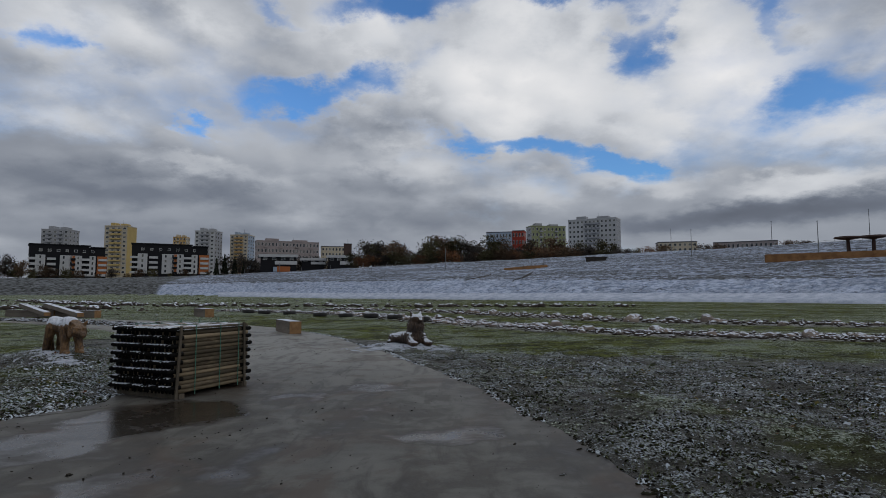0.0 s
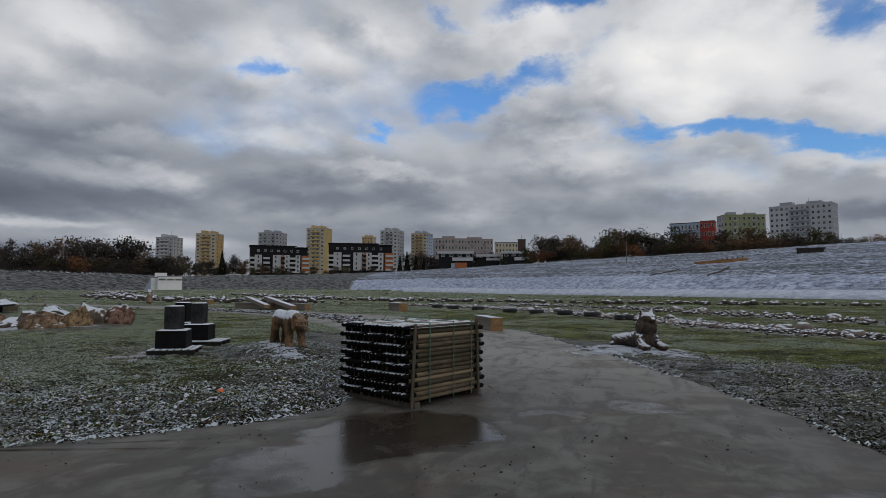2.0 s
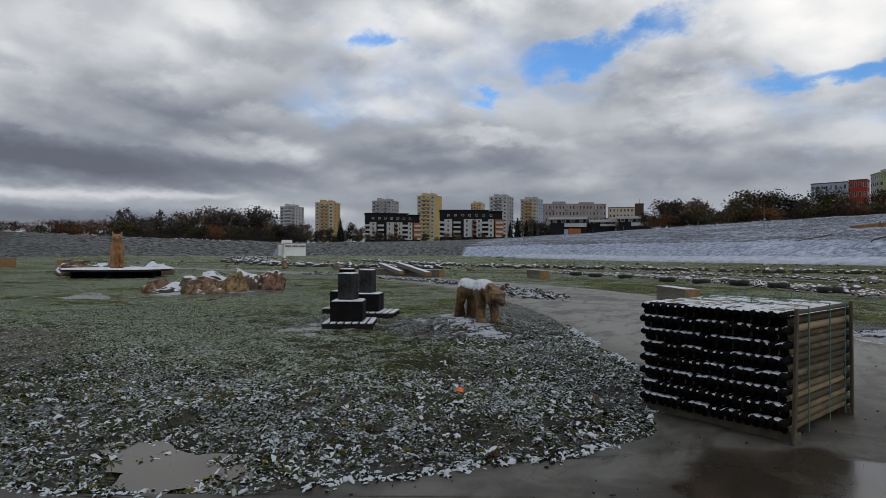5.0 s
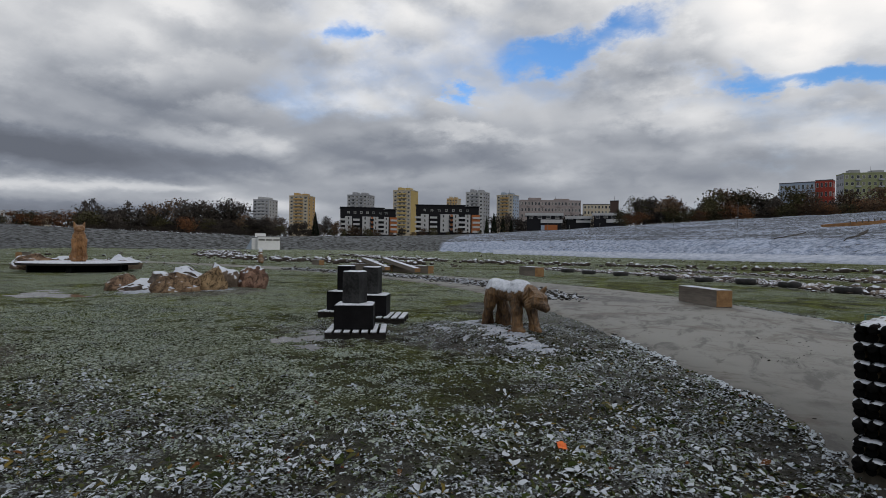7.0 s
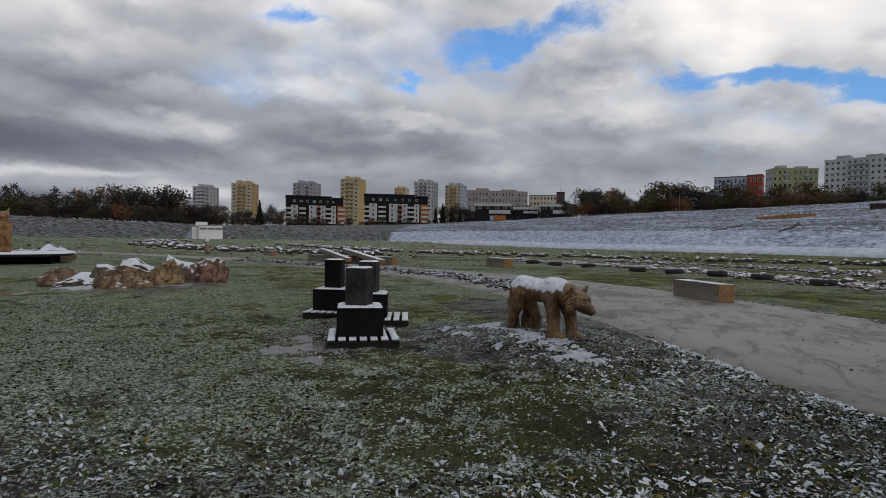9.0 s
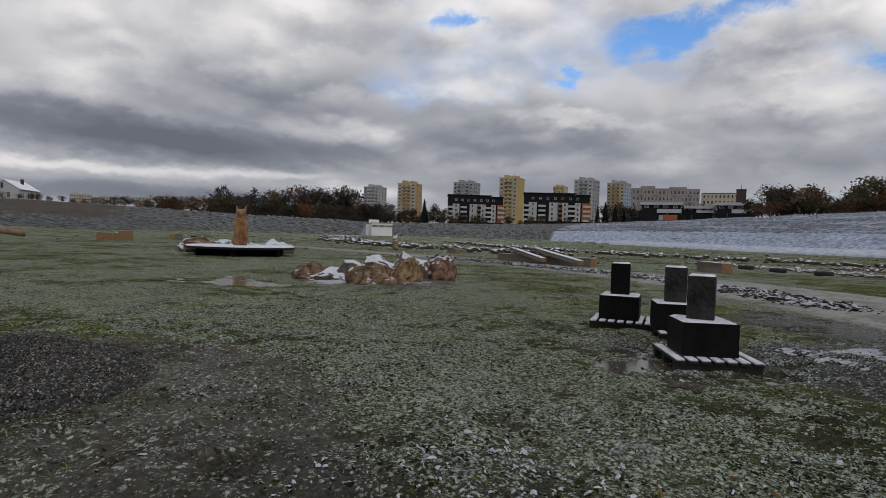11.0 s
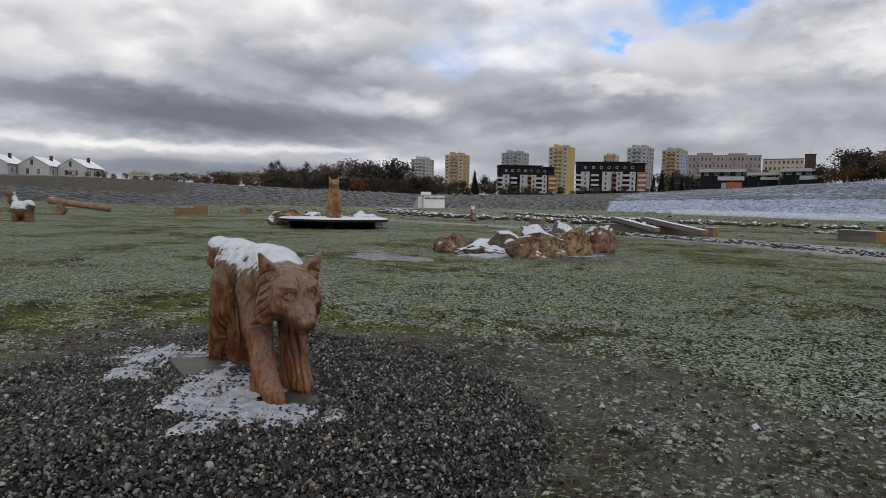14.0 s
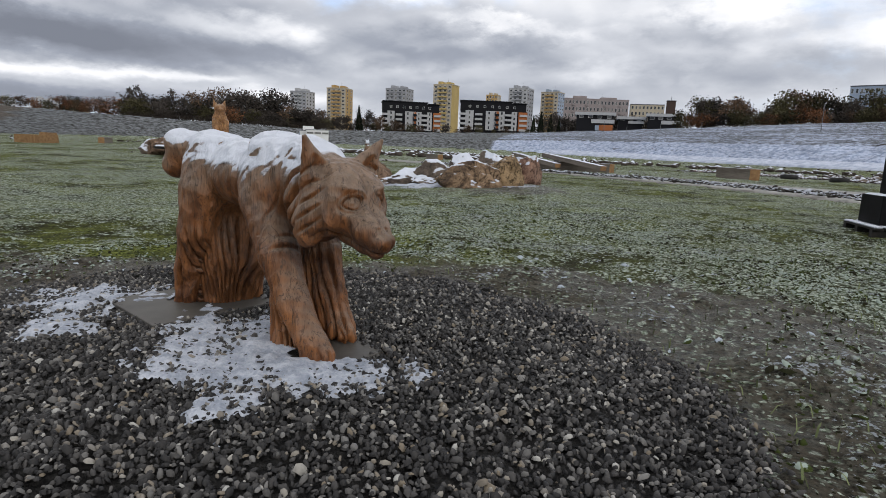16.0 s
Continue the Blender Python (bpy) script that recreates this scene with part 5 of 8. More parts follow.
def sitting_cat(at, material, label, name, voxel):
    blobs = [(-0.08, 0, 0.40, 0.30, 0.27, 0.40, 0), (0.04, 0, 0.90, 0.24, 0.26, 0.42, 0), (0.12, 0, 1.18, 0.20, 0.25, 0.28, 0),
             (0.16, 0, 1.58, 0.19, 0.20, 0.19, 0), (0.32, 0, 1.52, 0.09, 0.10, 0.085, 0), (-0.08, 0.20, 0.22, 0.30, 0.12, 0.22, 0), (-0.08, -0.20, 0.22, 0.30, 0.12, 0.22, 0),
             (0.14, 0, 1.38, 0.17, 0.19, 0.16, 0)]
    chains = [[((0.20, k * 0.17, 1.05), 0.12), ((0.30, k * 0.17, 0.6), 0.095), ((0.34, k * 0.165, 0.10), 0.085), ((0.44, k * 0.165, 0.06), 0.075)] for k in (-1, 1)]
    chains.append([((-0.05, 0, 0.06), 0.28), ((0.05, 0, 0.06), 0.27)])
    ears = [((0.12, 0.13 * k, 1.68), (0.12, 0.19 * k, 1.93), 0.080, 0.015) for k in (-1, 1)]
    me = carved(name, blobs, chains, ears, voxel, material, lambda co: fur(co, 0.028, 18, 1.5))
    ob = new(name, me)
    ob.matrix_world = at
    return tagged(ob, label, "statue")


sitting_cat(pose(-35.35, 22.1, 0.53, 0, 0, -28) @ Matrix.Diagonal((1.15, 1.3, 1.08, 1)), STATUE_GOLD,
            "golden carved wooden cat statue seated on a round platform", "cat_statue", 0.022)


def round_platform():
    thing = base_of("round_platform", pose(-35.4, 22.2, 0.0), "round dark platform covered with snow", "platform")
    bm = bmesh.new()
    rod(bm, (0, 0, 0.36), (0, 0, 0.47), 2.75, 2.78, 64)
    part("deck", bm, PALLET_WOOD, thing)
    bm = bmesh.new()
    rod(bm, (0, 0, 0.472), (0, 0, 0.52), 2.74, 2.66, 64)
    part("snow_layer", bm, SNOW, thing, "even layer of snow on the deck")
    for k in range(6):
        a = k * math.pi / 3 + 0.3
        part("support", boxes((-0.35, -0.12, -0.05, 0.35, 0.12, 0.36), bevel=0.01), BLACK_BOARD, thing,
             at=pose(2.0 * math.cos(a), 2.0 * math.sin(a), 0, 0, 0, math.degrees(a)))
    bm = bmesh.new()
    rod(bm, (0, 0, -0.05), (0, 0, 0.358), 1.7, 1.7, 40)
    part("plinth", bm, BLACK_BOARD, thing, "dark plinth under the deck")


round_platform()


def squirrel_statue():
    blobs = [(0, 0, 0.35, 0.25, 0.22, 0.35, 0), (0.10, 0, 0.80, 0.16, 0.15, 0.2, 0), (0.24, 0, 0.76, 0.1, 0.08, 0.08, 0), (-0.3, 0, 0.2, 0.35, 0.2, 0.2, 0)]
    chains = [[((-0.4, 0, 0.2), 0.15), ((-0.75, 0, 0.12), 0.12)]]
    ears = [((0.08, 0.08 * s, 0.92), (0.08, 0.1 * s, 1.12), 0.06, 0.02) for s in (-1, 1)]
    me = carved("fox_statue", blobs, chains, ears, 0.03, STATUE_DARK)
    ob = new("fox_statue", me)
    ob.matrix_world = pose(-41.2, 41.4, 0.0, 0, 0, 140) @ Matrix.Diagonal((1.25, 1.25, 1.25, 1))
    return tagged(ob, "small brown carved wooden statue seated on grass", "statue")


squirrel_statue()


def bird_statue():
    blobs = [(0, 0, 0.75, 0.75, 0.45, 0.50, 0), (0.55, 0, 1.25, 0.28, 0.25, 0.42, 15), (0.70, 0, 1.68, 0.30, 0.25, 0.26, 0), (-0.45, 0, 0.95, 0.4, 0.3, 0.4, 0)]
    chains = [[((0.9, 0, 1.68), 0.12), ((1.15, 0, 1.6), 0.05)], [((0.25, 0.2, 0.5), 0.2), ((0.3, 0.2, 0.05), 0.2)],
              [((0.25, -0.2, 0.5), 0.2), ((0.3, -0.2, 0.05), 0.2)], [((-0.4, 0, 0.6), 0.3), ((-0.5, 0, 0.05), 0.3)]]
    me = carved("bird_statue", blobs, chains, [], 0.05, STATUE_DARK)
    ob = new("bird_statue", me)
    ob.matrix_world = pose(-47.8, 11.9, 0.0, 0, 0, -145) @ Matrix.Diagonal((0.84, 0.84, 0.84, 1))
    return tagged(ob, "brown carved wooden bird statue on a low mound", "statue")


bird_statue()


# ---------------------------------------------------------------- boulders and stones
def boulder(x, y, size, turn, seed, sink=0.25, tilt=0.0, mat=None, name="boulder", label="brown granite boulder partly covered with snow", group="boulder cluster", cuts=14, rough=0.55):
    me = rock_mesh(name, seed, size, mat or BOULDER, 5 if group == 'boulder cluster' else 4, rough=rough, cuts=cuts)
    ob = new(name, me)
    ob.matrix_world = pose(x, y, ground_z(x, y) + size[2] * (1 - 2 * sink), 0, tilt, turn)
    return tagged(ob, label, "boulder", group)


def fitted_boulder(x, y, half, turn, seed, mat, label, cuts=9, rough=0.45):
    """A boulder that fills the given half width, half depth and height above the ground."""
    me = rock_mesh("boulder", seed, (1, 1, 1), mat, 5, rough=rough, cuts=cuts)
    co = np.empty(len(me.vertices) * 3)
    me.vertices.foreach_get("co", co)
    co = co.reshape(-1, 3)
    co[:, :2] -= (co[:, :2].max(0) + co[:, :2].min(0)) / 2
    co[:, :2] *= np.array(half[:2]) / np.abs(co[:, :2]).max(0)
    co[:, 2] = (co[:, 2] / co[:, 2].max() + 0.16) * half[2] / 1.16
    me.vertices.foreach_set("co", co.ravel())
    ob = new("boulder", me)
    ob.matrix_world = pose(x, y, ground_z(x, y), 0, 0, turn)
    return tagged(ob, label, "boulder", "boulder cluster")


fitted_boulder(-21.65, 15.12, (0.53, 0.50, 0.50), 20, 3, RED_BOULDER, "round reddish boulder beside the larger ones", 6, 0.30)
fitted_boulder(-18.98, 14.74, (0.72, 0.50, 0.54), 25, 7, SNOW_BOULDER, "large cracked brown boulder with a snowy back", 8)
fitted_boulder(-18.66, 15.72, (0.54, 0.50, 0.72), 25, 12, BOULDER, "tall round-topped yellow-brown boulder", 7, 0.35)
fitted_boulder(-18.84, 17.50, (0.52, 0.66, 0.74), 25, 18, PINK_BOULDER, "tilted pinkish boulder with a snowy shoulder", 12)
for k, (x, y, wide, deep, high) in enumerate(((-19.98, 15.35, 0.85, 0.55, 0.54), (-20.70, 15.22, 0.62, 0.42, 0.34), (-19.62, 15.80, 0.80, 0.60, 0.68),
                                              (-21.12, 14.86, 0.34, 0.24, 0.15), (-19.30, 16.75, 0.66, 0.55, 0.76), (-20.25, 14.98, 0.42, 0.26, 0.20))):
    fitted_boulder(x, y, (wide, deep, high), 12 + 31 * k, 25 + k, SNOWY_ROCK, "boulder in the cluster thickly covered with snow", 8, 0.42)
PLATFORM_ROCKS = ((-39.57, 21.61, 0.75), (-38.9, 21.91, 1.0), (-38.73, 22.54, 0.85), (-38.68, 23.32, 0.9), (-37.22, 24.6, 0.8), (-37.08, 25.42, 0.9), (-36.45, 25.7, 0.75))
for k, (x, y, s) in enumerate(PLATFORM_ROCKS):
    boulder(x, y, (s * 0.95, s * 0.7, s * 0.62), 40 * k, 40 + k, mat=RED_BOULDER if k % 3 == 1 else SNOWY_ROCK, label="boulder with snow behind the round platform", group="boulders by the platform")


def stones_along(line, count, spread, big, seed, title):
    rng = random.Random(seed)
    kinds = [rock_mesh("stone", 60 + k, (1.0, 0.75, 0.62), FIELD_STONE, 2) for k in range(7)]
    n = 0
    for k in range(count):
        p = line[rng.randrange(len(line))]
        x, y = p[0] + rng.gauss(0, spread), p[1] + rng.gauss(0, spread)
        s = big * (rng.uniform(0.30, 0.52) if rng.random() < 0.94 else rng.uniform(0.55, 0.85))
        ob = new("stone", rng.choice(kinds))
        ob.matrix_world = pose(x, y, ground_z(x, y) + 0.2 * s, rng.uniform(-20, 20), rng.uniform(-20, 20), rng.uniform(0, 360)) @ Matrix.Diagonal((s, s, s, 1))
        tagged(ob, "rough field stone with a cap of snow", "stone", title)
        n += 1
    return n


stones_along(STONE_BAND, 290, 0.60, 0.44, 5, "stones in the near band")
stones_along(STONE_BAND_FAR, 110, 0.8, 0.56, 9, "stones in the far band")


def small_stones(seed=3):
    rng = random.Random(seed)
    bm = bmesh.new()
    bmesh.ops.create_icosphere(bm, subdivisions=1, radius=1.0)
    bv = np.array([v.co[:] for v in bm.verts])
    bf = np.array([[v.index for v in f.verts] for f in bm.faces])
    bm.free()
    verts, faces, n = [], [], 0
    for line, count, spread, size in ((STONE_BAND, 4200, 0.62, 0.085), (STONE_BAND_FAR, 1200, 0.9, 0.12), (STONE_BAND_LEFT, 420, 1.6, 0.34), (STONE_BAND_BACK, 420, 2.2, 0.4)):
        for _ in range(count):
            p = line[rng.randrange(len(line))]
            x, y = p[0] + rng.gauss(0, spread), p[1] + rng.gauss(0, spread)
            s = size * rng.uniform(0.4, 1.2)
            v = bv * (s * rng.uniform(0.8, 1.4), s, s * rng.uniform(0.5, 0.8))
            v = v * (1 + 0.25 * np.sin(bv[:, [1, 2, 0]] * 5 + rng.uniform(0, 6)))
            a = rng.uniform(0, 6.28)
            c, d = math.cos(a), math.sin(a)
            v = np.stack([v[:, 0] * c - v[:, 1] * d + x, v[:, 0] * d + v[:, 1] * c + y, v[:, 2] + 0.3 * s], 1)
            verts.append(v)
            faces.append(bf + n)
            n += len(bv)
    v = np.concatenate(verts)
    v[:, 2] += land_at(v[:, 0], v[:, 1])
    me = mesh_of("rubble", v.tolist(), np.concatenate(faces).tolist(), [FIELD_STONE])
    tagged(new("rubble", me), "loose rubble with snow between the larger stones", "rubble", kind="stuff")


small_stones()


# ---------------------------------------------------------------- half-buried tyres and timber
def flat_tyre():
    bm = bmesh.new()
    seg = 28
    profile = ((0.25, 0.03), (0.26, 0.21), (0.30, 0.25), (0.37, 0.25), (0.41, 0.21), (0.42, 0.125), (0.41, 0.04), (0.37, 0.0), (0.30, 0.0))
    rings = []
    for i in range(seg):
        a = 2 * math.pi * i / seg
        rings.append([bm.verts.new((r * math.cos(a), r * math.sin(a), z - 0.02)) for r, z in profile])
    for i in range(seg):
        a, b = rings[i], rings[(i + 1) % seg]
        for k in range(len(profile)):
            bm.faces.new((a[k], b[k], b[(k + 1) % len(profile)], a[(k + 1) % len(profile)])).smooth = True
    bmesh.ops.recalc_face_normals(bm, faces=bm.faces)
    return bm


TYRES = ((-13.9, 40.2, 20), (-12.16, 38.3, 70), (-10.12, 37.1, 10), (-7.41, 33.9, 30), (-5.75, 33.2, 15), (-4.07, 31.7, 25), (-2.59, 30.1, 20), (-1.07, 27.7, 35))
tyre = None
for x, y, turn in TYRES:
    at = pose(x, y, ground_z(x, y), 0, 0, turn)
    if tyre is None:
        tyre = part("tyre", flat_tyre(), RUBBER, at=at)
        tagged(tyre, "worn black tyre lying flat along the stones", "tyre", "tyres along the stones")
    else:
        copy_thing(tyre, at)


def timber_block(x, y, turn, long, wide, high, label, fresh=False, z=0.0, pitch=0.0, group="timber blocks"):
    thing = base_of("timber_bench", pose(x, y, ground_z(x, y) + z, 0, pitch, turn), label, "bench", group)
    part("beam", boxes((-long / 2, -wide / 2, 0.0, long / 2 - 0.004, wide / 2, high), bevel=0.012), FRESH_WOOD if fresh else BEAM_WOOD, thing)
    part("sawn_end", boxes((long / 2 - 0.003, -wide / 2 + 0.01, 0.012, long / 2 + 0.004, wide / 2 - 0.01, high - 0.012)), FRESH_WOOD, thing, "pale freshly sawn end")
    return thing


timber_block(-5.52, 20.1, -60, 1.9, 0.42, 0.43, "square grey timber block used as a bench beside the path")
timber_block(-14.45, 34.0, -52, 2.4, 0.52, 0.52, "square timber block used as a bench on the grass")
timber_block(-35.1, 41.6, -35, 2.0, 0.45, 0.42, "grey timber block lying on the far grass")
timber_block(-64.8, 28.9, -70, 3.6, 0.6, 0.75, "long orange-brown timber block on the grass", True, z=-0.1)
timber_block(-66.69, 30.72, -60, 1.4, 0.6, 0.95, "short upright timber block behind the long one", True, z=-0.1)
timber_block(-71.8, 38.6, -50, 2.2, 0.6, 0.6, "grey timber block lying on the far grass")


def leaning_logs():
    for x, y, turn, long, wide, high, z, pitch in ((-24.8, 34.0, -20, 4.2, 0.42, 0.42, 0.0, 0), (-21.6, 33.0, -18, 3.6, 0.45, 0.45, 0.0, 0),
                                                   (-24.2, 33.3, -38, 4.4, 0.34, 0.22, 0.36, 6), (-21.9, 32.4, -36, 4.8, 0.36, 0.22, 0.38, 6)):
        timber_block(x, y, turn, long, wide, high, "squared log with snow in a stack of leaning logs", z=z, pitch=pitch, group="stacked logs")


leaning_logs()


def log_lever():
    thing = base_of("log_seesaw", pose(-59.6, 18.2, 0.1, 0, 0, 64), "peeled round log resting aslant on a short log", "log")
    bm = bmesh.new()
    rod(bm, (-2.0, 0, 1.02), (1.9, 0, 0.42), 0.24, 0.22, 16)
    part("log", bm, LOG_WOOD, thing, smooth=False)
    bm = bmesh.new()
    rod(bm, (-1.3, -0.6, 0.32), (-1.3, 0.6, 0.32), 0.36, 0.36, 16)
    rod(bm, (-1.3, -0.25, 0.55), (-1.3, 0.25, 0.55), 0.26, 0.26, 12)
    part("support_log", bm, LOG_WOOD, thing)


log_lever()

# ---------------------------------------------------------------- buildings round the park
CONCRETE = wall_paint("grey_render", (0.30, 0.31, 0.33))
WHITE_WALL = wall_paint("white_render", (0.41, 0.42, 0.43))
CREAM_WALL = wall_paint("cream_render", (0.42, 0.37, 0.28))
OCHRE_WALL = wall_paint("ochre_render", (0.42, 0.28, 0.12))
YELLOW_WALL = wall_paint("yellow_render", (0.45, 0.34, 0.14))
PINK_WALL = wall_paint("pinkish_render", (0.27, 0.235, 0.23))
BLUE_WALL = wall_paint("blue_grey_render", (0.28, 0.34, 0.42))
RED_WALL = wall_paint("red_render", (0.30, 0.05, 0.035))
GREEN_WALL = wall_paint("yellow_green_render", (0.22, 0.24, 0.13))
DARK_WALL = wall_paint("dark_cladding", (0.010, 0.0105, 0.013))
ORANGE_WALL = wall_paint("orange_cladding", (0.34, 0.12, 0.045))
KIOSK_WHITE = wall_paint("kiosk_white", (0.74, 0.75, 0.76))
TERRACE_WOOD = rough_material("terrace_wood", (0.16, 0.08, 0.035), (0.30, 0.16, 0.07), 0.8, 8.0, 0.8, 0.2)
BRICK_WALL = wall_paint("dark_brick", (0.06, 0.04, 0.035))
ROOF_FELT = rough_material("roof_felt", (0.04, 0.04, 0.045), (0.10, 0.10, 0.105), 0.5, 4.0, 0.9, 0.1)
SNOW_ROOF = rough_material("snowy_roof", (0.62, 0.66, 0.72), (0.80, 0.83, 0.87), 0.4, 3.0, 0.8, 0.1)
PANE = pane_glass("window_pane")
FRAME_WHITE = wall_paint("window_frame_white", (0.55, 0.55, 0.54))
METAL = rough_material("grey_steel", (0.10, 0.105, 0.11), (0.2, 0.205, 0.21), 2.0, 20.0, 0.5, 0.05, metal=0.6)


def at_view(az, far):
    """Place on the ground plan at an azimuth (degrees to the left of +y) and a distance."""
    return -far * math.sin(radians(az)), far * math.cos(radians(az))


def window_mesh(wide, high, title="window"):
    bm = bmesh.new()
    t = 0.09
    box(bm, -wide / 2, -0.06, 0, -wide / 2 + t, 0.05, high)
    box(bm, wide / 2 - t, -0.06, 0, wide / 2, 0.05, high)
    box(bm, -wide / 2 + t, -0.06, high - t, wide / 2 - t, 0.05, high)
    box(bm, -wide / 2 + t, -0.10, 0, wide / 2 - t, 0.05, t)
    box(bm, -wide / 2 + t, -0.015, t, wide / 2 - t, 0.01, high - t, index=1)
    me = bpy.data.meshes.new(title)
    bm.to_mesh(me)
    bm.free()
    me.materials.append(FRAME_WHITE)
    me.materials.append(PANE)
    return me


def balcony_mesh(wide, mat):
    bm = bmesh.new()
    box(bm, -wide / 2, -1.1, -0.1, wide / 2, 0.0, 0.05)
    box(bm, -wide / 2, -1.1, 0.05, wide / 2, -1.02, 1.0)
    box(bm, -wide / 2, -1.02, 0.05, -wide / 2 + 0.06, 0.0, 1.0)
    box(bm, wide / 2 - 0.06, -1.02, 0.05, wide / 2, 0.0, 1.0)
    me = bpy.data.meshes.new("balcony")
    bm.to_mesh(me)
    bm.free()
    me.materials.append(mat)
    return me


WINDOWS = {}


def window_like(wide, high):
    key = (round(wide, 2), round(high, 2))
    if key not in WINDOWS:
        WINDOWS[key] = window_mesh(*key)
    return WINDOWS[key]


def tower_block(name, az, far, turn, wide, deep, top, floors, cols, side_cols, walls, label, balconies=(), bands=(), below=6.0, hut=True, band_material=None,
                side_balconies=(), group="tower blocks"):
    """A block of flats: walls, parapet, roof huts, a window for each bay and balconies in the named bays.
    turn: degrees by which its front turns away from the viewer; walls: front and side materials."""
    x, y = at_view(az, far)
    z = ground_z(x, y) - 0.5
    high = top - z
    thing = base_of(name, pose(x, y, z, 0, 0, az + turn), label, "building", group)
    h, d = wide / 2, deep / 2
    bm = bmesh.new()
    box(bm, -h, -d, 0, h, d, high)
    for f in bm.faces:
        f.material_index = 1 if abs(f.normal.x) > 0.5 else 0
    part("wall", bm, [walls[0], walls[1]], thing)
    bm = bmesh.new()
    box(bm, -h - 0.15, -d - 0.15, high + 0.002, h + 0.15, d + 0.15, high + 0.7)
    part("roof", bm, ROOF_FELT if not hut else walls[0], thing)
    if hut:
        for k, (px, w) in enumerate(((-0.25, 0.20), (0.2, 0.24))):
            part("roof_hut", boxes((wide * (px - w / 2), -deep * 0.25, high + 0.702, wide * (px + w / 2), deep * 0.25, high + 3.0 - 0.6 * k)), walls[1], thing)
        bm = bmesh.new()
        rod(bm, (wide * 0.1, 0, high + 0.7), (wide * 0.1, 0, high + 5.5), 0.12, 0.05, 6)
        part("aerial", bm, METAL, thing)
    step = (high - below) / floors
    bay = wide / cols
    me = window_like(bay * 0.52, step * 0.5)
    bal = balcony_mesh(bay * 0.92, band_material or walls[1])
    for j in range(floors):
        zz = below + step * j
        for i in range(cols):
            px = -h + bay * (i + 0.5)
            piece("window", me, thing, pose(px, -d - 0.01, zz + step * 0.28))
            if i in balconies:
                piece("balcony", bal, thing, pose(px, -d - 0.002, zz + 0.1))
        if side_cols:
            bay2 = deep / side_cols
            for i in range(side_cols):
                piece("window", me, thing, pose(h + 0.01, -d + bay2 * (i + 0.5), zz + step * 0.28, 0, 0, 90))
                piece("window", me, thing, pose(-h - 0.01, -d + bay2 * (i + 0.5), zz + step * 0.28, 0, 0, -90))
                if i in side_balconies:
                    piece("balcony", bal, thing, pose(h + 0.002, -d + bay2 * (i + 0.5), zz + 0.1, 0, 0, 90))
    for px in bands:
        part("stair_bay", boxes((px * wide - bay * 0.42, -d - 0.35, below * 0.5, px * wide + bay * 0.42, -d - 0.02, high - 0.3)), band_material or walls[1], thing,
             "darker recessed balcony bay")
    return thing


def rise(far, el):
    return 1.39 + far * math.tan(radians(el))


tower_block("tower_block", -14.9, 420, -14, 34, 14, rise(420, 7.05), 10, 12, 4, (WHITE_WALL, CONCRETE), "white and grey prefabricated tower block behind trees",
            balconies=(4, 5, 6, 7), below=3.0)
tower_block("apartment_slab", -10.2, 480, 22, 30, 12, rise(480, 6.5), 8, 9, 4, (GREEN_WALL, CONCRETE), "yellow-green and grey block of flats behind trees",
            balconies=(2, 6), below=3.0)
tower_block("apartment_slab", -5.6, 500, -8, 22, 12, rise(500, 6.0), 5, 8, 3, (BLUE_WALL, BLUE_WALL), "grey-blue block of flats behind trees", below=6, hut=False)
tower_block("apartment_slab", -7.55, 503, -8, 10.5, 12, rise(500, 6.15), 5, 4, 3, (RED_WALL, RED_WALL), "red end block of flats behind trees", below=6, hut=False)
tower_block("apartment_slab", 15.6, 560, 12, 58, 12, rise(560, 4.95), 5, 18, 3, (PINK_WALL, PINK_WALL), "long pinkish-grey five-storey slab of flats", below=8,
            balconies=(2, 6, 11, 15))
tower_block("apartment_slab", 10.9, 590, 5, 30, 12, rise(590, 4.55), 5, 9, 3, (CREAM_WALL, CREAM_WALL), "cream five-storey slab of flats far off", below=8, hut=False)
tower_block("tower_block", 19.75, 480, -24, 14.3, 13.1, rise(480, 5.45), 11, 4, 3, (CREAM_WALL, BLUE_WALL), "tower block with cream front and blue-grey side", balconies=(1, 2), band_material=OCHRE_WALL)
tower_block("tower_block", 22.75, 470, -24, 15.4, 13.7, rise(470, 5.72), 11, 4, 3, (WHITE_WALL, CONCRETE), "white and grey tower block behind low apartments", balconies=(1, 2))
tower_block("tower_block", 25.05, 620, -20, 12.1, 11.6, rise(620, 5.1), 11, 4, 3, (OCHRE_WALL, CREAM_WALL), "small yellow tower block far off", balconies=(1,))
tower_block("tower_block", 29.95, 460, -26, 15.4, 13.7, rise(460, 5.8), 11, 4, 0, (CREAM_WALL, YELLOW_WALL), "tall yellow tower block with a plain yellow side", balconies=(1, 2))
tower_block("tower_block", 34.35, 480, -26, 17.6, 14.7, rise(480, 5.25), 11, 5, 3, (CONCRETE, CONCRETE), "grey tower block behind low apartments", balconies=(1, 3))
tower_block("tower_block", 40.0, 470, -24, 15.4, 14.2, rise(470, 4.98), 11, 4, 2, (CREAM_WALL, OCHRE_WALL), "yellow and ochre tower block above trees", balconies=(1, 2))
tower_block("tower_block", 43.4, 470, -30, 13.2, 13.7, rise(470, 4.5), 10, 4, 3, (CONCRETE, WHITE_WALL), "grey tower block above trees", balconies=(1, 2))
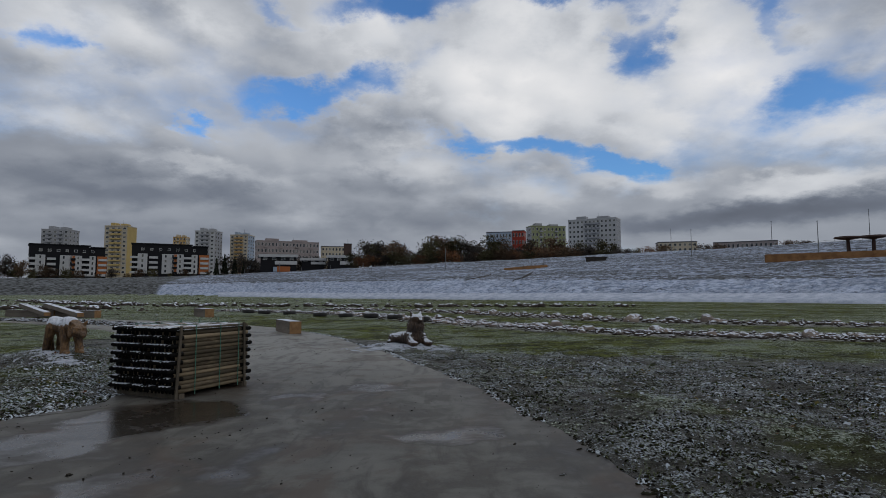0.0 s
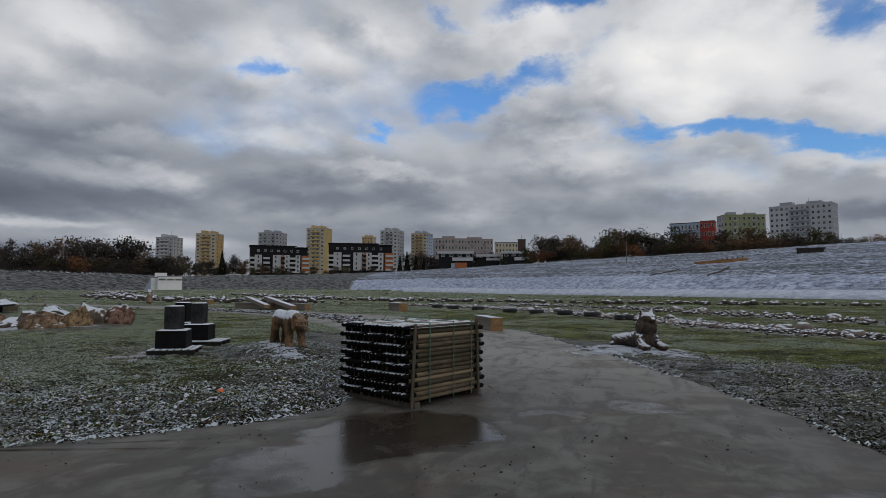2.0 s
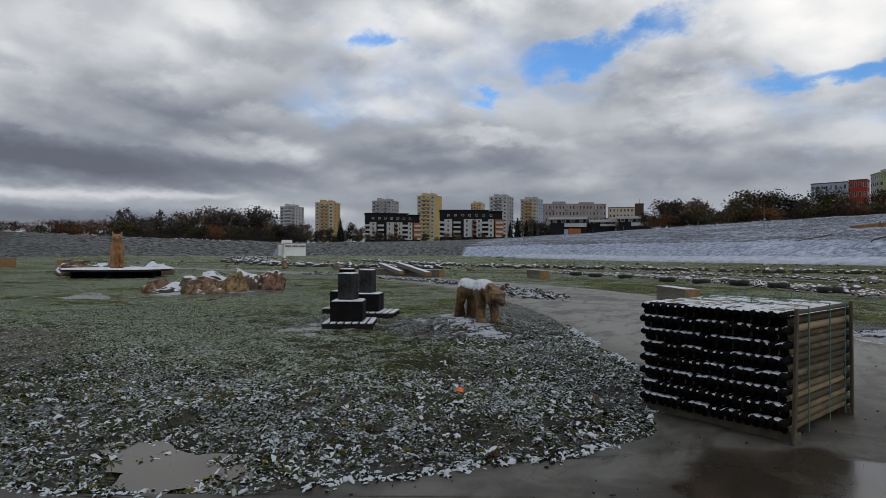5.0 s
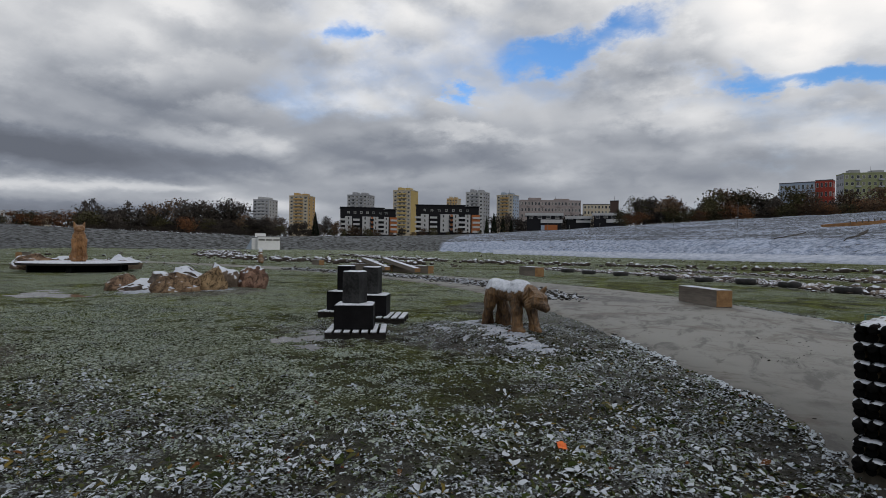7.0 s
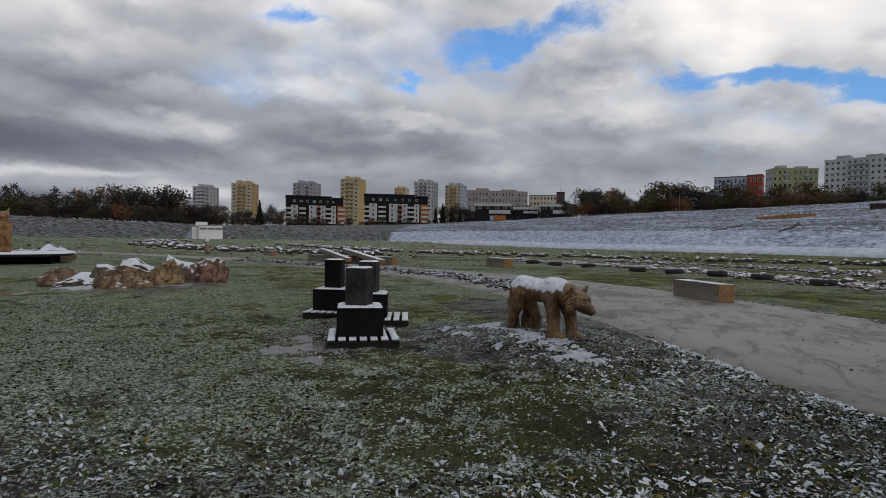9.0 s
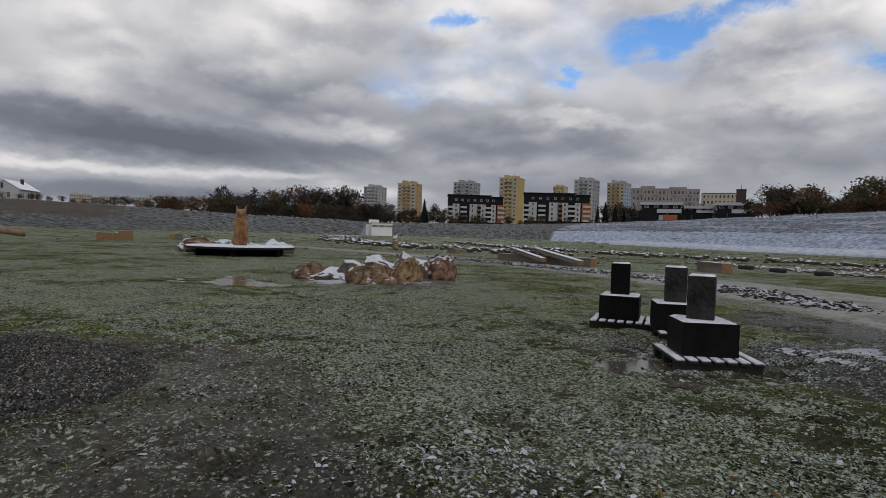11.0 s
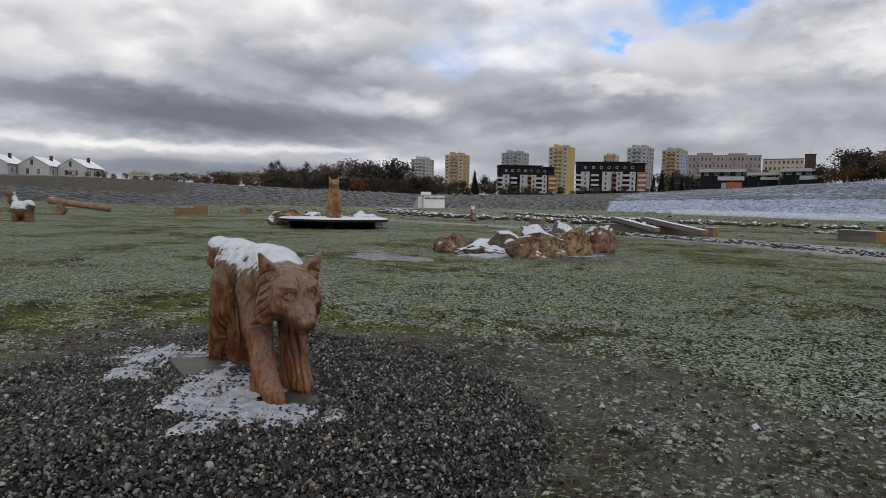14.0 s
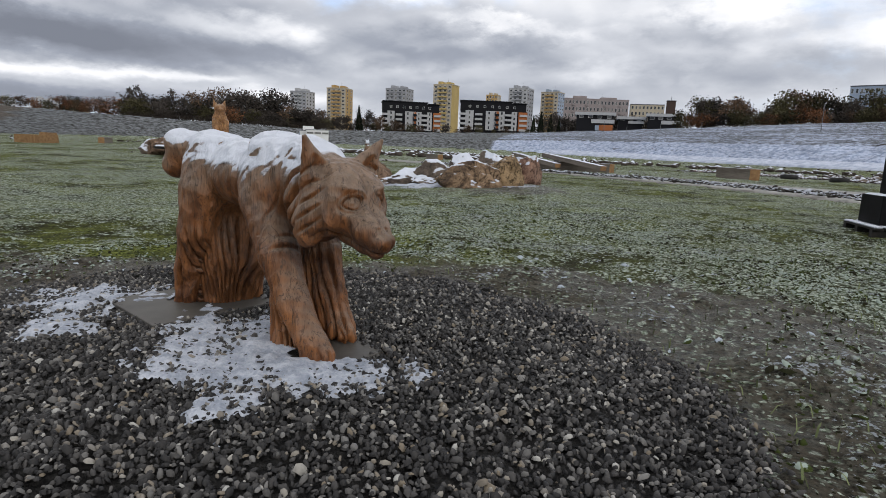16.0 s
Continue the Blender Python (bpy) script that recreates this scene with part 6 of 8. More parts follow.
tower_block("apartment_slab", -22.3, 440, 10, 26, 12, rise(440, 4.62), 4, 8, 3, (CREAM_WALL, PINK_WALL), "low cream block of flats behind the snowy hill", hut=False)
tower_block("apartment_slab", -28.0, 520, 0, 46, 12, rise(520, 4.45), 3, 14, 3, (PINK_WALL, CREAM_WALL), "long low block of flats behind the snowy hill", hut=False)


def modern_apartment(az, far, turn, wide, top, base, label):
    """White apartment house with a dark set-back top storey and dark and orange balcony bays."""
    x, y = at_view(az, far)
    z = ground_z(x, y) - 0.4
    high = top - z
    thing = base_of("apartment_house", pose(x, y, z, 0, 0, az + turn), label, "building", "modern apartment houses")
    h, d = wide / 2, 7.0
    low = base - z
    body = high - low
    cap = low + body * 0.66
    part("wall", boxes((-h + 0.4, -d, 0, h - 0.4, d, cap)), DARK_WALL, thing, "dark cladding")
    part("roof", boxes((-h - 0.2, -d - 0.3, high - 0.4, h * 0.55, d, high), (h * 0.55 + 0.01, -d - 0.2, high - 1.0, h - 0.5, d, high - 0.65)), DARK_WALL, thing)
    part("top_storey", boxes((-h + 0.2, -d + 0.2, cap + 0.001, h * 0.5, d, high - 0.401), (h * 0.5 + 0.01, -d + 0.6, cap + 0.001, h - 1.0, d, high - 1.001)), DARK_WALL, thing, "dark set-back top storey")
    storey = (cap - low) / 4
    win = window_like(wide * 0.030, storey * 0.62)
    for x0, x1 in ((-0.42, -0.30), (-0.12, 0.16), (0.26, 0.34), (-0.02, 0.0)):
        if x1 - x0 < 0.05:
            continue
        part("white_panel", boxes((x0 * wide, -d - 0.5, low, x1 * wide, -d - 0.01, cap - 0.1)), WHITE_WALL, thing, "white rendered panel")
        for j in range(4):
            n = max(1, int((x1 - x0) * 14))
            for i in range(n):
                px = (x0 + (x1 - x0) * (i + 0.5) / n) * wide
                piece("window", win, thing, pose(px, -d - 0.52, low + storey * (j + 0.22)))
    for x0, x1, mat in ((0.02, 0.07, ORANGE_WALL), (0.36, 0.49, ORANGE_WALL)):
        part("orange_panel", boxes((x0 * wide, -d - 0.53, low, x1 * wide, -d - 0.505, cap - 0.2)), mat, thing, "orange-brown panel")
    bal = balcony_mesh(wide * 0.11, WHITE_WALL)
    bal2 = balcony_mesh(wide * 0.06, DARK_WALL)
    for j in range(4):
        for px in (-0.455, -0.225, 0.21, 0.43):
            piece("balcony", bal, thing, pose(px * wide, -d - 0.003, low + storey * j + 0.1))
        piece("balcony", bal2, thing, pose(0.045 * wide, -d - 0.54, low + storey * j + 0.1))
    top_win = window_like(1.3, 1.2)
    for i in range(7):
        piece("window", top_win, thing, pose((-0.36 + 0.11 * i) * wide, -d + 0.18 if i < 6 else -d + 0.58, cap + (high - cap) * 0.3))
    return thing


modern_apartment(33.75, 330, 4, 31.5, rise(330, 4.05), rise(330, 1.45), "white apartment house with dark top storey and balconies")
modern_apartment(25.9, 330, 2, 36.5, rise(330, 4.42), rise(330, 1.75), "white apartment house with dark top storey and orange balconies")


def low_pavilion(az, far, wide, el0, el1, label):
    x, y = at_view(az, far)
    z = ground_z(x, y) - 0.3
    top, low = rise(far, el1) - z, rise(far, el0) - z
    thing = base_of("pavilion", pose(x, y, z, 0, 0, az), label, "building", "low white pavilions")
    part("wall", boxes((-wide / 2, -5, 0, wide / 2, 5, top * 0.96)), DARK_WALL, thing, "dark glazed wall")
    part("roof", boxes((-wide / 2 - 1, -6, top - 1.5, wide / 2 + 1, 6, top)), WHITE_WALL, thing, "white flat roof")
    part("white_band", boxes((-wide * 0.1, -5.6, low, wide / 2 + 0.5, -5.01, low + (top - low) * 0.35)), WHITE_WALL, thing)
    win = window_like(2.2, 1.4)
    for k in range(max(3, int(wide / 4))):
        piece("window", win, thing, pose(-wide / 2 + (k + 0.5) * wide / max(3, int(wide / 4)), -5.03, low + (top - low) * 0.45))
    return thing


low_pavilion(16.4, 330, 19, 2.75, 3.72, "low white flat-roofed building beyond the slope")
low_pavilion(13.1, 345, 13, 2.8, 3.42, "low white flat-roofed building beyond the slope")
low_pavilion(10.2, 340, 17, 2.8, 3.72, "low white flat-roofed building beyond the slope")


def brick_chimney():
    x, y = at_view(9.75, 345)
    z = ground_z(x, y)
    thing = base_of("brick_tower", pose(x, y, z, 0, 0, 10), "square dark brick tower beside low white buildings", "tower")
    top = rise(345, 4.85) - z
    part("shaft", boxes((-2.3, -2.3, 0, 2.3, 2.3, top)), BRICK_WALL, thing)
    part("cap", boxes((-2.45, -2.45, top + 0.01, 2.45, 2.45, top + 0.4)), DARK_WALL, thing)
    bm = bmesh.new()
    rod(bm, (0, 0, top + 0.4), (0, 0, top + 3.2), 0.12, 0.08, 6)
    part("aerial", bm, METAL, thing)


brick_chimney()


def gable_house(az, far, turn, label):
    x, y = at_view(az, far)
    z = ground_z(x, y) - 0.4
    thing = base_of("gable_house", pose(x, y, z, 0, 0, az + turn) @ Matrix.Diagonal((1.25, 1.25, 1.25, 1)), label, "house", "white houses on the bank")
    w, d, eaves, ridge = 4.3, 6.5, 3.7, 6.4
    bm = bmesh.new()
    pts = [(-w, -d, 0), (w, -d, 0), (w, -d, eaves), (0, -d, ridge), (-w, -d, eaves)]
    a = [bm.verts.new(p) for p in pts]
    b = [bm.verts.new((p[0], d, p[2])) for p in pts]
    bm.faces.new(a)
    bm.faces.new(b[::-1])
    for i in range(5):
        j = (i + 1) % 5
        bm.faces.new((a[j], a[i], b[i], b[j]))
    bmesh.ops.recalc_face_normals(bm, faces=bm.faces)
    part("wall", bm, WHITE_WALL, thing)
    for s in (-1, 1):
        bm = bmesh.new()
        slope = math.hypot(w, ridge - eaves)
        box(bm, 0, -d - 0.3, 0.03, slope + 0.4, d + 0.3, 0.22)
        turn_m = pose(0, 0, ridge, 0, math.degrees(math.atan2(ridge - eaves, w)), 0)
        if s < 0:
            turn_m = Matrix.Rotation(math.pi, 4, "Z") @ turn_m
        bmesh.ops.transform(bm, matrix=turn_m, verts=bm.verts)
        part("roof", bm, SNOW_ROOF, thing, "roof slope with thin snow")
    win = window_like(1.0, 1.9)
    for px, pz in ((-1.6, 0.9), (1.4, 0.9), (-0.4, 3.7)):
        piece("window", win, thing, pose(px, -d - 0.01, pz))
    for py in (-4, -1, 2, 4.5):
        piece("window", win, thing, pose(-w - 0.01, py, 0.9, 0, 0, -90))
        piece("window", win, thing, pose(w + 0.01, py, 0.9, 0, 0, 90))
    part("chimney", boxes((1.2, 1.0, 5.2, 1.9, 1.7, 7.2)), BRICK_WALL, thing)
    return thing


for az, far in ((72.9, 292), (75.4, 290), (78.0, 288), (80.6, 288)):
    gable_house(az, far, -24, "white gabled house with snow on its roof on the bank")

for az, far, wide, el, mat in ((61.3, 950, 26, 2.42, CREAM_WALL), (63.3, 930, 30, 2.55, WHITE_WALL), (66.3, 900, 30, 2.45, WHITE_WALL), (68.6, 940, 24, 2.5, CREAM_WALL)):
    tower_block("apartment_slab", az, far, 20, wide, 12, rise(far, el), 5, 7, 3, (mat, WHITE_WALL), "pale sunlit block of flats on the horizon", below=10, hut=True, group="distant flats")


# ---------------------------------------------------------------- outlet kiosk, container, lamps, fence, pergola
def outlet_house():
    x, y = -143.5, 152.5
    z = ground_z(x, y) - 0.3
    thing = base_of("pump_house", pose(x, y, z, 0, 0, 43), "small white concrete pump house at the foot of the bank", "building")
    part("wall", boxes((-3.6, -2.5, 0, 3.6, 6, 4.6), bevel=0.03), KIOSK_WHITE, thing)
    part("upper_wall", boxes((-5.6, 0.5, 0, -3.61, 6, 4.2), (-4.6, 1.5, 4.61, -1.0, 6, 5.9)), KIOSK_WHITE, thing)
    part("coping", boxes((-3.8, -2.7, 4.602, 3.8, 1.4, 4.8)), CONCRETE, thing)
    me = window_like(2.2, 0.7)
    for k in range(3):
        piece("window", me, thing, pose(-2.3 + 2.4 * k, -2.52, 3.3))
    bm = bmesh.new()
    for k in range(9):
        box(bm, -7.6 + 0.22 * k, 0.0, 0, -7.38 + 0.22 * k, 1.6, 0.45 * (k + 1) - 0.01 * k)
    part("stair", bm, BLUE_WALL, thing, "blue-grey outdoor stair")


outlet_house()


def shipping_container():
    x, y = at_view(15.95, 262)
    z = ground_z(x, y)
    thing = base_of("site_container", pose(x, y, z + 0.1, 0, 0, 14), "orange-red site container on the snowy slope", "container")
    part("body", boxes((-2.6, -1.2, 0, 3.0, 1.2, 2.3), bevel=0.03), ORANGE_WALL, thing)
    for k in range(9):
        part("rib", boxes((-2.4 + 0.6 * k, -1.28, 0.1, -2.2 + 0.6 * k, -1.201, 2.2)), ORANGE_WALL, thing)
    part("door_end", boxes((-4.2, -1.2, 0, -2.605, 1.2, 2.1), bevel=0.03), BLUE_WALL, thing, "blue-grey cabin end")


shipping_container()


def lamp_post(az, far, el_top):
    x, y = at_view(az, far)
    z = ground_z(x, y)
    high = rise(far, el_top) - z
    thing = base_of("lamp_post", pose(x, y, z, 0, 0, az), "slim grey lamp post on the snowy hill", "lamp post", "lamp posts")
    bm = bmesh.new()
    rod(bm, (0, 0, -0.3), (0, 0, high), 0.11, 0.06, 8)
    part("pole", bm, METAL, thing)
    part("lamp_head", boxes((-0.15, -0.5, high + 0.002, 0.15, 0.3, high + 0.10), bevel=0.02), METAL, thing)


for az, far, el in ((-21.9, 215, 5.95), (-23.65, 175, 5.8), (-30.15, 205, 6.2), (-33.55, 150, 6.0), (-37.05, 200, 6.7), (-0.1, 190, 4.5), (16.3, 240, 2.9), (5.0, 215, 3.1),
                    (8.2, 225, 2.95), (11.4, 238, 2.75), (14.2, 246, 2.55), (19.5, 255, 2.3)):
    lamp_post(az, far, el)


def pergola():
    x, y = at_view(-35.0, 140)
    z = ground_z(x, y)
    terrace = base_of("timber_terrace", pose(x, y, z, 0, 0, -36), "long orange timber terrace wall on the snowy hill", "terrace")
    part("front_wall", boxes((-13, -3, -2.0, 12, -2.6, 1.0), bevel=0.02), TERRACE_WOOD, terrace)
    part("deck", boxes((-13, -2.59, 0.4, 12, 3, 0.9)), TERRACE_WOOD, terrace)
    for k in range(3):
        part("board", boxes((-13.02, -3.06, -1.4 + 0.8 * k, 12.02, -3.001, -0.75 + 0.8 * k)), TERRACE_WOOD, terrace)
    for cx in (1.5, 5.6):
        roof = base_of("umbrella_roof", pose(x, y, z, 0, 0, -36) @ pose(cx, 0, 0.9), "dark timber mushroom-shaped shelter on the terrace", "shelter", "mushroom shelters")
        bm = bmesh.new()
        rod(bm, (0, 0, 0), (0, 0, 2.9), 0.35, 0.3, 10)
        part("pillar", bm, BRICK_WALL, roof)
        bm = bmesh.new()
        rod(bm, (0, 0, 2.55), (0, 0, 2.95), 0.4, 2.4, 18)
        rod(bm, (0, 0, 2.951), (0, 0, 3.25), 2.45, 2.3, 18)
        part("canopy", bm, BRICK_WALL, roof)
    table = base_of("picnic_table", pose(x, y, z, 0, 0, -36) @ pose(3.6, -1.0, 0.9), "grey picnic table under the shelters", "table")
    part("top", boxes((-1.0, -0.4, 0.7, 1.0, 0.4, 0.78)), METAL, table)
    for s in (-0.8, 0.7):
        part("leg", boxes((s, -0.3, 0, s + 0.1, 0.3, 0.7)), METAL, table)


pergola()


def rail_fence():
    """Thin posts with a rail along the crest of the hill."""
    thing = base_of("crest_fence", pose(0, 0, 0), "thin grey wire fence along the crest of the hill", "fence")
    last = None
    for k in range(26):
        az = -26 - 0.62 * k
        x, y = at_view(az, 232)
        z = ground_z(x, y)
        bm = bmesh.new()
        rod(bm, (x, y, z - 0.2), (x, y, z + 1.9), 0.05, 0.05, 5)
        part("post", bm, METAL, thing)
        if last:
            bm = bmesh.new()
            rod(bm, last, (x, y, z + 1.8), 0.025, 0.025, 4)
            part("rail", bm, METAL, thing)
        last = (x, y, z + 1.8)


rail_fence()


# ---------------------------------------------------------------- trees
BARK = rough_material("dark_bark", (0.025, 0.02, 0.016), (0.07, 0.055, 0.045), 2.0, 14.0, 0.9, 0.4, 0.03, stretch=(1, 1, 0.2))


def leaf_material(name, dark, light):
    m, tree, shader = blank(name)
    g = tree.nodes.new("ShaderNodeNewGeometry").outputs["Random Per Island"]
    place = place_of(tree)
    tone = n_math(tree, "ADD", n_math(tree, "MULTIPLY", g, 0.6), n_math(tree, "MULTIPLY", n_noise(tree, place, 0.5), 0.4))
    each = tree.nodes.new("ShaderNodeObjectInfo").outputs["Random"]
    tone = n_math(tree, "ADD", tone, n_math(tree, "MULTIPLY_ADD", each, 0.4, -0.2))
    put(tree, shader.inputs["Base Color"], n_mix(tree, n_range(tree, tone, 0.2, 0.85), dark, light))
    shader.inputs["Roughness"].default_value = 0.8
    shader.inputs["Specular IOR Level"].default_value = 0.1
    return m


LEAF_DARK = leaf_material("dark_autumn_twigs", (0.022, 0.020, 0.019), (0.080, 0.068, 0.058))
LEAF_RUST = leaf_material("rust_leaves", (0.052, 0.026, 0.014), (0.185, 0.085, 0.040))
LEAF_GREEN = leaf_material("dull_green_leaves", (0.024, 0.023, 0.012), (0.086, 0.078, 0.038))
LEAF_BROWN = leaf_material("brown_leaves", (0.042, 0.029, 0.020), (0.135, 0.088, 0.055))
LEAF_PINE = leaf_material("dark_needles", (0.006, 0.010, 0.006), (0.020, 0.030, 0.016))


def tree_parts(seed, high, wide, leaves, leaf, fill=1.0, bare=False, cone=False):
    """Trunk with limbs, and a crown of many small leaf clumps round the limbs' ends."""
    rng = random.Random(seed)
    wood = bmesh.new()
    rod(wood, (0, 0, -0.4), (0, 0, high * 0.35), high * 0.022, high * 0.016, 7, False)
    rod(wood, (0, 0, high * 0.35), (rng.uniform(-0.3, 0.3), rng.uniform(-0.3, 0.3), high * (0.96 if cone else 0.8)), high * 0.016, 0.04, 6, False)
    tips = []
    for k in range(24 if bare else 26):
        a = rng.uniform(0, 2 * math.pi)
        up = (k + rng.random()) / (24 if bare else 26)
        z0 = high * (0.06 + 0.66 * up)
        out = wide * 0.5 * rng.uniform(0.55, 1.0) * math.sin(math.pi * (0.16 + 0.74 * up)) ** 0.6
        top = z0 + high * rng.uniform(0.06, 0.26)
        p, q = Vector((0, 0, z0)), Vector((out * math.cos(a), out * math.sin(a), min(top, high * 0.98)))
        rod(wood, p, q, high * 0.008, 0.03, 4, False)
        tips.append(q)
        tips.append(p.lerp(q, 0.6))
        for _ in range(5 if bare else 2):
            q2 = p.lerp(q, rng.uniform(0.4, 0.9))
            q3 = q2 + Vector((rng.uniform(-1, 1), rng.uniform(-1, 1), rng.uniform(0.3, 1.3))) * high * 0.07
            rod(wood, q2, q3, 0.05, 0.015, 3, False)
            tips.append(q3)
    tips.append(Vector((0, 0, high * 0.85)))
    verts, faces = [], []
    for k in range(leaves):
        if cone:
            u = rng.random() ** 0.7
            rad = wide * 0.5 * u * rng.uniform(0.5, 1)
            a = rng.uniform(0, 6.283)
            c = Vector((rad * math.cos(a), rad * math.sin(a), high * (1 - u * 0.95)))
        else:
            c = rng.choice(tips) + Vector((rng.gauss(0, 1), rng.gauss(0, 1), rng.gauss(0, 0.8))) * wide * 0.082 * fill
            c.z = min(max(c.z, high * 0.04), high)
        s = high * rng.uniform(0.012, 0.034)
        d1 = Vector((rng.uniform(-1, 1), rng.uniform(-1, 1), rng.uniform(-1, 1))).normalized()
        d2 = d1.orthogonal().normalized()
        d3 = d1.cross(d2)
        n = len(verts)
        for d in (d1 + d2 * 0.3, d2 - d1 * 0.4, -d1 + d3 * 0.5, -d2 + d3 * -0.5):
            verts.append(c + d * s * rng.uniform(0.6, 1.3))
        faces += [(n, n + 1, n + 2), (n, n + 2, n + 3), (n, n + 1, n + 3)]
    me = mesh_of("crown", [v[:] for v in verts], faces, [leaf], False)
    bark = bpy.data.meshes.new("trunk")
    wood.to_mesh(bark)
    wood.free()
    bark.materials.append(BARK)
    return bark, me


TREES = {}


def tree_kind(key, *args, **more):
    TREES[key] = [tree_parts(args[0] + 11 * k, *args[1:], **more) for k in range(3)]


tree_kind("dark", 100, 13, 10, 1300, LEAF_DARK, fill=1.15)
tree_kind("green", 200, 12, 10, 1050, LEAF_GREEN, fill=1.15)
tree_kind("brown", 300, 11, 9.5, 1050, LEAF_BROWN, fill=1.15)
tree_kind("rust", 400, 8, 8.5, 900, LEAF_RUST, fill=1.2)
tree_kind("bare", 500, 13, 9, 500, LEAF_DARK, fill=0.8, bare=True)
tree_kind("shrub", 700, 5, 7, 420, LEAF_DARK, fill=1.1)
tree_kind("pine", 600, 14, 5, 700, LEAF_PINE, cone=True)
TREE_WORDS = {"dark": "dark leafless tree in a dense belt of trees", "green": "dull green tree in a belt of trees", "brown": "brown autumn tree in a belt of trees",
              "rust": "rust-red autumn shrub tree at the edge of the trees", "bare": "bare winter tree with thin branches", "shrub": "low dark undergrowth shrub below the trees", "pine": "dark narrow conifer among bare trees"}
FULL = {"dark": 13, "green": 12, "brown": 11, "rust": 8, "bare": 13, "pine": 14, "shrub": 5}


def plant(kind, az, far, el_top, rng, squat=1.0):
    x, y = at_view(az, far)
    z = ground_z(x, y)
    high = max(2.0, rise(far, el_top) - z)
    s = high / FULL[kind]
    bark, crown = TREES[kind][rng.randrange(3)]
    thing = base_of("tree", pose(x, y, z, 0, 0, rng.uniform(0, 360)) @ Matrix.Diagonal((s * squat, s * squat, s, 1)), TREE_WORDS[kind], "tree", "trees round the park")
    piece("trunk", bark, thing)
    piece("crown", crown, thing)


def belts():
    rng = random.Random(8)
    # belt on the left: tall dark trees above the grey bank
    for k in range(26):
        az = 58.3 - 0.62 * k + rng.uniform(-0.2, 0.2)
        el = np.interp(az, [42.5, 44.5, 46, 50, 54, 56.5, 58.5], [2.6, 3.6, 4.45, 4.3, 4.35, 4.15, 3.5]) + rng.uniform(-0.95, 0.2)
        plant(rng.choice(["dark", "bare", "dark", "dark", "brown"]), az, 262 + rng.uniform(-10, 12), el, rng, 0.95)
    for k in range(30):
        plant(rng.choice(["dark", "dark", "green"]), 58.5 - 0.56 * k, 246 + rng.uniform(-5, 5), 2.5 + rng.uniform(-0.5, 0.5), rng, 1.7)
    for k in range(34):
        plant("shrub", 58.8 - 0.5 * k + rng.uniform(-0.15, 0.15), 238 + rng.uniform(-3, 3), 1.75 + rng.uniform(-0.2, 0.25), rng, 1.5)
    plant("rust", 50.3, 236, 2.75, rng, 1.25)
    # low rust-brown shrubs further left
    for k in range(22):
        az = 73.5 - 0.75 * k + rng.uniform(-0.2, 0.2)
        el = np.interp(az, [57, 60, 64, 68, 74], [3.0, 2.85, 2.5, 2.3, 2.15]) + rng.uniform(-0.2, 0.2)
        plant(rng.choice(["rust", "brown", "rust", "green"]), az, 268 + rng.uniform(-12, 12), el, rng, 1.5)
    # trees before the towers and the apartments
    for k in range(20):
        az = 46 - 0.55 * k + rng.uniform(-0.2, 0.2)
        plant(rng.choice(["bare", "dark", "brown", "bare"]), az, 300 + rng.uniform(-10, 20), rng.uniform(2.0, 3.2), rng, 0.9)
    plant("pine", 38.9, 280, 3.55, rng)
    for az, el in ((22.0, 3.3), (21.3, 3.7), (20.4, 3.5), (19.6, 3.1)):
        plant("pine", az, 335, el, rng)
    for k in range(16):
        plant(rng.choice(["dark", "green", "brown"]), 37.5 - 1.15 * k + rng.uniform(-0.3, 0.3), 305 + rng.uniform(-8, 8), rng.uniform(1.75, 2.25), rng, 1.5)
    for k in range(12):
        plant(rng.choice(["dark", "bare"]), 21 - 1.05 * k, 375, rng.uniform(3.0, 3.8), rng, 1.3)
    # belt along the crest of the snowy hill
    for k in range(44):
        az = 9.2 - 0.62 * k + rng.uniform(-0.25, 0.25)
        el = np.interp(az, [-19, -16, -12, -8, -4, 0, 2.6, 4.8, 6.4, 8.6], [4.6, 5.0, 5.4, 5.6, 5.6, 5.95, 5.3, 5.1, 5.7, 4.9]) + rng.uniform(-1.1, 0.2)
        plant(rng.choice(["green", "brown", "dark", "brown", "green"]), az, 285 + rng.uniform(-12, 14), el, rng, 1.0)
    for k in range(34):
        az = 8.5 - 0.85 * k
        el = np.interp(az, [-20, -10, 0, 9], [4.35, 4.5, 4.3, 3.7]) + rng.uniform(-0.45, 0.15)
        plant(rng.choice(["green", "brown", "rust", "dark"]), az, 268 + rng.uniform(-5, 5), el, rng, 1.6)
    plant("bare", 7.9, 272, 5.2, rng)
    for az, el in ((-21.2, 4.55), (-24.6, 4.5), (-26, 4.45), (-31.5, 4.55), (-32.6, 4.5)):
        plant("brown", az, 300, el, rng, 1.6)


belts()


# ---------------------------------------------------------------- small features of the snowy hill
DARK_SOIL = rough_material("dark_soil", (0.02, 0.018, 0.016), (0.06, 0.052, 0.045), 2.0, 12.0, 0.9, 0.4, 0.03)


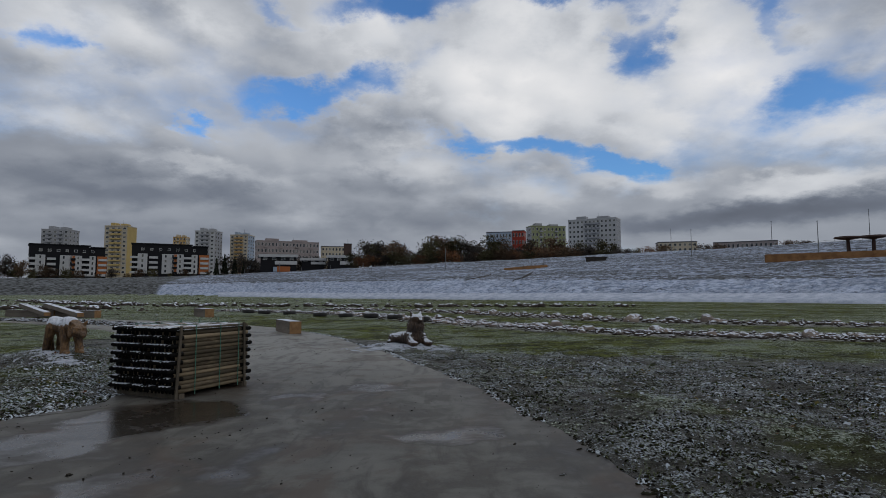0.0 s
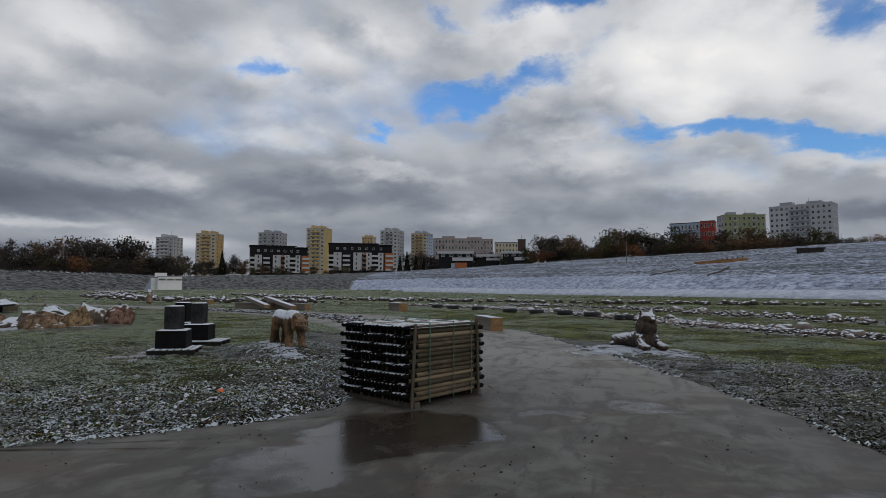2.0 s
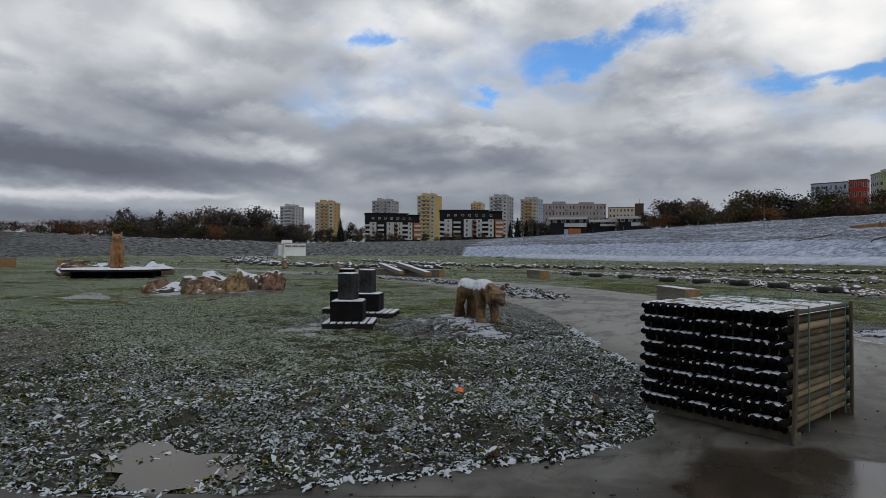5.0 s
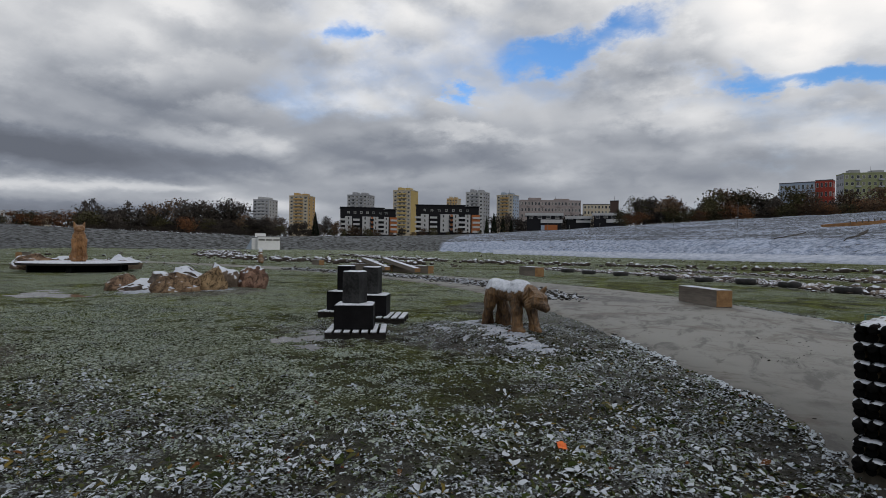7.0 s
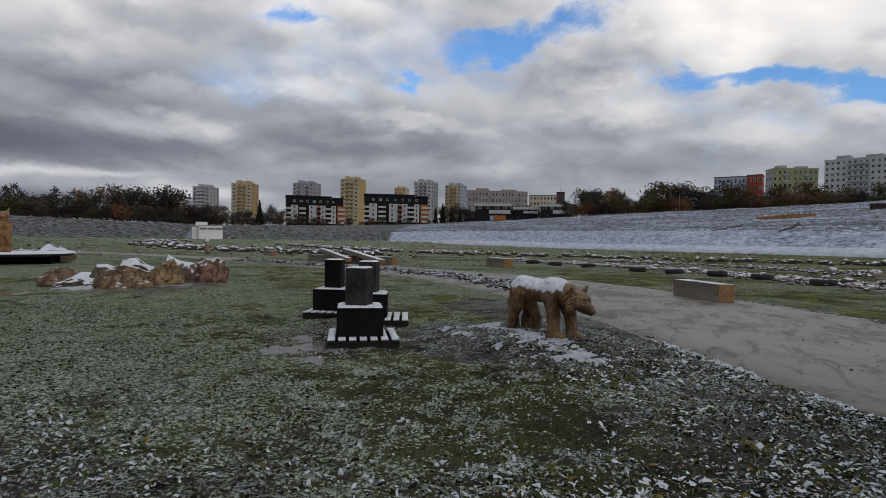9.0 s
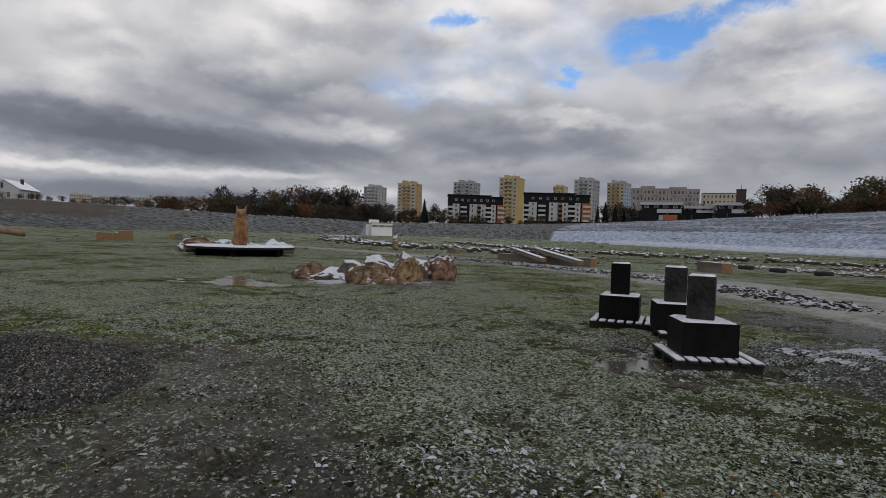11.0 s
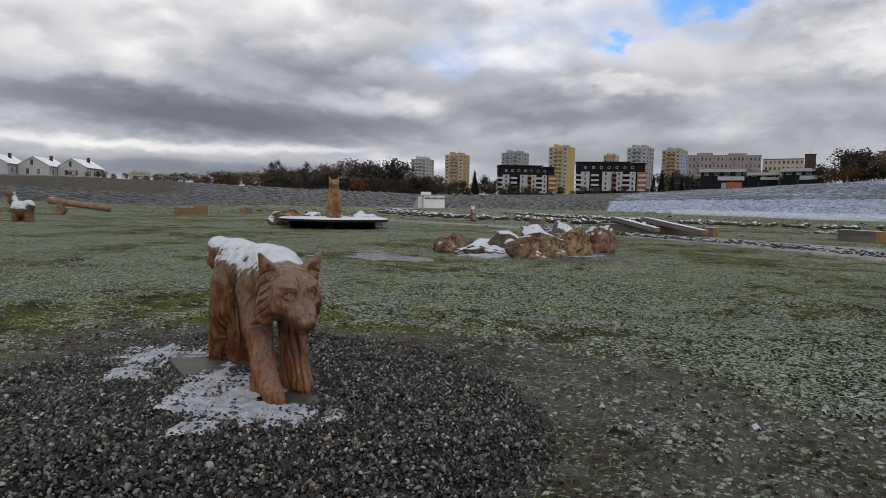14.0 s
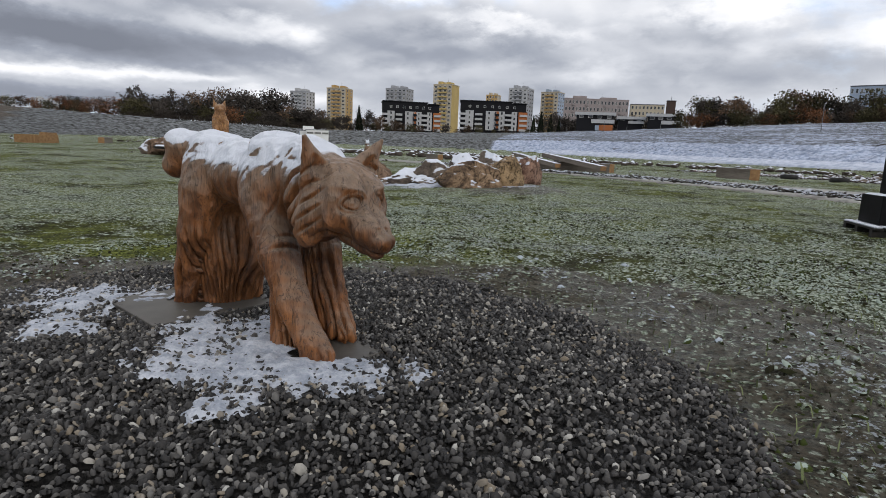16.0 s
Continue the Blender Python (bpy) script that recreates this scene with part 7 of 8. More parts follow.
def gully(points, wide):
    """A washed-out furrow that runs down the slope."""
    line = curve_through(points, 0.8)
    d = np.gradient(line, axis=0)
    d = d / np.hypot(d[:, 0], d[:, 1])[:, None]
    across = np.stack([-d[:, 1], d[:, 0]], 1)
    n = len(line)
    half = wide * (0.6 + 0.4 * np.sin(np.arange(n) * 1.7)) * np.sin(np.linspace(0.15, math.pi - 0.1, n))
    rows = []
    for k, lift in ((-1.0, 0.02), (-0.5, 0.16), (0.5, 0.16), (1.0, 0.02)):
        p = line + across * (half * k)[:, None]
        rows.append(np.stack([p[:, 0], p[:, 1], land_at(p[:, 0], p[:, 1]) + lift], 1))
    verts = np.stack(rows, 1).reshape(-1, 3)
    faces = [(4 * i + j, 4 * i + j + 1, 4 * i + j + 5, 4 * i + j + 4) for i in range(n - 1) for j in range(3)]
    tagged(new("gully", mesh_of("gully", verts.tolist(), faces, [DARK_SOIL])), "dark furrow washed down the snowy slope", "furrow", "furrows on the slope", "structure")


GULLY_A = ((12.1, 147.6), (8.4, 139.6), (4.9, 134.7))
GULLY_B = ((22.5, 144.6), (18.3, 131.1), (14.8, 124.0))
RING = (23.5, 164.0, 6.3)
CULVERT = (46.4, 172.7)
gully(GULLY_A, 0.9)
gully(GULLY_B, 0.8)


def timber_ring(x, y, wide):
    z = ground_z(x, y)
    thing = base_of("timber_ring", pose(x, y, z, 0, 0, -8), "low orange timber ring with short posts on the snowy slope", "timber ring")
    bm = bmesh.new()
    seg = 28
    outer = []
    for k in range(seg):
        a = 2 * math.pi * k / seg
        px, py = wide * math.cos(a), 0.45 * wide * math.sin(a)
        gz = ground_z(x + px, y + py) - z
        outer.append([bm.verts.new((px, py, gz - 0.2)), bm.verts.new((px, py, gz + 0.55)), bm.verts.new((px * 0.93, py * 0.93, gz + 0.55)), bm.verts.new((px * 0.93, py * 0.93, gz - 0.2))])
    for k in range(seg):
        a, b = outer[k], outer[(k + 1) % seg]
        for j in range(3):
            bm.faces.new((a[j], b[j], b[j + 1], a[j + 1]))
    bmesh.ops.recalc_face_normals(bm, faces=bm.faces)
    part("rim", bm, TERRACE_WOOD, thing)
    for k in range(6):
        px = wide * (-0.1 + 0.18 * k)
        gz = ground_z(x + px, y) - z
        part("post", boxes((px - 0.12, -0.12, gz - 0.2, px + 0.12, 0.12, gz + 1.1), bevel=0.02), OLD_TIMBER, thing)


timber_ring(*RING)


def culvert(x, y):
    z = ground_z(x, y)
    thing = base_of("culvert", pose(x, y, z, 0, 0, -16), "dark concrete culvert mouth in the snowy slope", "culvert")
    part("wall", boxes((-3.0, -1.0, -1.0, 3.0, -0.4, 0.9), bevel=0.05), DARK_SOIL, thing)
    part("roof_slab", boxes((-3.2, -1.2, 0.905, 3.4, 0.9, 1.2), bevel=0.05), DARK_SOIL, thing)


culvert(*CULVERT)


def foot_track():
    """The snowed-over track along the foot of the hill."""
    snow = rough_material("track_snow", (0.24, 0.28, 0.36), (0.47, 0.51, 0.60), 0.8, 6.0, 0.85, 0.4, 0.05, world=True)
    az = np.arange(-75, 21, 0.6)
    rf, rm, em = [np.interp(az, [k[0] for k in LAND], [k[i] for k in LAND]) for i in (1, 3, 4)]
    zf = np.interp(az, [k[0] for k in LAND], [k[2] for k in LAND])
    steep = (1.35 + rm * np.tan(np.radians(em)) - zf) / (rm - rf)
    rows = []
    for off, lift in ((-2.9, -0.3), (-2.5, 0.34), (0.4, 0.56), (2.6, 0.50), (3.2, -0.4)):
        r = rf + off
        x, y = HUB[0] - r * np.sin(np.radians(az)), HUB[1] + r * np.cos(np.radians(az))
        rows.append(np.stack([x, y, zf + np.maximum(off, 0) * steep + lift], 1))
    n = len(az)
    verts = np.stack(rows, 1).reshape(-1, 3)
    faces = [(5 * i + j, 5 * i + j + 1, 5 * i + j + 6, 5 * i + j + 5) for i in range(n - 1) for j in range(4)]
    tagged(new("track", mesh_of("track", verts.tolist(), faces, [snow])), "narrow snow-covered track along the foot of the hill", "track", kind="structure")


foot_track()

# ---------------------------------------------------------------- gravel, clods, frosted grass
def solid_20():
    bm = bmesh.new()
    bmesh.ops.create_icosphere(bm, subdivisions=1, radius=1.0)
    v = np.array([p.co[:] for p in bm.verts])
    f = np.array([[p.index for p in q.verts] for q in bm.faces])
    bm.free()
    return v, f


def dome():
    """An open lump of 15 triangles that stands on the ground."""
    ring = [(math.cos(2 * math.pi * k / 5), math.sin(2 * math.pi * k / 5)) for k in range(5)]
    v = np.array([(a, b, -0.45) for a, b in ring] + [(0.72 * a - 0.2 * b, 0.72 * b + 0.2 * a, 0.55) for a, b in ring] + [(0, 0, 1.0)])
    f = []
    for k in range(5):
        j = (k + 1) % 5
        f += [(k, j, 5 + k), (j, 5 + j, 5 + k), (5 + k, 5 + j, 10)]
    return v, np.array(f)


def heap(name, x, y, z, size, squash, material, label, category, seed, wild=0.25, solid=None, long=(0.9, 1.5)):
    """Many small lumps joined in one mesh."""
    rng = np.random.default_rng(seed)
    bv, bf = (solid or solid_20)()
    n = len(x)
    turn = rng.uniform(0, 2 * np.pi, n)
    lean = rng.normal(0, 0.35, (n, 2))
    scale = np.stack([size * rng.uniform(*long, n), size * rng.uniform(0.6, 1.0, n), size * squash * rng.uniform(0.7, 1.3, n)], 1)
    v = bv[None] * scale[:, None, :] * (1 + wild * rng.normal(0, 1, (n, len(bv), 1)).clip(-1.5, 1.5))
    v[..., 2] += v[..., 0] * lean[:, None, 0] + v[..., 1] * lean[:, None, 1]
    c, s = np.cos(turn)[:, None], np.sin(turn)[:, None]
    out = np.stack([v[..., 0] * c - v[..., 1] * s + x[:, None], v[..., 0] * s + v[..., 1] * c + y[:, None], v[..., 2] + z[:, None]], 2).reshape(-1, 3)
    faces = (bf[None] + (np.arange(n) * len(bv))[:, None, None]).reshape(-1, 3)
    me = bpy.data.meshes.new(name)
    me.vertices.add(len(out))
    me.vertices.foreach_set("co", out.ravel())
    me.loops.add(faces.size)
    me.loops.foreach_set("vertex_index", faces.ravel())
    me.polygons.add(len(faces))
    me.polygons.foreach_set("loop_start", np.arange(0, faces.size, 3))
    me.polygons.foreach_set("use_smooth", np.ones(len(faces), bool))
    me.update(calc_edges=True)
    me.materials.append(material)
    return tagged(new(name, me), label, category, kind="stuff")


def pebble_material():
    m, tree, shader = blank("river_pebbles")
    g = tree.nodes.new("ShaderNodeNewGeometry").outputs["Random Per Island"]
    place = place_of(tree, True)
    ramp = tree.nodes.new("ShaderNodeValToRGB")
    put(tree, ramp.inputs[0], g)
    e = ramp.color_ramp.elements
    e[0].position, e[0].color = 0.0, (0.012, 0.012, 0.013, 1)
    e[1].position, e[1].color = 1.0, (0.40, 0.40, 0.38, 1)
    for pos, col in ((0.45, (0.024, 0.023, 0.023, 1)), (0.70, (0.062, 0.060, 0.058, 1)), (0.88, (0.18, 0.177, 0.17, 1)), (0.94, (0.17, 0.14, 0.10, 1))):
        k = e.new(pos)
        k.color = col
    fine = n_noise(tree, place, 180.0, 3.0)
    colour = n_mix(tree, n_math(tree, "MULTIPLY", fine, 0.3), ramp.outputs[0], (0.03, 0.03, 0.03))
    put(tree, shader.inputs["Base Color"], colour)
    shader.inputs["Roughness"].default_value = 0.5
    shader.inputs["Specular IOR Level"].default_value = 0.22
    return m


def clod_material(name, soil, grass, snowy, white=(0.70, 0.74, 0.79)):
    """Lumps of soil and leaf with snow on top of some."""
    m, tree, shader = blank(name)
    g = tree.nodes.new("ShaderNodeNewGeometry").outputs["Random Per Island"]
    place = place_of(tree, True)
    fine = n_noise(tree, place, 60.0, 4.0)
    shuffled = n_math(tree, "FRACT", n_math(tree, "MULTIPLY", g, 17.3))
    base = n_mix(tree, n_range(tree, shuffled, 0.35, 0.65), soil, grass)
    base = n_mix(tree, n_math(tree, "MULTIPLY", fine, 0.5), base, (0.02, 0.018, 0.014))
    edge = n_math(tree, "ADD", up_facing(tree), n_math(tree, "MULTIPLY_ADD", g, 1.5, snowy - 1.2))
    edge = n_math(tree, "ADD", edge, n_math(tree, "MULTIPLY_ADD", fine, 1.6, -0.8))
    edge = n_math(tree, "SUBTRACT", edge, n_range(tree, n_xyz(tree, place)[0], -1.5, 1.5, 0.0, 0.45))
    drift = n_noise(tree, place, 1.4, 5.0, 0.65, 0.4)
    edge = n_math(tree, "ADD", edge, n_math(tree, "MULTIPLY_ADD", drift, 4.2, -2.1))
    mask = n_range(tree, edge, 0.55, 0.75)
    put(tree, shader.inputs["Base Color"], n_mix(tree, mask, base, white))
    shader.inputs["Roughness"].default_value = 0.75
    shader.inputs["Specular IOR Level"].default_value = 0.03
    return m


SLABS = ((-15.20, 5.58, -13, 0.46, 0.46), (-16.12, 5.76, -13, 0.58, 0.62))


def gravel_bed():
    rng = np.random.default_rng(2)
    n = 34000
    r = 1.62 * np.sqrt(rng.random(n)) + rng.normal(0, 0.03, n)
    a = rng.uniform(0, 2 * np.pi, n)
    x, y = -15.35 + 1.14 * r * np.cos(a), 5.5 + r * np.sin(a)
    keep = rng.random(n) < np.where(y > 6.4, 0.7, 1.0)
    x, y = x[keep], y[keep]
    for sx, sy, turn, wide, deep in SLABS:
        c, s = math.cos(radians(turn)), math.sin(radians(turn))
        u, v = (x - sx) * c + (y - sy) * s, -(x - sx) * s + (y - sy) * c
        clear = (np.abs(u) > wide / 2 - 0.02) | (np.abs(v) > deep / 2 - 0.02)
        x, y = x[clear], y[clear]
    n = len(x)
    size = 0.0082 * rng.lognormal(0, 0.26, n)
    z = land_at(x, y) + size * 0.35 + 0.012 * rng.random(n)
    heap("gravel", x, y, z, size, 0.72, pebble_material(), "bed of grey and dark rounded pebbles under the wolf statue", "gravel", 3, 0.10, dome)


def open_ground(x, y):
    """True where lumps may lie: off the path and the gravel."""
    free = ~inside(x, y, OUTLINE[::2])
    return free & (bed_radius(x, y) > 1.60)


def bed_z(x, y, mud):
    """Height of the turf where a lump lies."""
    return land_at(x, y) + turf(x, y, mud)[0] * turf_share(x, y)


def clods():
    rng = np.random.default_rng(5)
    mud_mat = clod_material("snowy_clods", (0.010, 0.0095, 0.008), (0.026, 0.030, 0.010), 0.26, (0.38, 0.43, 0.49))
    turf_mat = clod_material("frosted_tufts", (0.018, 0.018, 0.010), (0.040, 0.056, 0.014), 0.40, (0.26, 0.31, 0.275))
    n = 330000
    x, y = rng.uniform(-18, 8, n), rng.uniform(2.2, 15, n)
    ok = open_ground(x, y)
    x, y = x[ok], y[ok]
    away = to_line(x, y, OUTLINE[::4])
    mud = mud_at(x, y, away)
    stand = turf(x, y, mud)[1]
    patch = np.clip((lattice(x, y, 0.9, 9.0) + 0.6 * lattice(x, y, 3.1, 11.0) - 0.45) * 1.9, 0.12, 1)
    calm = 1 - 0.85 * (1 - ease(2.0, 4.0, np.hypot((x + 14.6) * 0.8, y - 5.2)))
    thin = np.exp(-np.maximum(y - 8.5, 0) / 4.5) * np.where(x < -11.5, 0.30, 1.0) * np.where(x > 3.5, 0.6, 1.0)
    keep = rng.random(len(x)) < mud * patch * thin * calm * np.clip(stand * 2.6 - 0.75, 0.05, 1) * 0.9
    x, y, mud = x[keep][:52000], y[keep][:52000], mud[keep][:52000]
    size = np.minimum(0.0092 * rng.lognormal(0, 0.45, len(x)), 0.022)
    heap("snowy_clods", x, y, bed_z(x, y, mud) + size * 0.15, size, 0.62, mud_mat, "clods of mud and leaves with lumps of snow", "clods", 6, 0.24, dome, (0.8, 1.7))
    n = 190000
    x, y = rng.uniform(-18, -5, n), rng.uniform(1.8, 12.5, n)
    ok = open_ground(x, y)
    x, y = x[ok], y[ok]
    mud = mud_at(x, y, to_line(x, y, OUTLINE[::4]))
    stand = turf(x, y, mud)[1]
    patch = 0.9 * lattice(x, y, 0.55, 21.0) + 0.5 * lattice(x * 0.6 + y * 0.4, y, 1.7, 23.0) - 0.38
    bare = 1 - ease(2.4, 3.8, np.hypot((x + 14.2) * 0.8, y - 5.0))
    keep = rng.random(len(x)) < np.clip(patch * 2.2 - 0.75 * bare, 0.03, 1) * np.clip(stand * 2.4 - 0.6, 0.08, 1) * (1 - 0.6 * mud)
    x, y, mud = x[keep][:33000], y[keep][:33000], mud[keep][:33000]
    size = 0.0070 * rng.lognormal(0, 0.40, len(x))
    heap("frosted_tufts", x, y, bed_z(x, y, mud) + size * 0.1, size, 0.8, turf_mat, "low frosted tufts of grass on mud", "grass", 8, 0.20, dome, (0.9, 1.9))


def verge_strip():
    """A strip of snowy gravel between the two lanes of the path."""
    rng = np.random.default_rng(17)
    line = curve_through(((-9.2, 19.6), (-11.5, 22.6), (-15.5, 26.2), (-21, 29.2), (-30, 32.5)), 0.1)
    p = line[rng.integers(0, len(line), 4600)]
    x, y = p[:, 0] + rng.normal(0, 0.42, len(p)), p[:, 1] + rng.normal(0, 0.42, len(p))
    size = 0.045 * rng.lognormal(0, 0.35, len(x))
    heap("verge_rubble", x, y, 0.012 + size * 0.2, size, 0.5, clod_material("snowy_rubble", (0.03, 0.028, 0.026), (0.06, 0.058, 0.05), 0.40, (0.36, 0.39, 0.44)),
         "strip of dark rubble with snow along the path", "rubble", 19, 0.22)


def path_edges():
    """Lumps of snow and soil along the path's edges, and bits of soil and gravel trodden onto the path."""
    rng = np.random.default_rng(31)
    left, right = EDGE_L[(EDGE_L[:, 1] > 2) & (EDGE_L[:, 1] < 14)], EDGE_R[(EDGE_R[:, 1] > 1) & (EDGE_R[:, 1] < 20)]
    p = np.concatenate([left[rng.integers(0, len(left), 1900)], right[rng.integers(0, len(right), 1500)]])
    x, y = p[:, 0] + rng.normal(0, 0.035, len(p)), p[:, 1] + rng.normal(0, 0.035, len(p))
    drift = lattice(x, y, 1.6, 4.0) > 0.35
    x, y = x[drift], y[drift]
    size = 0.013 * rng.lognormal(0, 0.4, len(x))
    heap("edge_clods", x, y, land_at(x, y) * 0.4 + 0.004 + size * 0.15, size, 0.6, clod_material("edge_clods", (0.012, 0.011, 0.009), (0.02, 0.02, 0.012), 0.62, (0.42, 0.47, 0.52)),
         "lumps of snow and soil along the path's edge", "clods", 33, 0.2, dome, (0.9, 2.0))
    x, y = rng.uniform(-9, 1.6, 2600), rng.uniform(2.2, 14, 2600)
    on = inside(x, y, OUTLINE[::2]) & (lattice(x, y, 0.9, 6.0) + 0.3 * rng.random(2600) > 0.72)
    x, y = x[on], y[on]
    size = 0.0045 * rng.lognormal(0, 0.5, len(x))
    heap("path_debris", x, y, land_at(x, y) * 0.3 + 0.006 + size * 0.2, size, 0.6, rough_material("dark_grit", (0.012, 0.011, 0.009), (0.04, 0.036, 0.03), 9.0, 60.0),
         "dark bits of soil and gravel strewn on the wet path", "debris", 35, 0.2, dome, (0.9, 2.2))


def grass_blades():
    rng = np.random.default_rng(11)
    n = 46000
    x, y = rng.uniform(-18, 6, n), rng.uniform(2.0, 15, n)
    patch = 0.5 + 0.4 * waves(x * 2.1, y * 2.3, 5.0)
    ok = open_ground(x, y) & (rng.random(n) < np.clip(patch, 0.1, 1))
    x, y = x[ok], y[ok]
    n = len(x)
    z = bed_z(x, y, mud_at(x, y, to_line(x, y, OUTLINE[::4])))
    a = rng.uniform(0, 2 * np.pi, n)
    high = rng.uniform(0.012, 0.045, n)
    out = high * rng.uniform(0.3, 1.6, n)
    half = rng.uniform(0.0015, 0.0035, n)
    c, s = np.cos(a), np.sin(a)
    p = np.stack([np.stack([x - s * half, y + c * half, z - 0.004], 1), np.stack([x + s * half, y - c * half, z - 0.004], 1),
                  np.stack([x + c * out * 0.4 + s * half, y + s * out * 0.4 - c * half, z + high * 0.75], 1),
                  np.stack([x + c * out * 0.4 - s * half, y + s * out * 0.4 + c * half, z + high * 0.75], 1),
                  np.stack([x + c * out, y + s * out, z + high], 1)], 1).reshape(-1, 3)
    k = np.arange(n) * 5
    quads = np.stack([k, k + 1, k + 2, k + 3], 1)
    tips = np.stack([k + 3, k + 2, k + 4], 1)
    me = mesh_of("grass", p.tolist(), quads.tolist() + tips.tolist(), [leaf_material("frosted_grass", (0.022, 0.034, 0.008), (0.17, 0.20, 0.10))], False)
    tagged(new("grass", me), "thin short frosted blades of grass", "grass", kind="stuff")


def leaf_litter_material():
    m, tree, shader = blank("snowy_weed_leaves")
    g = tree.nodes.new("ShaderNodeNewGeometry").outputs["Random Per Island"]
    place = place_of(tree, True)
    fine = n_noise(tree, place, 70.0, 4.0, 0.6)
    ramp = tree.nodes.new("ShaderNodeValToRGB")
    put(tree, ramp.inputs[0], n_math(tree, "FRACT", n_math(tree, "MULTIPLY", g, 13.7)))
    e = ramp.color_ramp.elements
    e[0].position, e[0].color = 0.0, (0.014, 0.020, 0.007, 1)
    e[1].position, e[1].color = 1.0, (0.085, 0.020, 0.012, 1)
    for pos, col in ((0.50, (0.040, 0.055, 0.016, 1)), (0.80, (0.075, 0.070, 0.030, 1)), (0.93, (0.15, 0.11, 0.025, 1))):
        e.new(pos).color = col
    edge = n_math(tree, "ADD", n_math(tree, "MULTIPLY", fine, 1.3), n_math(tree, "MULTIPLY", g, 1.3))
    edge = n_math(tree, "ADD", edge, n_math(tree, "MULTIPLY_ADD", n_noise(tree, place, 1.5, 4.0, 0.6), 2.0, -1.0))
    edge = n_math(tree, "MULTIPLY", edge, n_range(tree, up_facing(tree), 0.35, 0.75))
    edge = n_math(tree, "ADD", edge, n_range(tree, n_xyz(tree, place)[0], -7.0, -9.5, 0.0, -0.14))
    snowy = n_range(tree, edge, 1.26, 1.42)
    put(tree, shader.inputs["Base Color"], n_mix(tree, snowy, ramp.outputs[0], (0.44, 0.485, 0.545)))
    shader.inputs["Roughness"].default_value = 0.7
    shader.inputs["Specular IOR Level"].default_value = 0.04
    bumped(tree, shader, fine, 0.5, 0.01)
    return m


def weed_leaves():
    """Snowy leaves of low weeds along the path's edge: some in rosettes, the rest strewn."""
    rng = np.random.default_rng(41)
    n = 150000
    x, y = rng.uniform(-12.0, -3.5, n), rng.uniform(3.6, 13.0, n)
    ok = open_ground(x, y)
    x, y = x[ok], y[ok]
    away = to_line(x, y, OUTLINE[::4])
    strip = 1 - ease(1.5, 3.0, away + 0.9 * (lattice(x, y, 0.8, 51.0) - 0.5))
    strip = np.maximum(strip, 1 - ease(7.0, 7.9, y - 0.2 * (x + 9) + 0.7 * (lattice(x, y, 1.1, 53.0) - 0.5)))
    strip *= (1 - ease(10.2, 11.6, -x)) * (1 - ease(10.5, 12.5, y))
    clump = np.clip(lattice(x, y, 2.3, 55.0) * 0.8 + lattice(x, y, 6.5, 57.0) * 0.7 - 0.48, 0.02, 1)
    keep = rng.random(len(x)) < strip * clump * 0.55
    x, y = x[keep][:16000], y[keep][:16000]
    # the other verge
    ex, ey = rng.uniform(-1.0, 8.5, 90000), rng.uniform(2.8, 15.5, 90000)
    ok = open_ground(ex, ey)
    ex, ey = ex[ok], ey[ok]
    strip = ease(0.0, 2.0, ex + 0.55 * ey - 6.0) * (1 - ease(10.5, 14.0, ey + 0.25 * ex)) * (1 - ease(6.5, 8.5, ex))
    clump = np.clip(lattice(ex, ey, 2.0, 61.0) * 0.7 + lattice(ex, ey, 5.5, 63.0) * 0.8 - 0.42, 0.02, 1)
    keep = rng.random(len(ex)) < strip * clump * 0.5
    x, y = np.concatenate([x, ex[keep][:9000]]), np.concatenate([y, ey[keep][:9000]])
    away_in = rng.uniform(0, 2 * np.pi, len(x))
    tilt = rng.normal(0.16, 0.20, len(x))
    size = np.minimum(np.where(x > -1.5, 0.050, 0.040) * rng.lognormal(0, 0.40, len(x)), 0.095)
    # rosettes: leaves that spread from one root
    roots = rng.integers(0, len(x), 220)
    cx, cy = np.repeat(x[roots], 11), np.repeat(y[roots], 11)
    ca = rng.uniform(0, 2 * np.pi, len(cx))
    x, y = np.concatenate([x, cx + 0.01 * np.cos(ca)]), np.concatenate([y, cy + 0.01 * np.sin(ca)])
    a = np.concatenate([away_in, ca])
    tilt = np.concatenate([tilt, rng.uniform(0.2, 0.8, len(cx))])
    size = np.concatenate([size, rng.uniform(0.035, 0.085, len(cx))])
    n = len(x)
    z = bed_z(x, y, mud_at(x, y, to_line(x, y, OUTLINE[::4]))) + 0.004 + 0.010 * rng.random(n)
    half = size * rng.uniform(0.10, 0.27, n)
    droop = rng.uniform(0.3, 1.1, n)
    roll = rng.normal(0, 0.3, n)
    c, s = np.cos(a), np.sin(a)
    rows = []
    for u, w in ((0.0, 0.0), (0.22, 0.62), (0.55, 1.0), (0.82, 0.60), (1.0, 0.0)):
        out, up = size * u, size * (np.sin(tilt) * u - droop * 0.42 * u * u) + 0.004
        for k in ((0,) if w == 0 else (-1, 1)):
            side = half * w * k
            rows.append(np.stack([x + c * out - s * side, y + s * out + c * side, z + up + side * roll + 0.25 * half * w], 1))
    v = np.stack(rows, 1)
    v += rng.normal(0, 1, v.shape) * (0.055 * size)[:, None, None]
    v = v.reshape(-1, 3)
    k = np.arange(n)[:, None] * 8
    tris = np.concatenate([k + np.array([[0, 1, 2]]), k + np.array([[5, 7, 6]])])
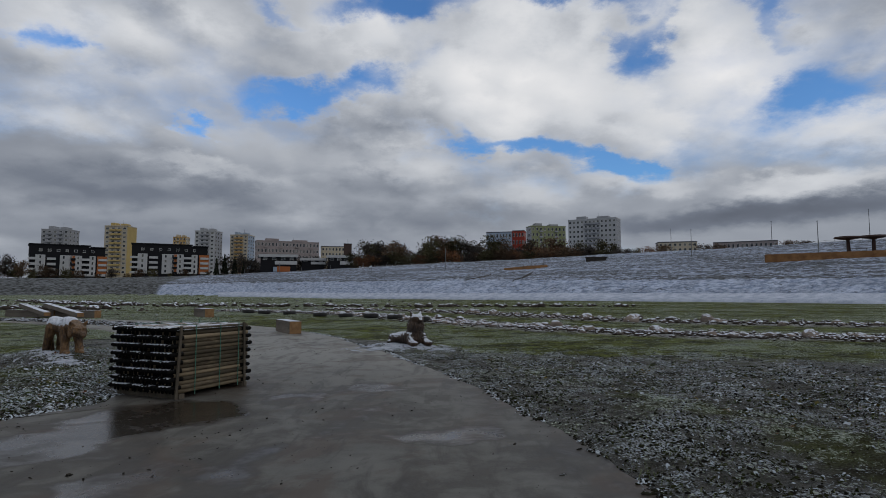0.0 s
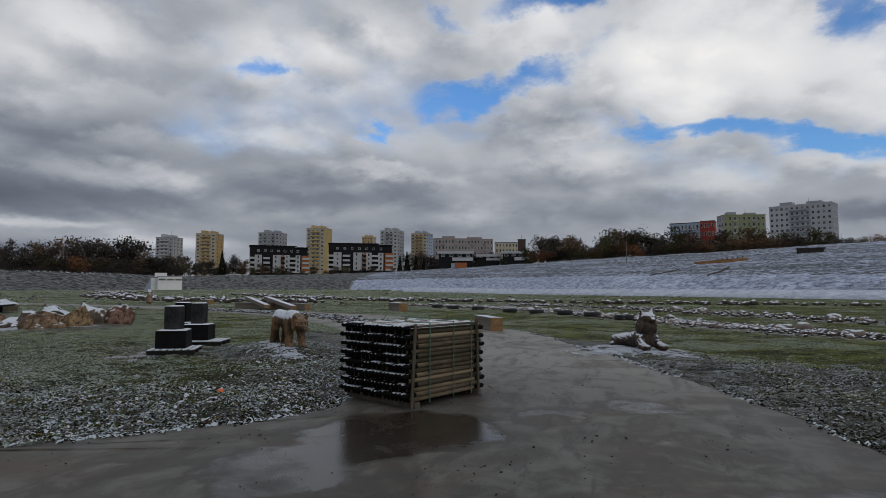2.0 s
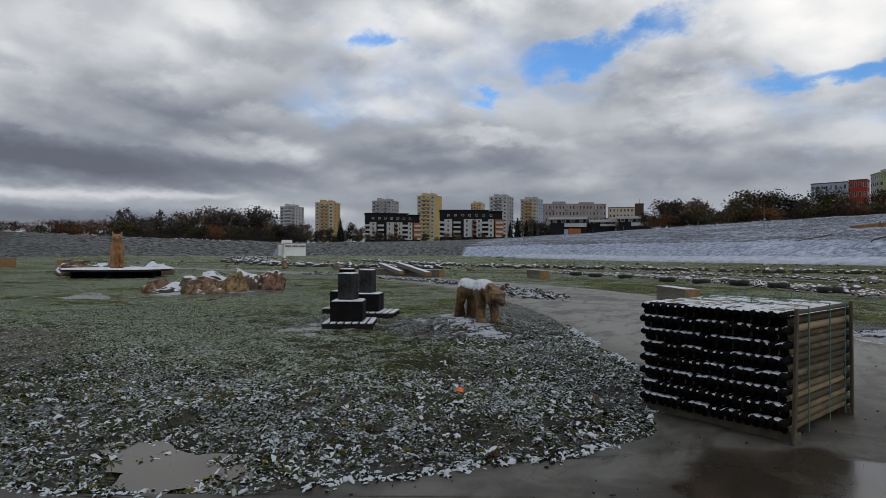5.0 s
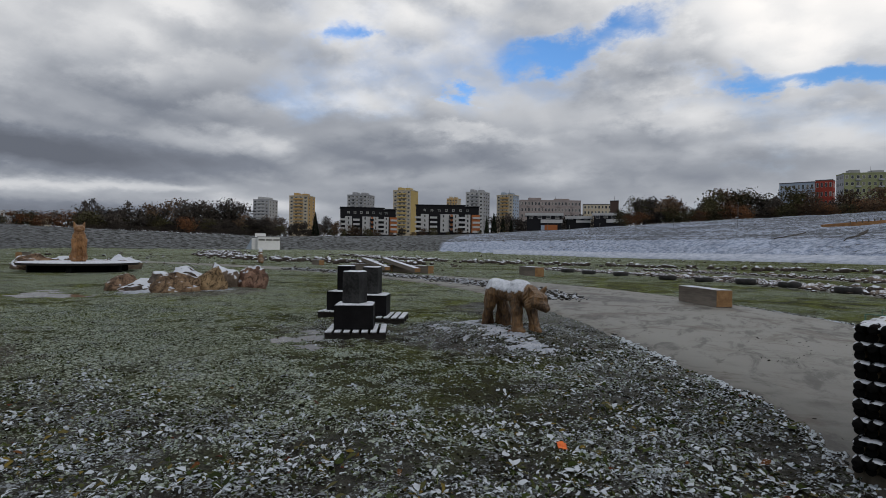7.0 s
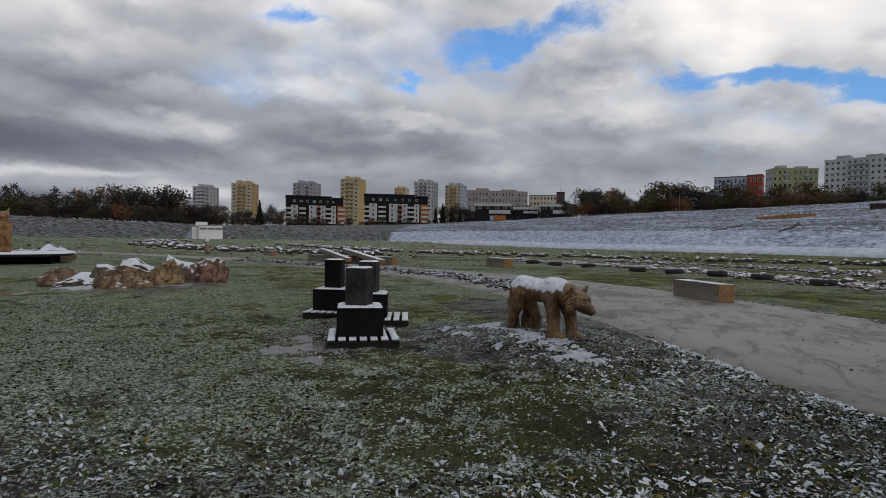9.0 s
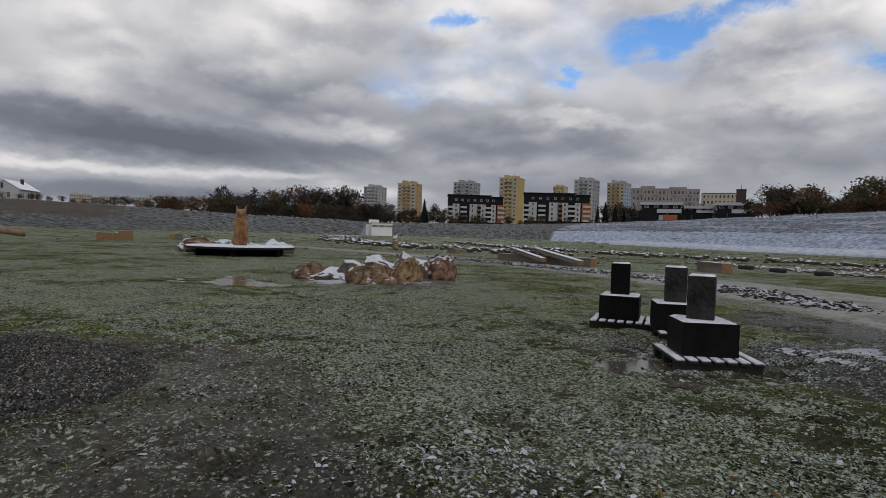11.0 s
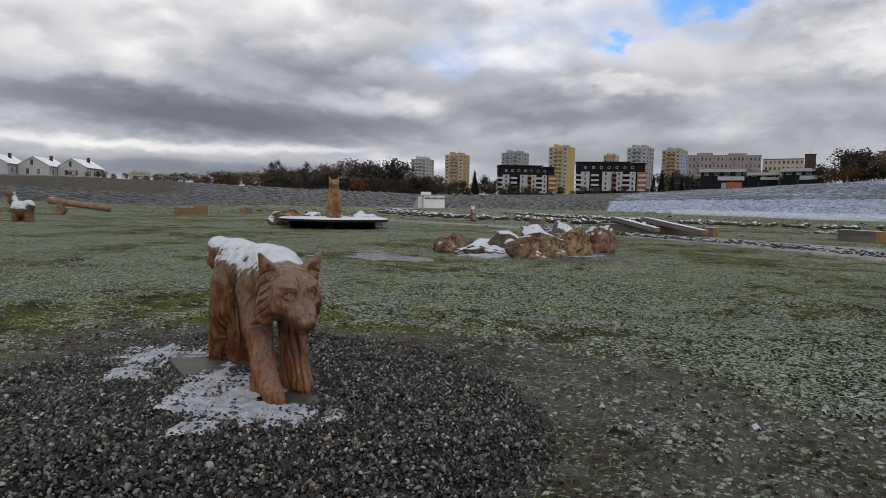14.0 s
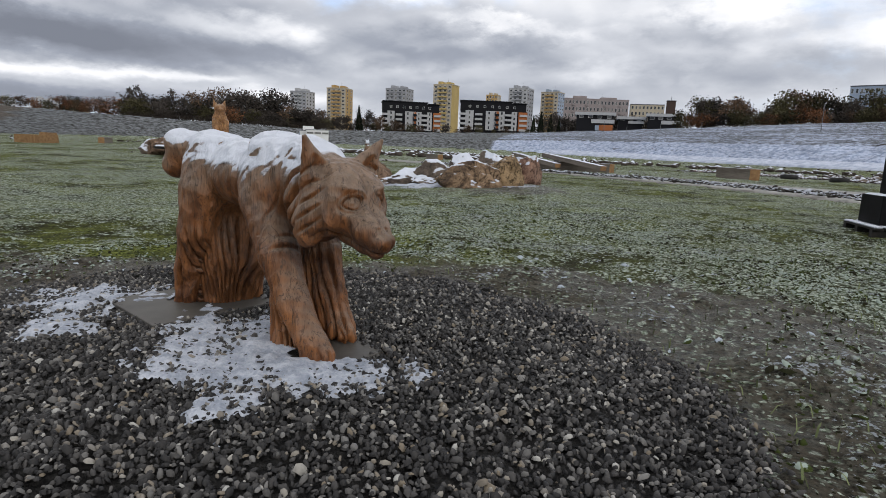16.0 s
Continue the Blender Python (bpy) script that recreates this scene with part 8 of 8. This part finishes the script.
    quads = np.concatenate([k + np.array([[1, 3, 4, 2]]), k + np.array([[3, 5, 6, 4]])])
    # wind the faces so that they look up
    me = mesh_of("weed_leaves", v.tolist(), tris[:, ::-1].tolist() + quads[:, ::-1].tolist(), [leaf_litter_material()], True)
    tagged(new("weed_leaves", me), "low weeds and fallen leaves dusted with snow beside the path", "weeds", kind="stuff")


def snow_sheet(name, x0, x1, y0, y1, mask_of, lift, label, step=0.016):
    gx, gy = np.arange(x0, x1, step), np.arange(y0, y1, step)
    X, Y = np.meshgrid(gx, gy)
    m = mask_of(X, Y)
    Z = land_at(X, Y) + lift + 0.026 * np.clip(m, -0.6, 0.45) + 0.004 * waves(X * 9, Y * 9, 2.0) + 0.005 * waves(X * 31, Y * 29, 5.0) + 0.005 * waves(X * 77, Y * 71, 8.0)
    n = len(gx)
    verts = np.stack([X, Y, Z], 2).reshape(-1, 3)
    i, j = np.meshgrid(np.arange(len(gx) - 1), np.arange(len(gy) - 1))
    ok = (m[:-1, :-1] > -0.25) & (m[1:, 1:] > -0.25)
    k = (j * n + i)[ok]
    faces = np.stack([k, k + 1, k + 1 + n, k + n], 1)
    used = np.unique(faces)
    remap = np.zeros(len(verts), int)
    remap[used] = np.arange(len(used))
    me = mesh_of(name, verts[used].tolist(), remap[faces].tolist(), [OLD_SNOW])
    return tagged(new(name, me), label, "snow", kind="stuff")


def blot(X, Y, spots):
    m = np.full(X.shape, -1.0)
    for x, y, rx, ry, turn in spots:
        c, s = math.cos(radians(turn)), math.sin(radians(turn))
        u, v = ((X - x) * c + (Y - y) * s) / rx, (-(X - x) * s + (Y - y) * c) / ry
        m = np.maximum(m, 1 - np.hypot(u, v))
    rough_edge = 0.40 * waves(X * 6.5, Y * 7.1, 1.0) + 0.35 * waves(X * 17.0, Y * 15.0, 3.0) + 0.2 * waves(X * 41.0, Y * 37.0, 5.0)
    return m + 0.68 * rough_edge - 0.07


def paving_slab(x, y, turn, sx, sy):
    ob = part("paving_slab", boxes((-sx / 2, -sy / 2, -0.03, sx / 2, sy / 2, 0.012), bevel=0.006), SLAB, at=pose(x, y, ground_z(x, y) - 0.016, 0, 0, turn))
    return tagged(ob, "grey concrete slab set flush in the gravel", "slab", "slabs under the wolf")


gravel_bed()
clods()
verge_strip()
path_edges()
grass_blades()
weed_leaves()
SLAB = rough_material("concrete_slab", (0.045, 0.042, 0.038), (0.085, 0.080, 0.072), 4.0, 60.0, 0.5, 0.2, 0.004)
for slab in SLABS:
    paving_slab(*slab)
snow_sheet("snow_patch", -17.6, -14.6, 4.7, 6.6, lambda X, Y: blot(X, Y, ((-15.45, 5.42, 0.45, 0.33, -30), (-15.1, 5.36, 0.42, 0.2, 25), (-16.6, 5.55, 0.42, 0.28, 20), (-16.3, 5.2, 0.2, 0.12, 0), (-15.05, 5.05, 0.16, 0.08, 60))),
           0.006, "patch of snow on the gravel round the wolf statue")
snow_sheet("snow_patch", -10.3, -6.3, 10.4, 13.4, lambda X, Y: blot(X, Y, ((-8.3, 11.75, 1.15, 0.55, -30), (-7.9, 11.3, 0.8, 0.35, -35), (-9.0, 12.2, 0.9, 0.45, -20))) - 0.05,
           -0.004, "patch of snow on the mound round the statue", 0.03)
snow_sheet("snow_patch", -21.8, -16.6, 13.6, 17.2, lambda X, Y: blot(X, Y, ((-20.0, 14.75, 0.9, 0.4, 15), (-19.2, 15.4, 1.0, 0.5, 20))),
           0.01, "patch of snow between the boulders", 0.04)
snow_sheet("snow_patch", -2.6, 1.2, 13.0, 15.6, lambda X, Y: blot(X, Y, ((-0.9, 14.2, 1.1, 0.6, 25), (-0.2, 13.75, 0.8, 0.35, -10), (-1.3, 14.6, 0.8, 0.45, 20))),
           0.0, "thin patch of snow round the lying statue", 0.035)


def litter():
    bm = bmesh.new()
    bmesh.ops.create_grid(bm, x_segments=6, y_segments=6, size=0.035)
    for v in bm.verts:
        v.co.z = 0.018 + 0.014 * noise.noise(v.co * 40)
    ob = part("wrapper", bm, rough_material("orange_foil", (0.55, 0.10, 0.02), (0.75, 0.18, 0.04), 20.0, 60.0, 0.4, 0.1), at=pose(LITTER[0], LITTER[1], ground_z(*LITTER) + 0.01, 20, 10, 30), smooth=True)
    solid = ob.modifiers.new("sheet", "SOLIDIFY")
    solid.thickness = 0.002
    tagged(ob, "crumpled bright orange wrapper lying on snowy grass", "litter")


LITTER = (-6.15, 7.42)
litter()


def far_debris():
    """Small stones and clods strewn over the far floor of the basin."""
    rng = np.random.default_rng(23)
    n = 2600
    a, r = np.radians(rng.uniform(-8, 72, n)), rng.uniform(32, 120, n)
    x, y = HUB[0] - r * np.sin(a), HUB[1] + r * np.cos(a)
    keep = rng.random(n) < np.clip(0.45 + 0.45 * waves(x * 0.09, y * 0.13, 2.0), 0.03, 1)
    x, y, r = x[keep], y[keep], r[keep]
    size = 0.055 * rng.lognormal(0, 0.5, len(x)) * (r / 45) ** 0.7
    heap("strewn_stones", x, y, land_at(x, y) + size * 0.15, size, 0.6, clod_material("strewn_stone", (0.04, 0.033, 0.027), (0.10, 0.085, 0.07), 0.35, (0.44, 0.47, 0.52)),
         "stones and clods strewn over the far grass", "stones", 29, 0.25)


far_debris()
